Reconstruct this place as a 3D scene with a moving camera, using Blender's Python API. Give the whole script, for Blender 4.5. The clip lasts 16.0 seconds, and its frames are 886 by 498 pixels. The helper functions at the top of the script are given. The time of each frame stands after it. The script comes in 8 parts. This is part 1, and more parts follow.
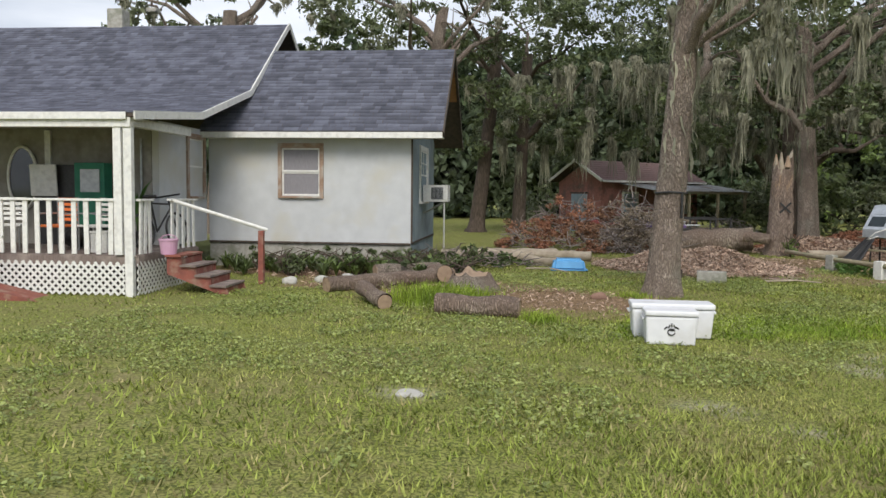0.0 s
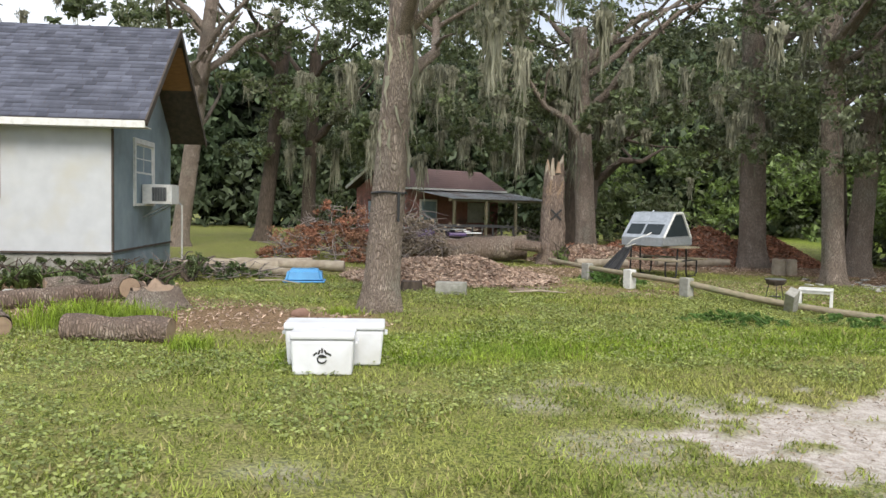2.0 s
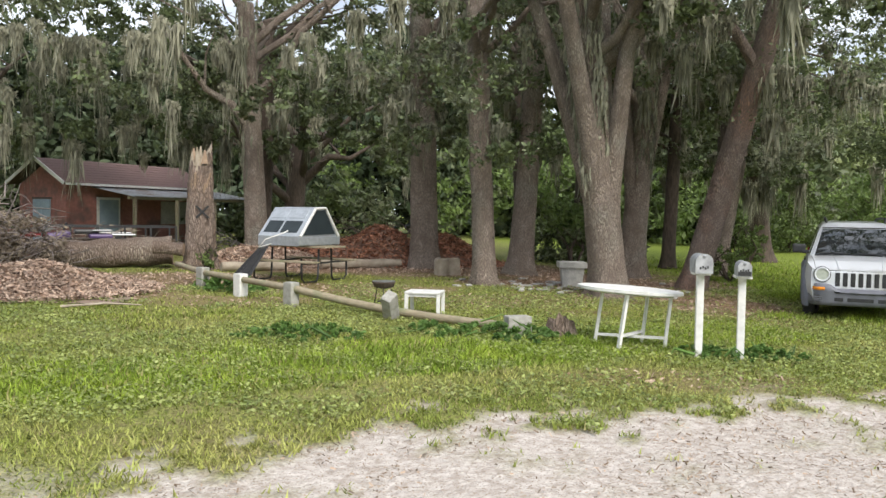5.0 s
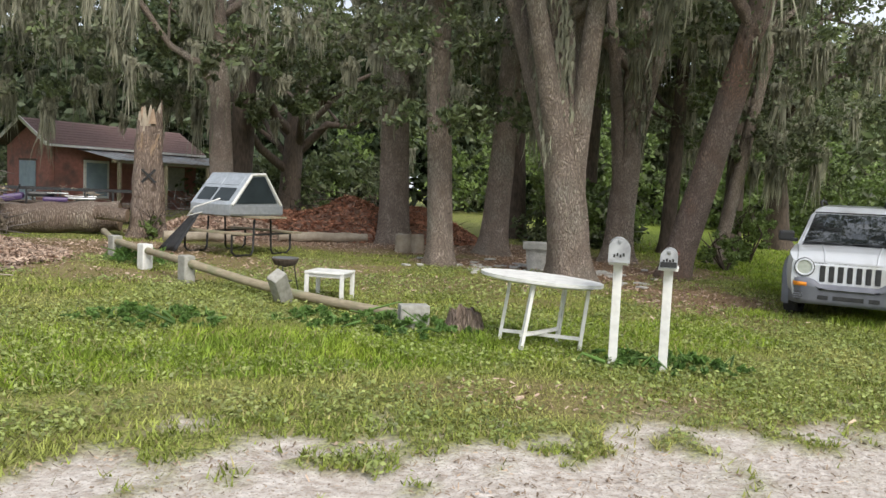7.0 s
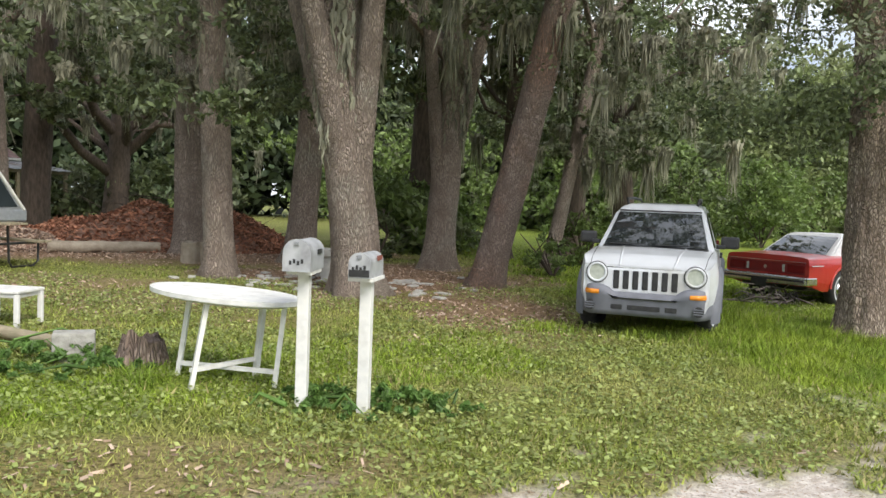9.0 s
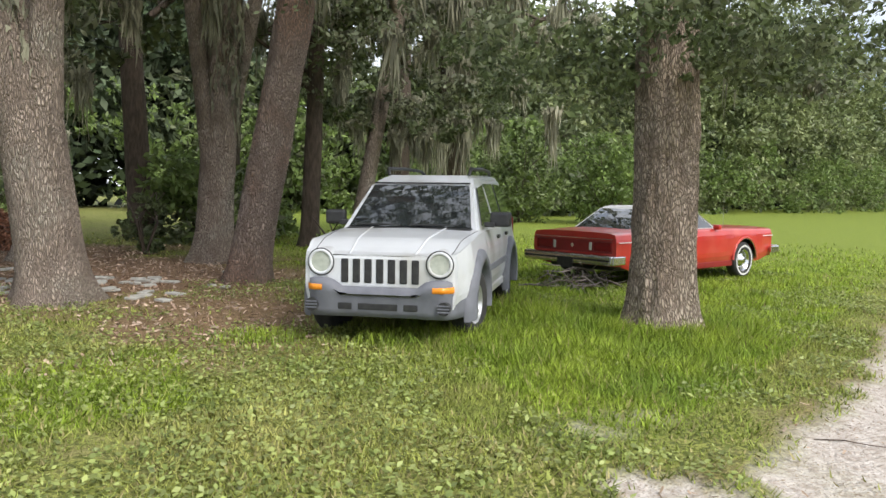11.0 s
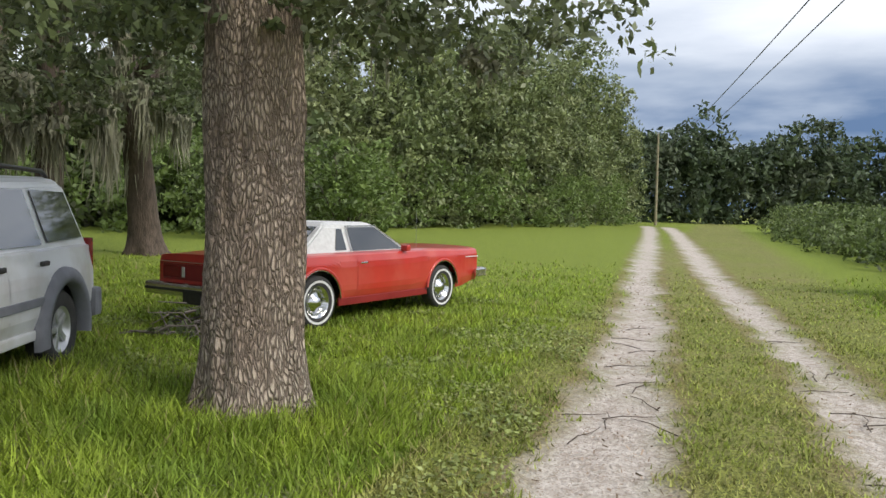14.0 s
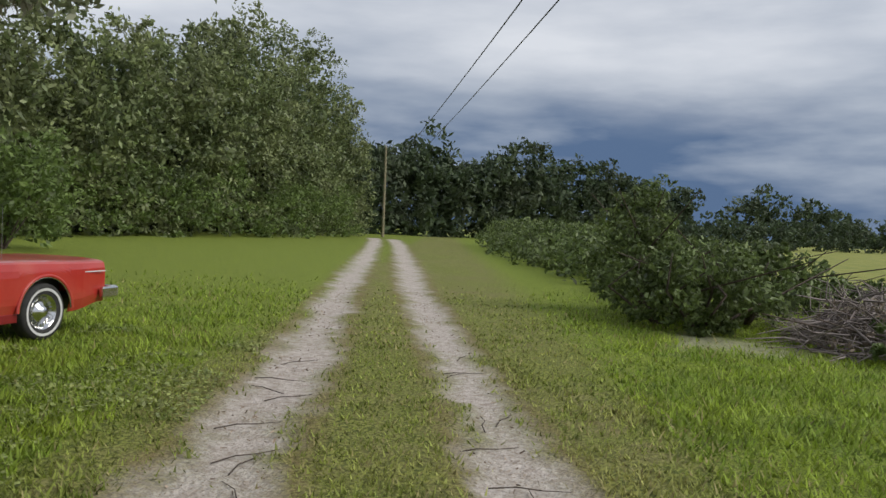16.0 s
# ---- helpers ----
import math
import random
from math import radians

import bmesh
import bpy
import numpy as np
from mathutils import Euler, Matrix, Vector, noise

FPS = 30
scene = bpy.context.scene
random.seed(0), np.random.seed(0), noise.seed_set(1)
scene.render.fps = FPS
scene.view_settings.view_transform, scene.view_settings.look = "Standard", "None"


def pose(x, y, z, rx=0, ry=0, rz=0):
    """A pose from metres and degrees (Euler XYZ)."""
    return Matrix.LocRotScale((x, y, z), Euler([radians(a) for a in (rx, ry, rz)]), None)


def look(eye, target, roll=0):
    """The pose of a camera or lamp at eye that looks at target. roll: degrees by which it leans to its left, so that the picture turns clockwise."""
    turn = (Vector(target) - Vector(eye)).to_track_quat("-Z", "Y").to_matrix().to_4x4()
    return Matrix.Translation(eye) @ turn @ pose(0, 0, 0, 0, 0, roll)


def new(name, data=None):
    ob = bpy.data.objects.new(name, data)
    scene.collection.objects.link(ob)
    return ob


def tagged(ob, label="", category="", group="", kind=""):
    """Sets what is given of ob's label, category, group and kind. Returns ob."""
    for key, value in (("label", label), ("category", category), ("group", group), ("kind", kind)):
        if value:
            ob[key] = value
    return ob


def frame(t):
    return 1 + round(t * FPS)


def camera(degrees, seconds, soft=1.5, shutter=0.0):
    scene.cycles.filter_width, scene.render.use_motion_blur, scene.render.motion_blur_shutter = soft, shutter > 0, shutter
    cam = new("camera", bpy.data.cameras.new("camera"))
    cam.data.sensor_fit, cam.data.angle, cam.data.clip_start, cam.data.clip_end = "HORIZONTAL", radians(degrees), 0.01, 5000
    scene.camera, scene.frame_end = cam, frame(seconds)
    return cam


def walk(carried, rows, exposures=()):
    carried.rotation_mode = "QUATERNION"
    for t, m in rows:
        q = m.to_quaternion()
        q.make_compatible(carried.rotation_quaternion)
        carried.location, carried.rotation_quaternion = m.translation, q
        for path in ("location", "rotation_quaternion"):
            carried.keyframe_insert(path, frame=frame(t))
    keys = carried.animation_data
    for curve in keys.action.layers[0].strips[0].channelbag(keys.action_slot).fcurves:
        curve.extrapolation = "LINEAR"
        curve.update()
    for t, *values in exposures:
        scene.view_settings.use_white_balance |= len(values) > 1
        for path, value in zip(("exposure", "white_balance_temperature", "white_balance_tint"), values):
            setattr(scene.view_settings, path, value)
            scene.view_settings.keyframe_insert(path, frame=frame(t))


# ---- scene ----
cam = camera(58.9, 16.0)
PATH = [
    (0, (2.403, -1.696, 1.938), (1.726, 0.181, 1.801), 0.6),
    (0.5, (2.845, -0.926, 1.894), (2.282, 0.979, 1.663), -1.4),
    (1, (3.149, -0.256, 1.799), (2.642, 1.674, 1.66), 0.4),
    (1.5, (3.592, 0.334, 1.827), (3.151, 2.284, 1.759), -0.7),
    (2, (4.156, 0.876, 1.799), (3.861, 2.851, 1.695), 1.1),
    (2.5, (4.666, 1.518, 1.773), (4.623, 3.514, 1.651), -0.5),
    (3, (5.267, 1.957, 1.739), (5.335, 3.951, 1.6), 0.2),
    (3.5, (5.845, 2.466, 1.712), (6.157, 4.439, 1.623), -0.1),
    (4, (6.417, 2.802, 1.642), (6.807, 4.759, 1.508), 1.8),
    (4.5, (6.922, 3.223, 1.635), (7.332, 5.178, 1.536), 2.3),
    (4.7, (7.08, 3.349, 1.664), (7.415, 5.319, 1.582), 0.9),
    (6.8, (9.097, 4.711, 1.678), (9.152, 6.706, 1.536), 3.8),
    (7, (9.334, 4.98, 1.646), (9.495, 6.968, 1.497), 2.6),
    (7.5, (9.853, 5.378, 1.609), (9.978, 7.366, 1.425), 1.2),
    (8, (10.366, 5.803, 1.631), (10.615, 7.781, 1.468), 3.7),
    (8.5, (10.89, 6.211, 1.603), (11.302, 8.164, 1.485), 1.4),
    (9, (11.414, 6.592, 1.563), (11.838, 8.543, 1.447), 2.2),
    (11.3, (14.093, 8.458, 1.464), (14.881, 10.291, 1.327), 1.3),
    (11.5, (14.295, 8.619, 1.453), (15.154, 10.422, 1.343), 1.7),
    (12, (14.818, 8.949, 1.446), (15.812, 10.682, 1.352), -0.2),
    (12.5, (15.286, 9.243, 1.453), (16.19, 11.02, 1.305), 0.2),
    (13, (15.761, 9.572, 1.477), (16.759, 11.301, 1.353), 0.4),
    (13.5, (16.26, 9.813, 1.49), (17.261, 11.54, 1.37), 1.0),
    (14, (16.815, 10.095, 1.483), (18.006, 11.698, 1.379), 1.1),
    (14.5, (17.335, 10.272, 1.491), (18.638, 11.788, 1.415), 0.2),
    (15, (17.938, 10.538, 1.457), (19.381, 11.921, 1.389), 1.1),
    (15.5, (18.484, 10.755, 1.432), (20.074, 11.964, 1.325), 0.8),
    (16, (19.049, 10.888, 1.44), (20.699, 12.016, 1.384), 2.3),
]
walk(cam, [(t, look(eye, target, roll)) for t, eye, target, roll in PATH],
     [(0, -0.1, 6500, 10), (1, 0.13, 6500, 10), (2, 0.26, 6500, 10), (4.5, 0.42, 6500, 10), (7, 0.27, 6500, 10), (9, 0.42, 6500, 10), (11.5, 0.5, 6500, 10), (13.5, 0.22, 6500, 10), (15, -0.25, 6500, 10), (16, -0.52, 6500, 10)])

# ---- world, sun ----
W = bpy.data.worlds.new("world")
scene.world = W
W.use_nodes = True
SUN_EL, SUN_AZ = radians(42), radians(158)


def build_world():
    nt = W.node_tree
    nt.nodes.clear()
    N, Lk = nt.nodes.new, nt.links.new
    out, bg = N("ShaderNodeOutputWorld"), N("ShaderNodeBackground")
    sky = N("ShaderNodeTexSky")
    sky.sky_type, sky.sun_disc, sky.sun_elevation, sky.sun_rotation = "NISHITA", False, SUN_EL, SUN_AZ
    tc, sep = N("ShaderNodeTexCoord"), N("ShaderNodeSeparateXYZ")
    Lk(tc.outputs["Generated"], sep.inputs[0])
    # cloud deck: white-grey, with broad streaks
    mp, nz = N("ShaderNodeMapping"), N("ShaderNodeTexNoise")
    mp.inputs["Scale"].default_value = (1.6, 1.6, 7.0)
    nz.inputs["Scale"].default_value, nz.inputs["Detail"].default_value = 1.6, 7
    Lk(tc.outputs["Generated"], mp.inputs[0])
    Lk(mp.outputs[0], nz.inputs["Vector"])
    cr = N("ShaderNodeValToRGB")
    cr.color_ramp.elements[0].position, cr.color_ramp.elements[0].color = 0.3, (4.6, 5.2, 6.3, 1)
    cr.color_ramp.elements[1].position, cr.color_ramp.elements[1].color = 0.65, (9.5, 9.8, 10.4, 1)
    Lk(nz.outputs[0], cr.inputs[0])
    mix = N("ShaderNodeMixRGB")
    mix.inputs[0].default_value = 0.86
    Lk(sky.outputs[0], mix.inputs[1])
    Lk(cr.outputs[0], mix.inputs[2])
    # storm bank low in the east: blue-grey below a ragged upper edge
    d = N("ShaderNodeVectorMath")
    d.operation = "DOT_PRODUCT"
    d.inputs[1].default_value = (0.94, 0.34, 0.0)
    Lk(tc.outputs["Generated"], d.inputs[0])
    az = N("ShaderNodeMapRange")
    az.interpolation_type = "SMOOTHSTEP"
    az.inputs["From Min"].default_value, az.inputs["From Max"].default_value = 0.55, 0.93
    Lk(d.outputs["Value"], az.inputs["Value"])
    ad = N("ShaderNodeMath")
    ad.operation = "MULTIPLY_ADD"
    ad.inputs[1].default_value = 0.10
    Lk(nz.outputs[0], ad.inputs[0])
    Lk(sep.outputs["Z"], ad.inputs[2])
    el = N("ShaderNodeMapRange")
    el.interpolation_type = "SMOOTHSTEP"
    el.inputs["From Min"].default_value, el.inputs["From Max"].default_value = 0.235, 0.155
    Lk(ad.outputs[0], el.inputs["Value"])
    mu = N("ShaderNodeMath")
    mu.operation = "MULTIPLY"
    Lk(az.outputs[0], mu.inputs[0])
    Lk(el.outputs[0], mu.inputs[1])
    m2 = N("ShaderNodeMixRGB")
    bk_ = N("ShaderNodeValToRGB")
    bk_.color_ramp.elements[0].position, bk_.color_ramp.elements[0].color = 0.42, (1.2, 1.95, 3.4, 1)
    bk_.color_ramp.elements[1].position, bk_.color_ramp.elements[1].color = 0.74, (4.6, 5.3, 6.4, 1)
    n5, m5 = N("ShaderNodeTexNoise"), N("ShaderNodeMapping")
    m5.inputs["Scale"].default_value = (2.2, 2.2, 9.0)
    n5.inputs["Scale"].default_value, n5.inputs["Detail"].default_value = 2.1, 6
    Lk(tc.outputs["Generated"], m5.inputs[0])
    Lk(m5.outputs[0], n5.inputs["Vector"])
    Lk(n5.outputs[0], bk_.inputs[0])
    Lk(bk_.outputs[0], m2.inputs[2])
    Lk(mu.outputs[0], m2.inputs[0])
    Lk(mix.outputs[0], m2.inputs[1])
    Lk(m2.outputs[0], bg.inputs["Color"])
    bg.inputs["Strength"].default_value = 0.118
    Lk(bg.outputs[0], out.inputs[0])


build_world()
sun = new("sun", bpy.data.lights.new("sun", "SUN"))
sun.data.energy, sun.data.angle, sun.data.color = 2.9, radians(28), (1.0, 0.95, 0.87)
sun.matrix_basis = pose(0, 0, 40) @ Vector((math.sin(SUN_AZ) * math.cos(SUN_EL), math.cos(SUN_AZ) * math.cos(SUN_EL), math.sin(SUN_EL))).to_track_quat("Z", "Y").to_matrix().to_4x4()
scene.view_settings.exposure = 0.0

# ---- materials ----


def rgb(c, k=1.0):
    return (c[0] * k, c[1] * k, c[2] * k, 1)


def mat(name, a, b=None, scale=8.0, rough=0.8, metal=0.0, bump=0.0, bscale=None, stretch=(1, 1, 1), c=None, cscale=0.7, lo=0.35, hi=0.65, spec=0.5, rnd=0.0, trans=0.0, coat=0.0, attr=""):
    """Two colours mixed by noise, a third by a broader noise (stains), bump from fine noise."""
    m = bpy.data.materials.new(name)
    m.use_nodes = True
    nt = m.node_tree
    N, Lk = nt.nodes.new, nt.links.new
    p = nt.nodes["Principled BSDF"]
    p.inputs["Roughness"].default_value, p.inputs["Metallic"].default_value = rough, metal
    p.inputs["Specular IOR Level"].default_value = spec
    p.inputs["Coat Weight"].default_value = coat
    b = b or [x * 0.8 for x in a]
    tc, mp = N("ShaderNodeTexCoord"), N("ShaderNodeMapping")
    mp.inputs["Scale"].default_value = stretch
    Lk(tc.outputs["Object"], mp.inputs[0])
    n1, r1, mx = N("ShaderNodeTexNoise"), N("ShaderNodeMapRange"), N("ShaderNodeMixRGB")
    n1.inputs["Scale"].default_value, n1.inputs["Detail"].default_value = scale, 6
    r1.inputs["From Min"].default_value, r1.inputs["From Max"].default_value = lo, hi
    Lk(mp.outputs[0], n1.inputs["Vector"])
    Lk(n1.outputs[0], r1.inputs["Value"])
    Lk(r1.outputs[0], mx.inputs[0])
    mx.inputs[1].default_value, mx.inputs[2].default_value = rgb(a), rgb(b)
    col = mx.outputs[0]
    if c:
        n2, r2, m2 = N("ShaderNodeTexNoise"), N("ShaderNodeMapRange"), N("ShaderNodeMixRGB")
        n2.inputs["Scale"].default_value, n2.inputs["Detail"].default_value = cscale, 5
        r2.inputs["From Min"].default_value, r2.inputs["From Max"].default_value = 0.5, 0.68
        Lk(tc.outputs["Object"], n2.inputs["Vector"])
        Lk(n2.outputs[0], r2.inputs["Value"])
        Lk(r2.outputs[0], m2.inputs[0])
        Lk(col, m2.inputs[1])
        m2.inputs[2].default_value = rgb(c)
        col = m2.outputs[0]
    if rnd:
        src = N("ShaderNodeNewGeometry").outputs["Random Per Island"] if attr == "island" else N("ShaderNodeObjectInfo").outputs["Random"]
        r3, hs = N("ShaderNodeMapRange"), N("ShaderNodeHueSaturation")
        r3.inputs["To Min"].default_value, r3.inputs["To Max"].default_value = 1 - rnd, 1 + rnd
        Lk(src, r3.inputs["Value"])
        Lk(r3.outputs[0], hs.inputs["Value"])
        Lk(col, hs.inputs["Color"])
        col = hs.outputs[0]
    Lk(col, p.inputs["Base Color"])
    if bump:
        n3, bp = N("ShaderNodeTexNoise"), N("ShaderNodeBump")
        n3.inputs["Scale"].default_value, n3.inputs["Detail"].default_value = bscale or scale * 3, 6
        Lk(mp.outputs[0], n3.inputs["Vector"])
        Lk(n3.outputs[0], bp.inputs["Height"])
        bp.inputs["Strength"].default_value, bp.inputs["Distance"].default_value = bump, 0.03
        Lk(bp.outputs[0], p.inputs["Normal"])
    if trans:
        tr, ms = N("ShaderNodeBsdfTranslucent"), N("ShaderNodeMixShader")
        Lk(col, tr.inputs["Color"])
        ms.inputs[0].default_value = trans
        Lk(p.outputs[0], ms.inputs[1])
        Lk(tr.outputs[0], ms.inputs[2])
        Lk(ms.outputs[0], nt.nodes["Material Output"].inputs["Surface"])
    return m


M = {}
M["leaf"] = mat("oak_leaves", (0.15, 0.185, 0.08), (0.09, 0.12, 0.05), 1.5, 0.5, c=(0.22, 0.235, 0.15), cscale=0.5, rnd=0.55, attr="island", trans=0.3)
# light green, raised further so the colour holds sun on lit foliage
M["leaf_light"] = mat("light_sunlit_leaves", (0.19, 0.26, 0.075), (0.12, 0.175, 0.05), 1.2, 0.55, rnd=0.45, attr="island", trans=0.35)
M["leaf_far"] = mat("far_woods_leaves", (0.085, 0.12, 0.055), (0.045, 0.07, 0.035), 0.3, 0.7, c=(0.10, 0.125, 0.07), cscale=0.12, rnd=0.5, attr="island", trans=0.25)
M["moss"] = mat("spanish_moss", (0.36, 0.35, 0.26), (0.24, 0.24, 0.175), 4, 0.95, rnd=0.35, attr="island", trans=0.25)
# dark copy of the oak bark, with grove shade put into its colour
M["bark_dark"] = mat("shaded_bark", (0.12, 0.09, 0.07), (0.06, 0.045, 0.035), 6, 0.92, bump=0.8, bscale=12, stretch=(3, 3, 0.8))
M["shingle"] = mat("grey_shingle", (0.118, 0.125, 0.165), (0.078, 0.083, 0.112), 2.5, 0.9, attr="island", rnd=0.3, bump=0.3, bscale=200)
M["white_wall"] = mat("white_siding", (0.55, 0.565, 0.58), (0.49, 0.505, 0.52), 3, 0.75, c=(0.50, 0.49, 0.44), cscale=0.9, bump=0.15, bscale=60)
M["blue_wall"] = mat("blue_grey_siding", (0.27, 0.33, 0.36), (0.22, 0.28, 0.31), 3, 0.8, c=(0.18, 0.22, 0.24), cscale=1.2, bump=0.15, bscale=60)
M["white"] = mat("white_paint", (0.78, 0.77, 0.73), (0.69, 0.69, 0.67), 14, 0.55, c=(0.62, 0.61, 0.58), cscale=9)
M["dark"] = mat("dark_void", (0.02, 0.02, 0.022), (0.03, 0.03, 0.03), 5, 0.9)


def finish(me, smooth):
    me.update()
    if smooth:
        me.polygons.foreach_set("use_smooth", [True] * len(me.polygons))


def part(name, bm, material, parent=None, label="", smooth=False, kind=""):
    me = bpy.data.meshes.new(name)
    bmesh.ops.recalc_face_normals(bm, faces=bm.faces)
    bm.to_mesh(me)
    bm.free()
    me.materials.append(M[material])
    finish(me, smooth)
    ob = new(name, me)
    ob.parent = parent
    return tagged(ob, label, kind=kind)


def thing(name, label, category, m=None, group="", kind=""):
    ob = new(name)
    ob.empty_display_size = 0.2
    ob.matrix_basis = m or Matrix()
    return tagged(ob, label, category, group, kind)


def raw(name, verts, faces, material, parent=None, smooth=False, kind="", label=""):
    """A mesh object from arrays: verts n x 3, faces k x 3 or k x 4."""
    me = bpy.data.meshes.new(name)
    v, f = np.asarray(verts, dtype=np.float32), np.asarray(faces, dtype=np.int32)
    k = f.shape[1]
    me.vertices.add(len(v))
    me.vertices.foreach_set("co", v.ravel())
    me.loops.add(f.size)
    me.loops.foreach_set("vertex_index", f.ravel())
    me.polygons.add(len(f))
    me.polygons.foreach_set("loop_start", np.arange(0, f.size, k, dtype=np.int32))
    me.polygons.foreach_set("loop_total", np.full(len(f), k, dtype=np.int32))
    me.materials.append(M[material])
    me.update(calc_edges=True)
    if smooth:
        me.polygons.foreach_set("use_smooth", [True] * len(me.polygons))
    ob = new(name, me)
    ob.parent = parent
    return tagged(ob, label, kind=kind)


def box(bm, size, at=(0, 0, 0), rot=(0, 0, 0), bevel=0.0):
    r = bmesh.ops.create_cube(bm, size=1, matrix=pose(*at, *rot) @ Matrix.Diagonal((*size, 1)))
    if bevel:
        e = list({e for v in r["verts"] for e in v.link_edges})
        bmesh.ops.bevel(bm, geom=e, offset=bevel, segments=2, affect="EDGES", profile=0.6)
    return r["verts"]


def boxm(size, at=(0, 0, 0), rot=(0, 0, 0), bevel=0.0):
    bm = bmesh.new()
    box(bm, size, at, rot, bevel)
    return bm


def cyl(bm, r1, r2, a, b, n=12, caps=True):
    """A tapered round bar from a to b."""
    a, b = Vector(a), Vector(b)
    m = Matrix.Translation((a + b) / 2) @ (b - a).to_track_quat("Z", "Y").to_matrix().to_4x4()
    return bmesh.ops.create_cone(bm, cap_ends=caps, segments=n, radius1=r1, radius2=r2, depth=(b - a).length, matrix=m)["verts"]


def cylm(r1, r2, a, b, n=12):
    bm = bmesh.new()
    cyl(bm, r1, r2, a, b, n)
    return bm


def gz(x, y):
    """Height of the ground."""
    s = (x - 3) * -0.566 + y * 0.824
    k = np.clip(s / 16, 0, 1)
    return -0.1 + 0.35 * k + 0.3 * np.exp(-((x - 1.5) ** 2 + (y + 2.5) ** 2) / 6)


def tube(path, radii, n=10, wob=0.0, seed=0):
    """Verts and quads of a tube along a path of points."""
    rs = np.random.RandomState(seed)
    P = [Vector(p) for p in path]
    V, Fc = [], []
    ang = np.linspace(0, 2 * math.pi, n, endpoint=False)
    ph = rs.uniform(0, 6.28, 4)
    for i, (p, r) in enumerate(zip(P, radii)):
        d = (P[min(i + 1, len(P) - 1)] - P[max(i - 1, 0)]).normalized()
        x = d.cross(Vector((0.3, 1, 0.05))).normalized()
        y = d.cross(x)
        for a in ang:
            k = 1 + wob * (math.sin(3 * a + ph[0] + i * 0.15) * 0.5 + math.sin(5 * a + ph[1] - i * 0.1) * 0.3 + rs.uniform(-0.3, 0.3))
            V.append(p + (x * math.cos(a) + y * math.sin(a)) * r * k)
    for i in range(len(P) - 1):
        for j in range(n):
            Fc.append((i * n + j, i * n + (j + 1) % n, (i + 1) * n + (j + 1) % n, (i + 1) * n + j))
    return [tuple(v) for v in V], Fc


def leafcloud(rs, centres, radii, per, size, flat=0.75, fold=True):
    """Leaves (a quad each) strewn in the shells of many ellipsoids."""
    # every clump breaks up into tufts, so that the crown has lit tops and dark gaps
    sub = 8 if per >= 40 else 3
    C0, R0 = np.repeat(np.asarray(centres, float), sub, axis=0), np.repeat(np.asarray(radii, float), sub)
    d = rs.normal(size=(len(C0), 3))
    d /= np.linalg.norm(d, axis=1)[:, None]
    C0 = C0 + d * (R0 * rs.uniform(0.55, 1.0, len(C0)))[:, None] * np.array([1, 1, flat])
    per = max(1, int(per / sub))
    C = np.repeat(C0, per, axis=0)
    R = np.repeat(R0 * rs.uniform(0.22, 0.5, len(R0)), per)
    n = len(C)
    d = rs.normal(size=(n, 3))
    d /= np.linalg.norm(d, axis=1)[:, None]
    k = rs.uniform(0.1, 1.08, n) ** 0.6
    P = C + d * (R * k)[:, None] * np.array([1, 1, flat])
    a = rs.normal(size=(n, 3)) + d * 0.3
    a /= np.linalg.norm(a, axis=1)[:, None]
    b = np.cross(a, rs.normal(size=(n, 3)))
    b /= np.linalg.norm(b, axis=1)[:, None]
    s = size * rs.uniform(0.6, 1.3, n)[:, None]
    V = np.stack([P - a * s, P - b * s * 0.45, P + a * s, P + b * s * 0.45], axis=1).reshape(-1, 3)
    F = np.arange(n * 4).reshape(-1, 4)
    return V, F


def mosscloud(rs, tops, length, width):
    """Hanging ragged strands: each swells and narrows several times on its way down."""
    T = np.asarray(tops, float)
    n = len(T)
    L = (length * rs.uniform(0.3, 1.2, n)) if np.isscalar(length) else length
    k = rs.uniform(0, math.pi, n)
    sw, ph = rs.normal(size=(n, 3)) * 0.08, rs.uniform(0, 6.28, n)
    w = width * rs.uniform(0.5, 1.5, n)
    rows = []
    steps = (0, 0.25, 0.5, 0.76, 1.0)
    for q, f in enumerate(steps):
        c = T + sw * (f * L)[:, None] * 1.2
        c[:, 0] += 0.02 * np.sin(ph + f * 9)
        c[:, 1] += 0.02 * np.cos(ph + f * 7)
        c[:, 2] = T[:, 2] - L * f
        ww = w * (1.05 - f) * rs.uniform(0.35, 1.5, n)
        a = k + f * 1.5
        dx = np.stack([np.cos(a), np.sin(a), rs.uniform(-0.5, 0.5, n)], 1) * ww[:, None]
        rows += [c - dx, c + dx]
    V = np.stack(rows, axis=1).reshape(-1, 3)
    b = np.arange(n)[:, None] * (2 * len(steps))
    F = np.concatenate([b + 2 * q + np.array([0, 1, 3, 2]) for q in range(len(steps) - 1)])
    return V, F

# ---- ground ----


def vnoise(x, y, cell, seed=0):
    """Smooth lattice noise, 0 to 1."""
    rs = np.random.RandomState(seed)
    T = rs.rand(256, 256)
    x, y = np.asarray(x) / cell + 1000.3, np.asarray(y) / cell + 1000.7
    i, j = np.floor(x).astype(int), np.floor(y).astype(int)
    u, v = x - i, y - j
    u, v = u * u * (3 - 2 * u), v * v * (3 - 2 * v)
    g = lambda a, b: T[a % 256, b % 256]
    return (g(i, j) * (1 - u) + g(i + 1, j) * u) * (1 - v) + (g(i, j + 1) * (1 - u) + g(i + 1, j + 1) * u) * v


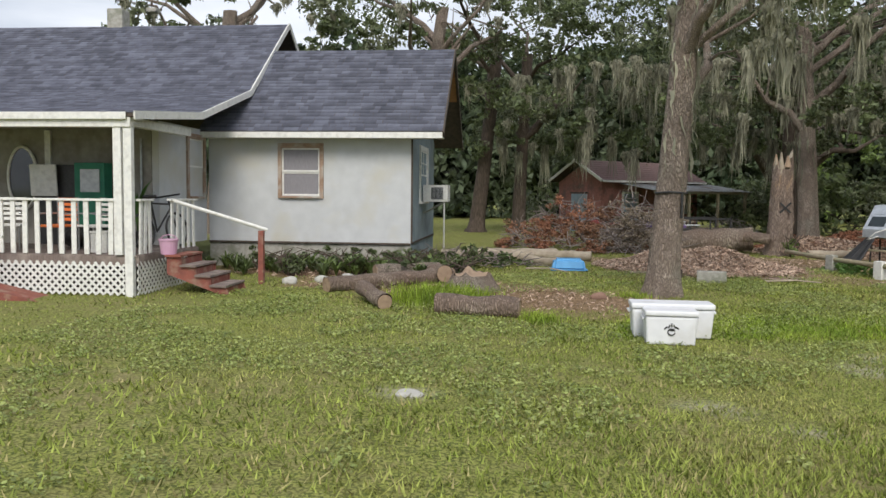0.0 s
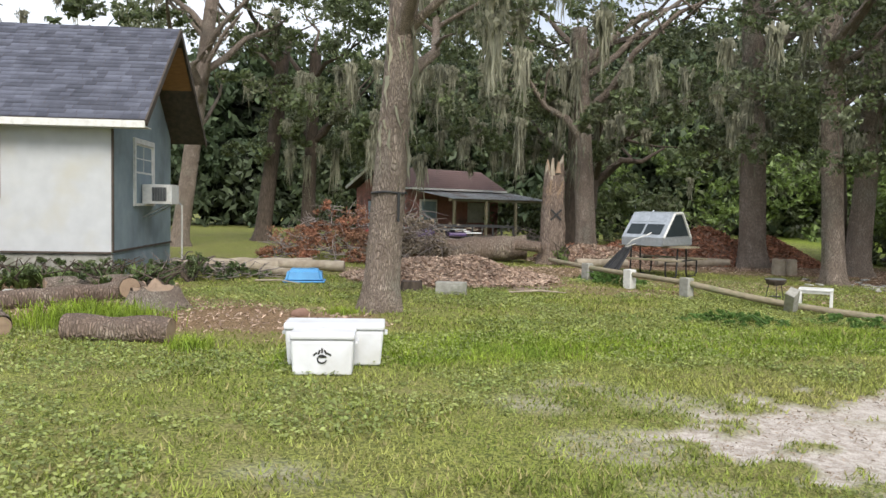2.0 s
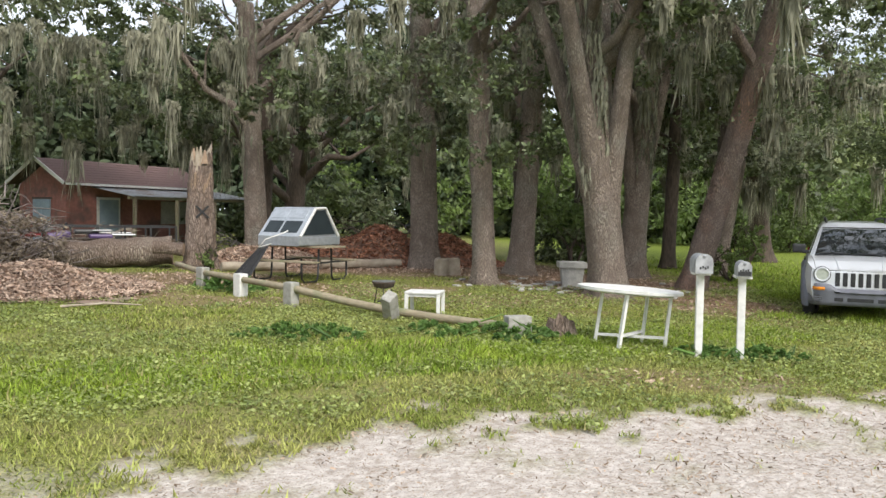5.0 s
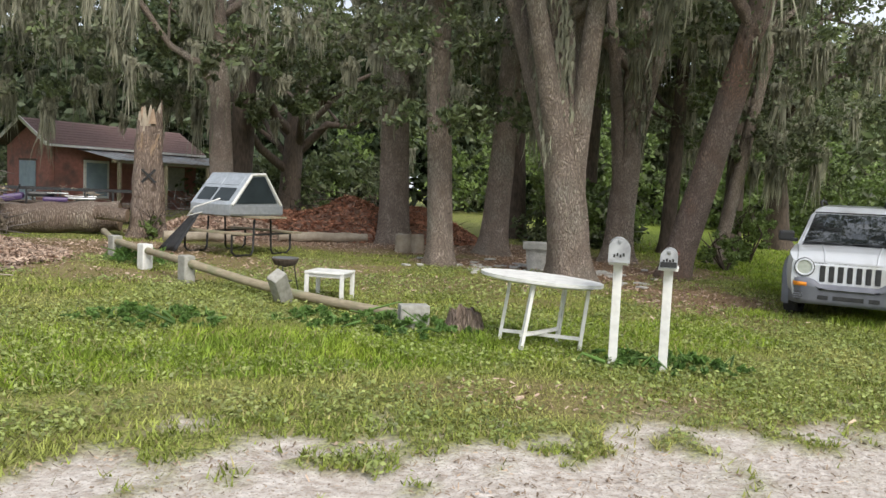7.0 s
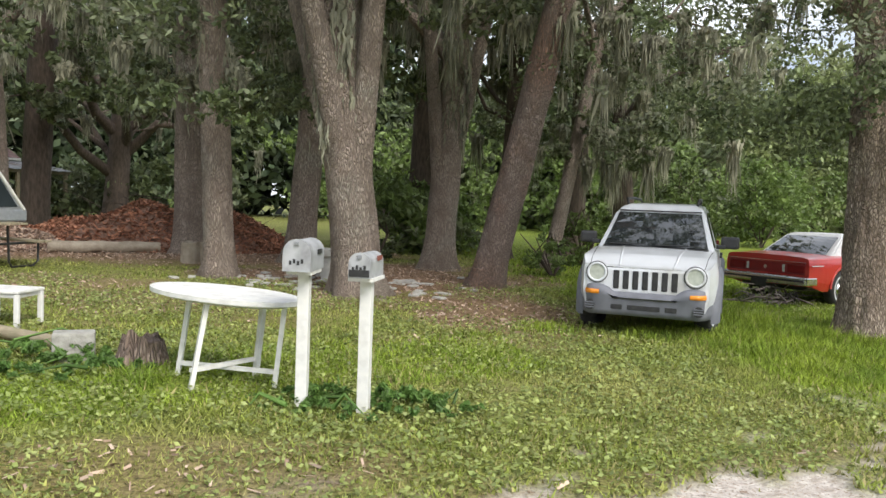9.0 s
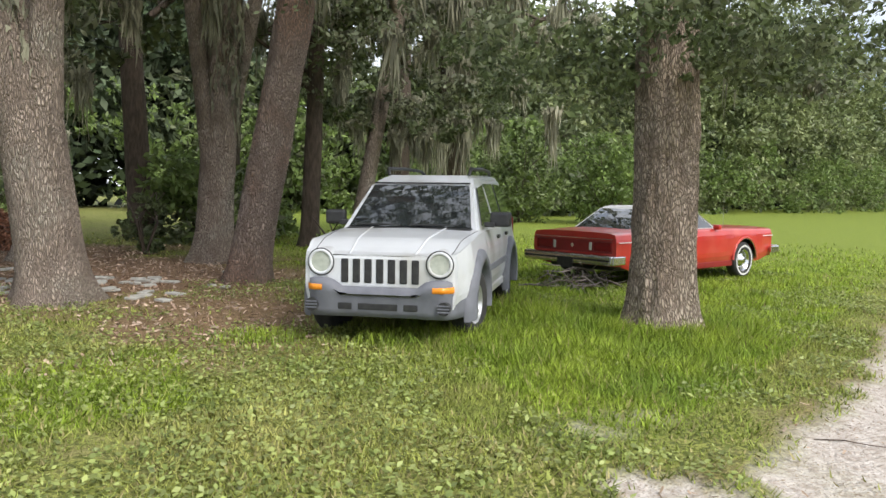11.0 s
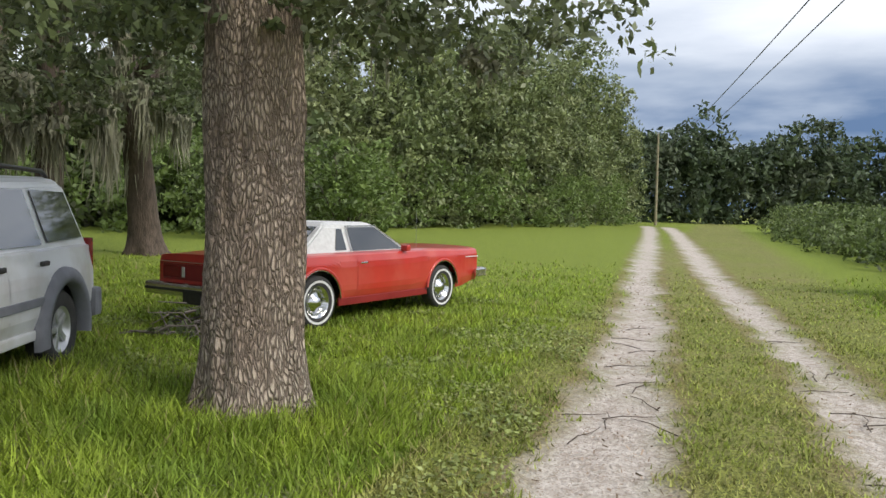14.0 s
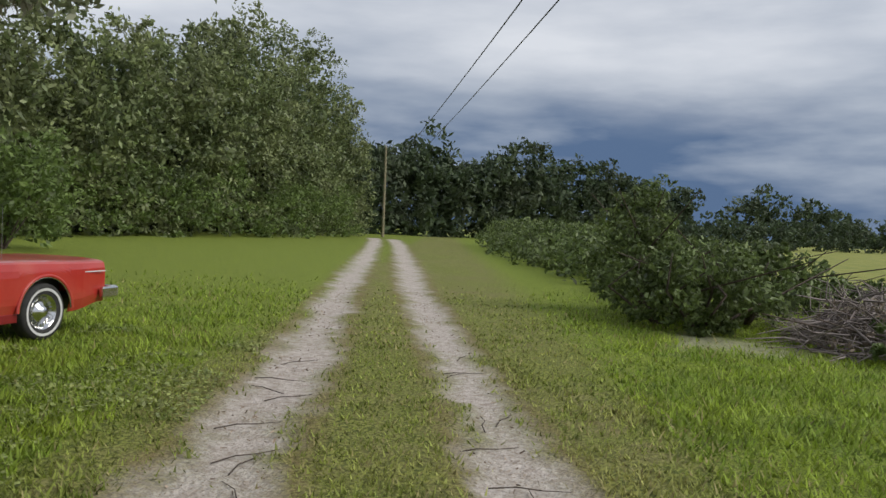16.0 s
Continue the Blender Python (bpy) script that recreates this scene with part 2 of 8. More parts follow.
def fbm(x, y, cell, seed=0):
    return (vnoise(x, y, cell, seed) * 0.5 + vnoise(x, y, cell / 2.3, seed + 1) * 0.3 + vnoise(x, y, cell / 5.1, seed + 2) * 0.2)


RUT_L = ((6.0, 7.5, 0.6), (7.3, 7.6, 1.65), (8.5, 7.9, 1.9), (11.2, 8.6, 1.75), (14.2, 9.7, 1.1), (17.0, 11.0, 0.55), (20.0, 13.0, 0.36), (22.0, 14.45, 0.30), (25.2, 16.9, 0.30), (31.6, 22.1, 0.34), (50, 36.6, 0.4), (70, 52.6, 0.5), (80, 61, 0.6))
RUT_R = ((15.0, 7.6, 0.5), (20.0, 10.7, 0.32), (23.3, 13.1, 0.24), (26.6, 15.8, 0.26), (33.3, 21.3, 0.32), (50, 34.4, 0.4), (66, 47.0, 0.5), (80, 58.5, 0.6))


def band(x, y, line):
    """Signed distance inside (negative) or outside a band of varying half-width."""
    best = np.full(np.shape(x), 1e9)
    for (x0, y0, w0), (x1, y1, w1) in zip(line[:-1], line[1:]):
        dx, dy = x1 - x0, y1 - y0
        k = np.clip(((x - x0) * dx + (y - y0) * dy) / (dx * dx + dy * dy), 0, 1)
        d = np.hypot(x - x0 - k * dx, y - y0 - k * dy) - (w0 + k * (w1 - w0))
        best = np.minimum(best, d)
    return best


def sand_at(x, y):
    n = fbm(x, y, 1.3, 3)
    d = np.minimum(band(x, y, RUT_L), band(x, y, RUT_R))
    wob = np.where(d < 3, (n - 0.5) * 1.1, 0) * np.where(x > 18, 0.25, 1)
    ragged = (fbm(x, y, 0.28, 13) - 0.5) * np.where(x > 17, 0.4, 2.3)
    s = np.clip(0.5 - (d + wob + np.where(d < 3, ragged, 0)) / 0.28, 0, 1)
    for cx, cy, r in ((4.6, 6.9, 0.4), (5.4, 8.5, 0.4), (4.0, 8.0, 0.3), (5.2, 6.0, 0.35), (2.4, 5.7, 0.3), (4.3, 8.8, 0.45), (-0.4, 5.15, 0.2), (3.2, 5.4, 0.25), (12.4, 9.6, 0.8), (18.4, 13.9, 0.5), (16.7, 12.6, 0.5), (11.7, 10.9, 0.5), (30.5, 13.6, 1.0), (3.6, 3.4, 0.3)):
        e = np.hypot((x - cx) / 1.6, y - cy) / r + (n - 0.5) * 2.2
        s = np.maximum(s, np.clip(0.55 - e * 0.6, 0, 0.42))
    patchy = fbm(x, y, 0.45, 9)
    return np.clip(s - np.clip((patchy - 0.56) * 5, 0, 1) * np.clip(1.2 - np.abs(0.6 - s) * 1.2, 0, 1) * np.where(x > 17, 0.25, 0.6), 0, 1)


def litter_at(x, y):
    n = fbm(x, y, 1.6, 21)
    s = np.zeros(np.shape(x))
    for cx, cy, rx, ry, k in ((1.5, 18.5, 3.3, 2.3, 1.1), (9.5, 24.5, 5.5, 2.6, 1.0), (13.2, 20.8, 3.0, 2.4, 1.0), (10.8, 17.5, 3.4, 1.4, 0.5), (14.6, 17.3, 1.6, 2.8, 0.9), (13.5, 15.0, 2.0, 0.7, 0.5), (3.8, 20.6, 3.0, 2.2, 0.8), (7.4, 19.2, 3.0, 1.2, 0.55), (5.6, 17.0, 1.6, 0.8, 0.5), (-1.8, 11.8, 3.6, 1.6, 0.9), (-6.2, 13.6, 3.2, 1.6, 1.1), (11.2, 16.0, 1.4, 0.8, 0.4), (10.5, 11.2, 1.6, 0.5, 0.5)):
        e = np.hypot((x - cx) / rx, (y - cy) / ry) + (n - 0.5) * 1.2
        s = np.maximum(s, np.clip((1.15 - e) * 2.2, 0, 1) * k)
    # dead grass and needles fringe the wheel ruts
    d = np.minimum(band(x, y, RUT_L), band(x, y, RUT_R))
    fringe = np.exp(-((d - 0.12) / 0.12) ** 2) * np.clip(fbm(x, y, 0.5, 71) * 2.4 - 0.6, 0, 0.45) * (x > 12)
    return np.clip(np.maximum(s, fringe), 0, 1)


def tall_at(x, y):
    """Lush, brighter and longer grass."""
    s = (x - 3) * -0.566 + y * 0.824
    a = np.clip(1 - np.abs(s - 7.3 + (x - 8) * 0.25) / 1.3, 0, 1) * (x > 1) * (x < 14)
    b = np.clip((x - 15.5) / 2, 0, 1) * np.clip((s - 1.9) / 0.8, 0, 1)
    c = np.clip((x - 20) / 3, 0, 1) * np.clip((-1.6 - s) / 1.0, 0, 1)
    d = np.clip(1 - np.hypot((x + 2.4) / 1.3, (y - 10.6) / 0.7), 0, 1)
    return np.clip(np.maximum.reduce([a, b * 0.9, c, d]), 0, 1)


def axis(lo, hi, step, far, hi2, step2):
    a = list(np.arange(lo, hi, step)) + list(np.arange(hi, hi2, step2))
    g, out, x = step2, [], hi2
    while x < far:
        out.append(x)
        g *= 1.22
        x += g
    g, left, x = step, [], lo - step
    while x > -far:
        left.append(x)
        g *= 1.22
        x -= g
    return np.array(left[::-1] + a + out)


def ground_material():
    m = bpy.data.materials.new("ground_cover")
    m.use_nodes = True
    nt = m.node_tree
    N, Lk = nt.nodes.new, nt.links.new
    p = nt.nodes["Principled BSDF"]
    p.inputs["Roughness"].default_value = 0.95
    p.inputs["Specular IOR Level"].default_value = 0.2
    tc = N("ShaderNodeTexCoord")

    def noise_(scale, detail=6, lo=0.35, hi=0.65):
        n, r = N("ShaderNodeTexNoise"), N("ShaderNodeMapRange")
        n.inputs["Scale"].default_value, n.inputs["Detail"].default_value = scale, detail
        r.inputs["From Min"].default_value, r.inputs["From Max"].default_value = lo, hi
        Lk(tc.outputs["Object"], n.inputs["Vector"])
        Lk(n.outputs[0], r.inputs["Value"])
        return r.outputs[0]

    def mixc(f, a, b):
        x = N("ShaderNodeMixRGB")
        for s, v in ((0, f), (1, a), (2, b)):
            if isinstance(v, tuple):
                x.inputs[s].default_value = rgb(v)
            elif isinstance(v, float):
                x.inputs[s].default_value = v
            else:
                Lk(v, x.inputs[s])
        return x.outputs[0]

    def attr(n):
        a = N("ShaderNodeAttribute")
        a.attribute_name = n
        return a.outputs["Fac"]

    fine, mid, broad = noise_(34, 8, 0.42, 0.58), noise_(5), noise_(0.35, 5)
    grass = mixc(fine, (0.08, 0.10, 0.025), (0.27, 0.29, 0.07))
    dry = mixc(fine, (0.17, 0.15, 0.06), (0.26, 0.23, 0.11))
    lush = mixc(fine, (0.09, 0.13, 0.018), (0.25, 0.31, 0.045))
    a = mixc(mid, grass, dry)
    a = mixc(broad, a, grass)
    a = mixc(attr("tall"), a, lush)
    a = mixc(attr("pasture"), a, mixc(noise_(0.6, 6), (0.20, 0.23, 0.06), (0.30, 0.30, 0.085)))
    leaf = mixc(noise_(24, 8), (0.15, 0.085, 0.05), (0.36, 0.24, 0.15))
    leaf = mixc(noise_(70, 4, 0.52, 0.6), leaf, (0.07, 0.045, 0.03))
    a = mixc(attr("litter"), a, leaf)
    sand = mixc(noise_(14, 8), (0.40, 0.345, 0.30), (0.60, 0.55, 0.505))
    sand = mixc(noise_(60, 6, 0.56, 0.66), sand, (0.28, 0.22, 0.16))
    a = mixc(attr("sand"), a, sand)
    Lk(a, p.inputs["Base Color"])
    b, n = N("ShaderNodeBump"), N("ShaderNodeTexNoise")
    n.inputs["Scale"].default_value, n.inputs["Detail"].default_value = 30, 8
    Lk(tc.outputs["Object"], n.inputs["Vector"])
    Lk(n.outputs[0], b.inputs["Height"])
    b.inputs["Strength"].default_value, b.inputs["Distance"].default_value = 0.9, 0.03
    Lk(b.outputs[0], p.inputs["Normal"])
    return m


M["ground"] = ground_material()


def build_ground():
    xs, ys = axis(-10, 36, 0.175, 2500, 88, 0.4), axis(0, 26, 0.175, 2500, 66, 0.4)
    X, Y = np.meshgrid(xs, ys)
    n, k = len(xs), len(ys)
    x, y = X.ravel(), Y.ravel()
    s, l, t = sand_at(x, y), litter_at(x, y), tall_at(x, y)
    pasture = np.clip(((x - 3) * 0.566 - y * 0.824 - 7.0) / 4, 0, 1) * np.clip((x - 38) / 6, 0, 1)
    near = (np.abs(x - 30) < 58) & (np.abs(y - 14) < 30)
    z = gz(x, y) + np.where(near, (fbm(x, y, 0.8, 5) - 0.5) * 0.05 - s * 0.035, 0)
    j, i = np.mgrid[0:k - 1, 0:n - 1]
    q = (j * n + i).ravel()
    ob = raw("ground", np.stack([x, y, z], 1), np.stack([q, q + 1, q + n + 1, q + n], 1), "ground", smooth=True, kind="structure")
    for nm, val in (("sand", s), ("litter", l), ("tall", t), ("pasture", pasture)):
        a = ob.data.attributes.new(nm, "FLOAT", "POINT")
        a.data.foreach_set("value", val.astype(np.float32))
    return ob


build_ground()

# ---- trees ----


def bark_material(name, a, b, red, scale, deep=0.72, tall=0.2):
    """Ridged bark: furrows between upright plates."""
    m = mat(name, a, b, 5, 0.93, c=red, cscale=1.1, stretch=(1, 1, 0.6))
    nt = m.node_tree
    N, Lk = nt.nodes.new, nt.links.new
    p = nt.nodes["Principled BSDF"]
    tc, mp, nz, ad, v, r = N("ShaderNodeTexCoord"), N("ShaderNodeMapping"), N("ShaderNodeTexNoise"), N("ShaderNodeMixRGB"), N("ShaderNodeTexVoronoi"), N("ShaderNodeMapRange")
    mp.inputs["Scale"].default_value = (1, 1, tall)
    nz.inputs["Scale"].default_value, nz.inputs["Detail"].default_value = 5, 5
    ad.blend_type, ad.inputs[0].default_value = "ADD", 0.16
    v.feature, v.inputs["Scale"].default_value = "DISTANCE_TO_EDGE", scale
    r.inputs["From Max"].default_value = 0.28
    Lk(tc.outputs["Object"], mp.inputs[0])
    Lk(mp.outputs[0], nz.inputs["Vector"])
    Lk(mp.outputs[0], ad.inputs[1])
    Lk(nz.outputs["Color"], ad.inputs[2])
    Lk(ad.outputs[0], v.inputs["Vector"])
    Lk(v.outputs["Distance"], r.inputs["Value"])
    n2, m2 = N("ShaderNodeTexNoise"), N("ShaderNodeMath")
    n2.inputs["Scale"].default_value, n2.inputs["Detail"].default_value = 40, 6
    Lk(tc.outputs["Object"], n2.inputs["Vector"])
    m2.operation = "MULTIPLY_ADD"
    m2.inputs[1].default_value = 0.35
    Lk(n2.outputs[0], m2.inputs[0])
    Lk(r.outputs[0], m2.inputs[2])
    bp = N("ShaderNodeBump")
    bp.inputs["Strength"].default_value, bp.inputs["Distance"].default_value = 0.9, 0.035
    Lk(m2.outputs[0], bp.inputs["Height"])
    Lk(bp.outputs[0], p.inputs["Normal"])
    mx = N("ShaderNodeMixRGB")
    src = p.inputs["Base Color"].links[0].from_socket
    mx.inputs[1].default_value = rgb([x * deep for x in b])
    Lk(r.outputs[0], mx.inputs[0])
    Lk(src, mx.inputs[2])
    Lk(mx.outputs[0], p.inputs["Base Color"])
    return m


M["bark"] = bark_material("oak_bark", (0.50, 0.41, 0.34), (0.30, 0.235, 0.19), (0.44, 0.41, 0.34), 46)
M["bark_red"] = bark_material("reddish_bark", (0.44, 0.35, 0.30), (0.27, 0.205, 0.175), (0.38, 0.23, 0.17), 46)
M["bark_rugged"] = bark_material("rugged_bark", (0.56, 0.45, 0.36), (0.33, 0.25, 0.19), (0.52, 0.45, 0.36), 38, 0.56, 0.32)


def trunk_mesh(base, r, top, h, n=28, rows=26, flare=1.45, seed=0, rough=0.05, bend=0.0):
    """A trunk as arrays: flared at the root, leaning to base + top at height h."""
    rs = np.random.RandomState(seed)
    V = []
    ph = rs.uniform(0, 6.28, 6)
    for i in range(rows + 1):
        f = i / rows
        z = -0.15 + (h + 0.15) * f ** 1.25
        c = (base[0] + top[0] * z / h + bend * math.sin(2.6 * z / h), base[1] + top[1] * z / h)
        zz = max(z, 0)
        rr = r * (1 - 0.22 * z / h) * (1 + (flare - 1) * math.exp(-zz / 0.28))
        for j in range(n):
            a = 2 * math.pi * j / n
            k = 1 + 0.05 * math.sin(2 * a + ph[0] + z * 0.5) + 0.04 * math.sin(3 * a + ph[1] - z * 0.7) + 0.16 * math.exp(-zz / 0.2) * math.sin(5 * a + ph[2])
            k += rough * (noise.noise(Vector((math.cos(a) * 5 + ph[3], math.sin(a) * 5, z * 1.3))) + 0.6 * noise.noise(Vector((math.cos(a) * 11, math.sin(a) * 11 + ph[4], z * 3))))
            V.append((c[0] + math.cos(a) * rr * k, c[1] + math.sin(a) * rr * k, gz(*base) + z))
    Fc = [(i * n + j, i * n + (j + 1) % n, (i + 1) * n + (j + 1) % n, (i + 1) * n + j) for i in range(rows) for j in range(n)]
    return V, Fc


def join(lists):
    V, Fc, o = [], [], 0
    for v, f in lists:
        V.append(np.asarray(v, float))
        Fc.append(np.asarray(f) + o)
        o += len(v)
    return np.concatenate(V), np.concatenate(Fc)


def oak(label, base, r, top=(0, 0), h=7.0, limbs=5, crown=4.0, low=4.0, high=11.0, leaves=9000, size=0.085, moss=900, mlen=1.0, seed=0, bark="bark", leaf="leaf", flare=1.45, bend=0.0, mossy_trunk=0, detail=1, name="oak_tree", squash=1.0, offset=(0, 0), limb_z=0.5, fork=0, skirt=0, skirt_z=0.0):
    rs = np.random.RandomState(seed)
    root = thing(name, label, "tree", pose(0, 0, 0))
    n, rows = (28, 26) if detail == 1 else (110, 120)
    v, f = trunk_mesh(base, r, top, h, n, rows, flare, seed, 0.06 if detail == 1 else 0.10, bend)
    raw("trunk", v, f, bark, root, True)
    b = np.array([base[0], base[1], gz(*base)])
    for i in range(fork):
        # stems that part from the bole and spread like a vase
        a, z0 = seed + i * 6.28 / fork, 1.5 + 0.3 * (i % 2)
        cx = lambda z: np.array([b[0] + top[0] * z / h, b[1] + top[1] * z / h, b[2] + z])
        o = np.array([math.cos(a), math.sin(a), 0])
        P = [cx(z0 - 0.5) + o * r * 0.25, cx(z0 + 0.5) + o * r * 0.5, cx(z0 + 1.7) + o * r * 1.15, cx(z0 + 3.2) + o * r * 2.0, cx(z0 + 5.5) + o * r * 3.6]
        v, f = tube(P, [r * 0.6, r * 0.55, r * 0.48, r * 0.42, r * 0.3], 14, 0.07, seed + i)
        raw("stem", v, f, bark, root, True)
    for i in range(limbs):
        a = rs.uniform(0, 6.28) if limbs > 3 else 2.1 * i + 0.6 + seed
        z0 = h * rs.uniform(limb_z, 0.98)
        st = b + np.array([top[0] * z0 / h + bend * math.sin(2.6 * z0 / h), top[1] * z0 / h, z0])
        L = crown * rs.uniform(0.55, 0.95)
        mid = st + np.array([math.cos(a) * L * 0.45, math.sin(a) * L * 0.45, L * 0.40])
        end = st + np.array([math.cos(a + 0.3) * L, math.sin(a + 0.3) * L, L * 0.55 + rs.uniform(0, 1.5)])
        q1 = (st + mid) / 2 + rs.normal(size=3) * 0.12
        rr = r * rs.uniform(0.3, 0.5)
        lim = []
        lim.append(tube([st, q1, mid, (mid + end) / 2 + rs.normal(size=3) * 0.2, end], [rr, rr * 0.85, rr * 0.65, rr * 0.45, rr * 0.2], 8, 0.06, seed + i))
        for k in range(3):
            s2 = mid + (end - mid) * rs.uniform(0, 0.8)
            e2 = s2 + rs.normal(size=3) * [1.1, 1.1, 0.5] + [0, 0, 0.4]
            lim.append(tube([s2, (s2 + e2) / 2 + rs.normal(size=3) * 0.1, e2], [rr * 0.35, rr * 0.22, rr * 0.08], 5, 0.05, seed + i + k))
        v, f = join(lim)
        raw("limb", v, f, bark, root, True)
    c0 = b[:2] + np.array(top) + np.array(offset)
    leaves = int(leaves * 0.74)
    nc = max(6, int(leaves / 260))
    ang, rad = rs.uniform(0, 6.28, nc), crown * np.sqrt(rs.uniform(0.02, 1, nc))
    zz = low + (high - low) * rs.uniform(0, 1, nc)
    edge = np.clip((zz - low) / (high - low), 0, 1)
    lowcut = rad / crown
    zz = np.maximum(zz, low + (1 - lowcut) * (high - low) * 0.25)
    C = np.stack([c0[0] + np.cos(ang) * rad, c0[1] + np.sin(ang) * rad * squash, b[2] + zz], 1)
    R = rs.uniform(0.45, 1.1, nc) * (0.75 + crown * 0.08)
    if skirt:
        # low boughs that hang at the edge of the crown
        a, q = rs.uniform(0, 6.28, skirt), crown * rs.uniform(0.1, 0.66, skirt)
        C = np.concatenate([C, np.stack([c0[0] + np.cos(a) * q, c0[1] + np.sin(a) * q, b[2] + low + skirt_z + rs.uniform(-0.5, 0.3, skirt)], 1)])
        R = np.concatenate([R, rs.uniform(0.3, 0.6, skirt)])
        nc = len(C)
    if leaves:
        v, f = leafcloud(rs, C, R, int(leaves / nc), size, 0.6)
        raw("crown", v, f, leaf, root)
    if moss:
        # bunches: the middle strands hang longest
        nb = max(3, moss // 52)
        bt, kk = rs.uniform(0.35, 1.3, nb) * mlen * 0.85, rs.randint(0, nc, nb)
        bo = rs.normal(size=(nb, 3)) * [0.7, 0.7, 0.3]
        m = int(moss * 1.9)
        bunch = rs.randint(0, nb, m)
        o = rs.normal(size=(m, 2)) * 0.10
        P = C[kk[bunch]] + bo[bunch]
        P[:, :2] += o
        P[:, 2] = np.minimum(P[:, 2], b[2] + low + 2.3) - 0.15 + rs.normal(size=m) * 0.06
        ln = bt[bunch] * np.exp(-(o ** 2).sum(1) / 0.022) * rs.uniform(0.35, 1.1, m) + 0.08
        v, f = mosscloud(rs, P, ln, 0.034)
        raw("moss", v, f, "moss", root, kind="stuff")
    if mossy_trunk:
        z = rs.uniform(0.42, 1.0, mossy_trunk) * h
        a = rs.uniform(0, 6.28, mossy_trunk)
        P = np.stack([b[0] + top[0] * z / h + bend * np.sin(2.6 * z / h) + np.cos(a) * r * 0.95, b[1] + top[1] * z / h + np.sin(a) * r * 0.95, b[2] + z], 1)
        P[:, 2] -= 0.35 * (np.sin(3 * a + seed) + 1)
        v, f = mosscloud(rs, P, mlen * 0.5, 0.032)
        raw("trunk_moss", v, f, "moss", root, kind="stuff")
    return root


oak("grey-brown oak hung with long moss behind the white coolers", (1.33, 13.05), 0.27, (0.42, 0.1), 6.5, 5, 3.2, 4.3, 9, 5000, 0.08, 2300, 1.3, 11, "bark", mossy_trunk=110, flare=1.35, offset=(1.2, 0.4))
oak("slim grey oak beside the heap of red mulch", (9.69, 24.66), 0.36, (-0.25, 0.2), 8, 5, 4.2, 3.6, 11, 14000, 0.085, 900, 1.3, 12, mossy_trunk=160, skirt=14)
oak("straight grey oak with leafy shoots near the wooden table", (10.53, 20.41), 0.26, (-0.35, 0.1), 8, 5, 3.4, 3.2, 10, 13000, 0.07, 700, 1.1, 13, mossy_trunk=200, skirt=12)
oak("grey oak trunk at the edge of the swept leaf litter", (11.97, 23.12), 0.31, (0.45, 0.2), 8, 5, 3.8, 3.8, 11, 12000, 0.085, 900, 1.2, 14, mossy_trunk=200)
oak("broad pale oak trunk draped in grey moss beside the bin", (12.72, 18.55), 0.38, (-0.75, 0.1), 7, 7, 4.0, 4.4, 11, 13000, 0.075, 1300, 1.3, 15, mossy_trunk=900, limb_z=0.6, fork=4)
oak("forked pale oak trunk draped in thick grey moss", (14.85, 22.9), 0.31, (0.4, 0.1), 7.5, 6, 4.0, 4.4, 11, 11000, 0.085, 900, 1.2, 16, mossy_trunk=600, limb_z=0.55, fork=2)
oak("leaning oak trunk with reddish brown bark behind the parked cars", (15.1, 20.0), 0.28, (1.15, -2.4), 8, 5, 4.2, 4.0, 11, 14000, 0.08, 1600, 1.3, 17, "bark_red", flare=1.3)
oak("thin leaning oak at the edge of the grove", (17.66, 23.8), 0.18, (1.3, 0.2), 6.5, 4, 3.4, 3.2, 9.5, 13000, 0.075, 1800, 1.5, 18, skirt=12)
# oaks deep in the grove take the bark that has shade in its colour
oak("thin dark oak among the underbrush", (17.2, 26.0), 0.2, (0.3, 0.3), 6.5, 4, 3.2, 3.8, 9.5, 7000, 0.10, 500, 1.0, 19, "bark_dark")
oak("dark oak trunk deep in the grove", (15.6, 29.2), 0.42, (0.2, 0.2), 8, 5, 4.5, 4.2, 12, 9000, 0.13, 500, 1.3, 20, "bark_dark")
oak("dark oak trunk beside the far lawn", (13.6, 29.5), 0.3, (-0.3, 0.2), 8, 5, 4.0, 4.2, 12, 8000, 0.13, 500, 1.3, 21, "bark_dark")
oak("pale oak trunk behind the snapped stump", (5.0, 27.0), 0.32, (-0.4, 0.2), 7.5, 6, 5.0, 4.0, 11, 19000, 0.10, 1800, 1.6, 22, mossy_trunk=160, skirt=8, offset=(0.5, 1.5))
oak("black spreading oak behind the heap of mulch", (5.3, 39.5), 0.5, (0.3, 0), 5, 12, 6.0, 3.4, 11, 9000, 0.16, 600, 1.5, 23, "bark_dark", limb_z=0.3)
oak("rugged brown oak standing between the two parked cars", (19.1, 15.45), 0.365, (0.0, 0.1), 6.0, 6, 4.2, 3.3, 9.5, 48000, 0.048, 240, 0.45, 24, "bark_rugged", detail=2, flare=1.3, limb_z=0.62, skirt=75, skirt_z=-0.12)
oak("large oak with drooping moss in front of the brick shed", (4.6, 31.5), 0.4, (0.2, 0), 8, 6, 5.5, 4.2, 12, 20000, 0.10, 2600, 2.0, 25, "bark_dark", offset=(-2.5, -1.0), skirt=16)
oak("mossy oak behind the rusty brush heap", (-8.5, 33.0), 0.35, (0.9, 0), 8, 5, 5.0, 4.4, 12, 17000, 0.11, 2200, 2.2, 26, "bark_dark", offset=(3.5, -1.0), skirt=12)
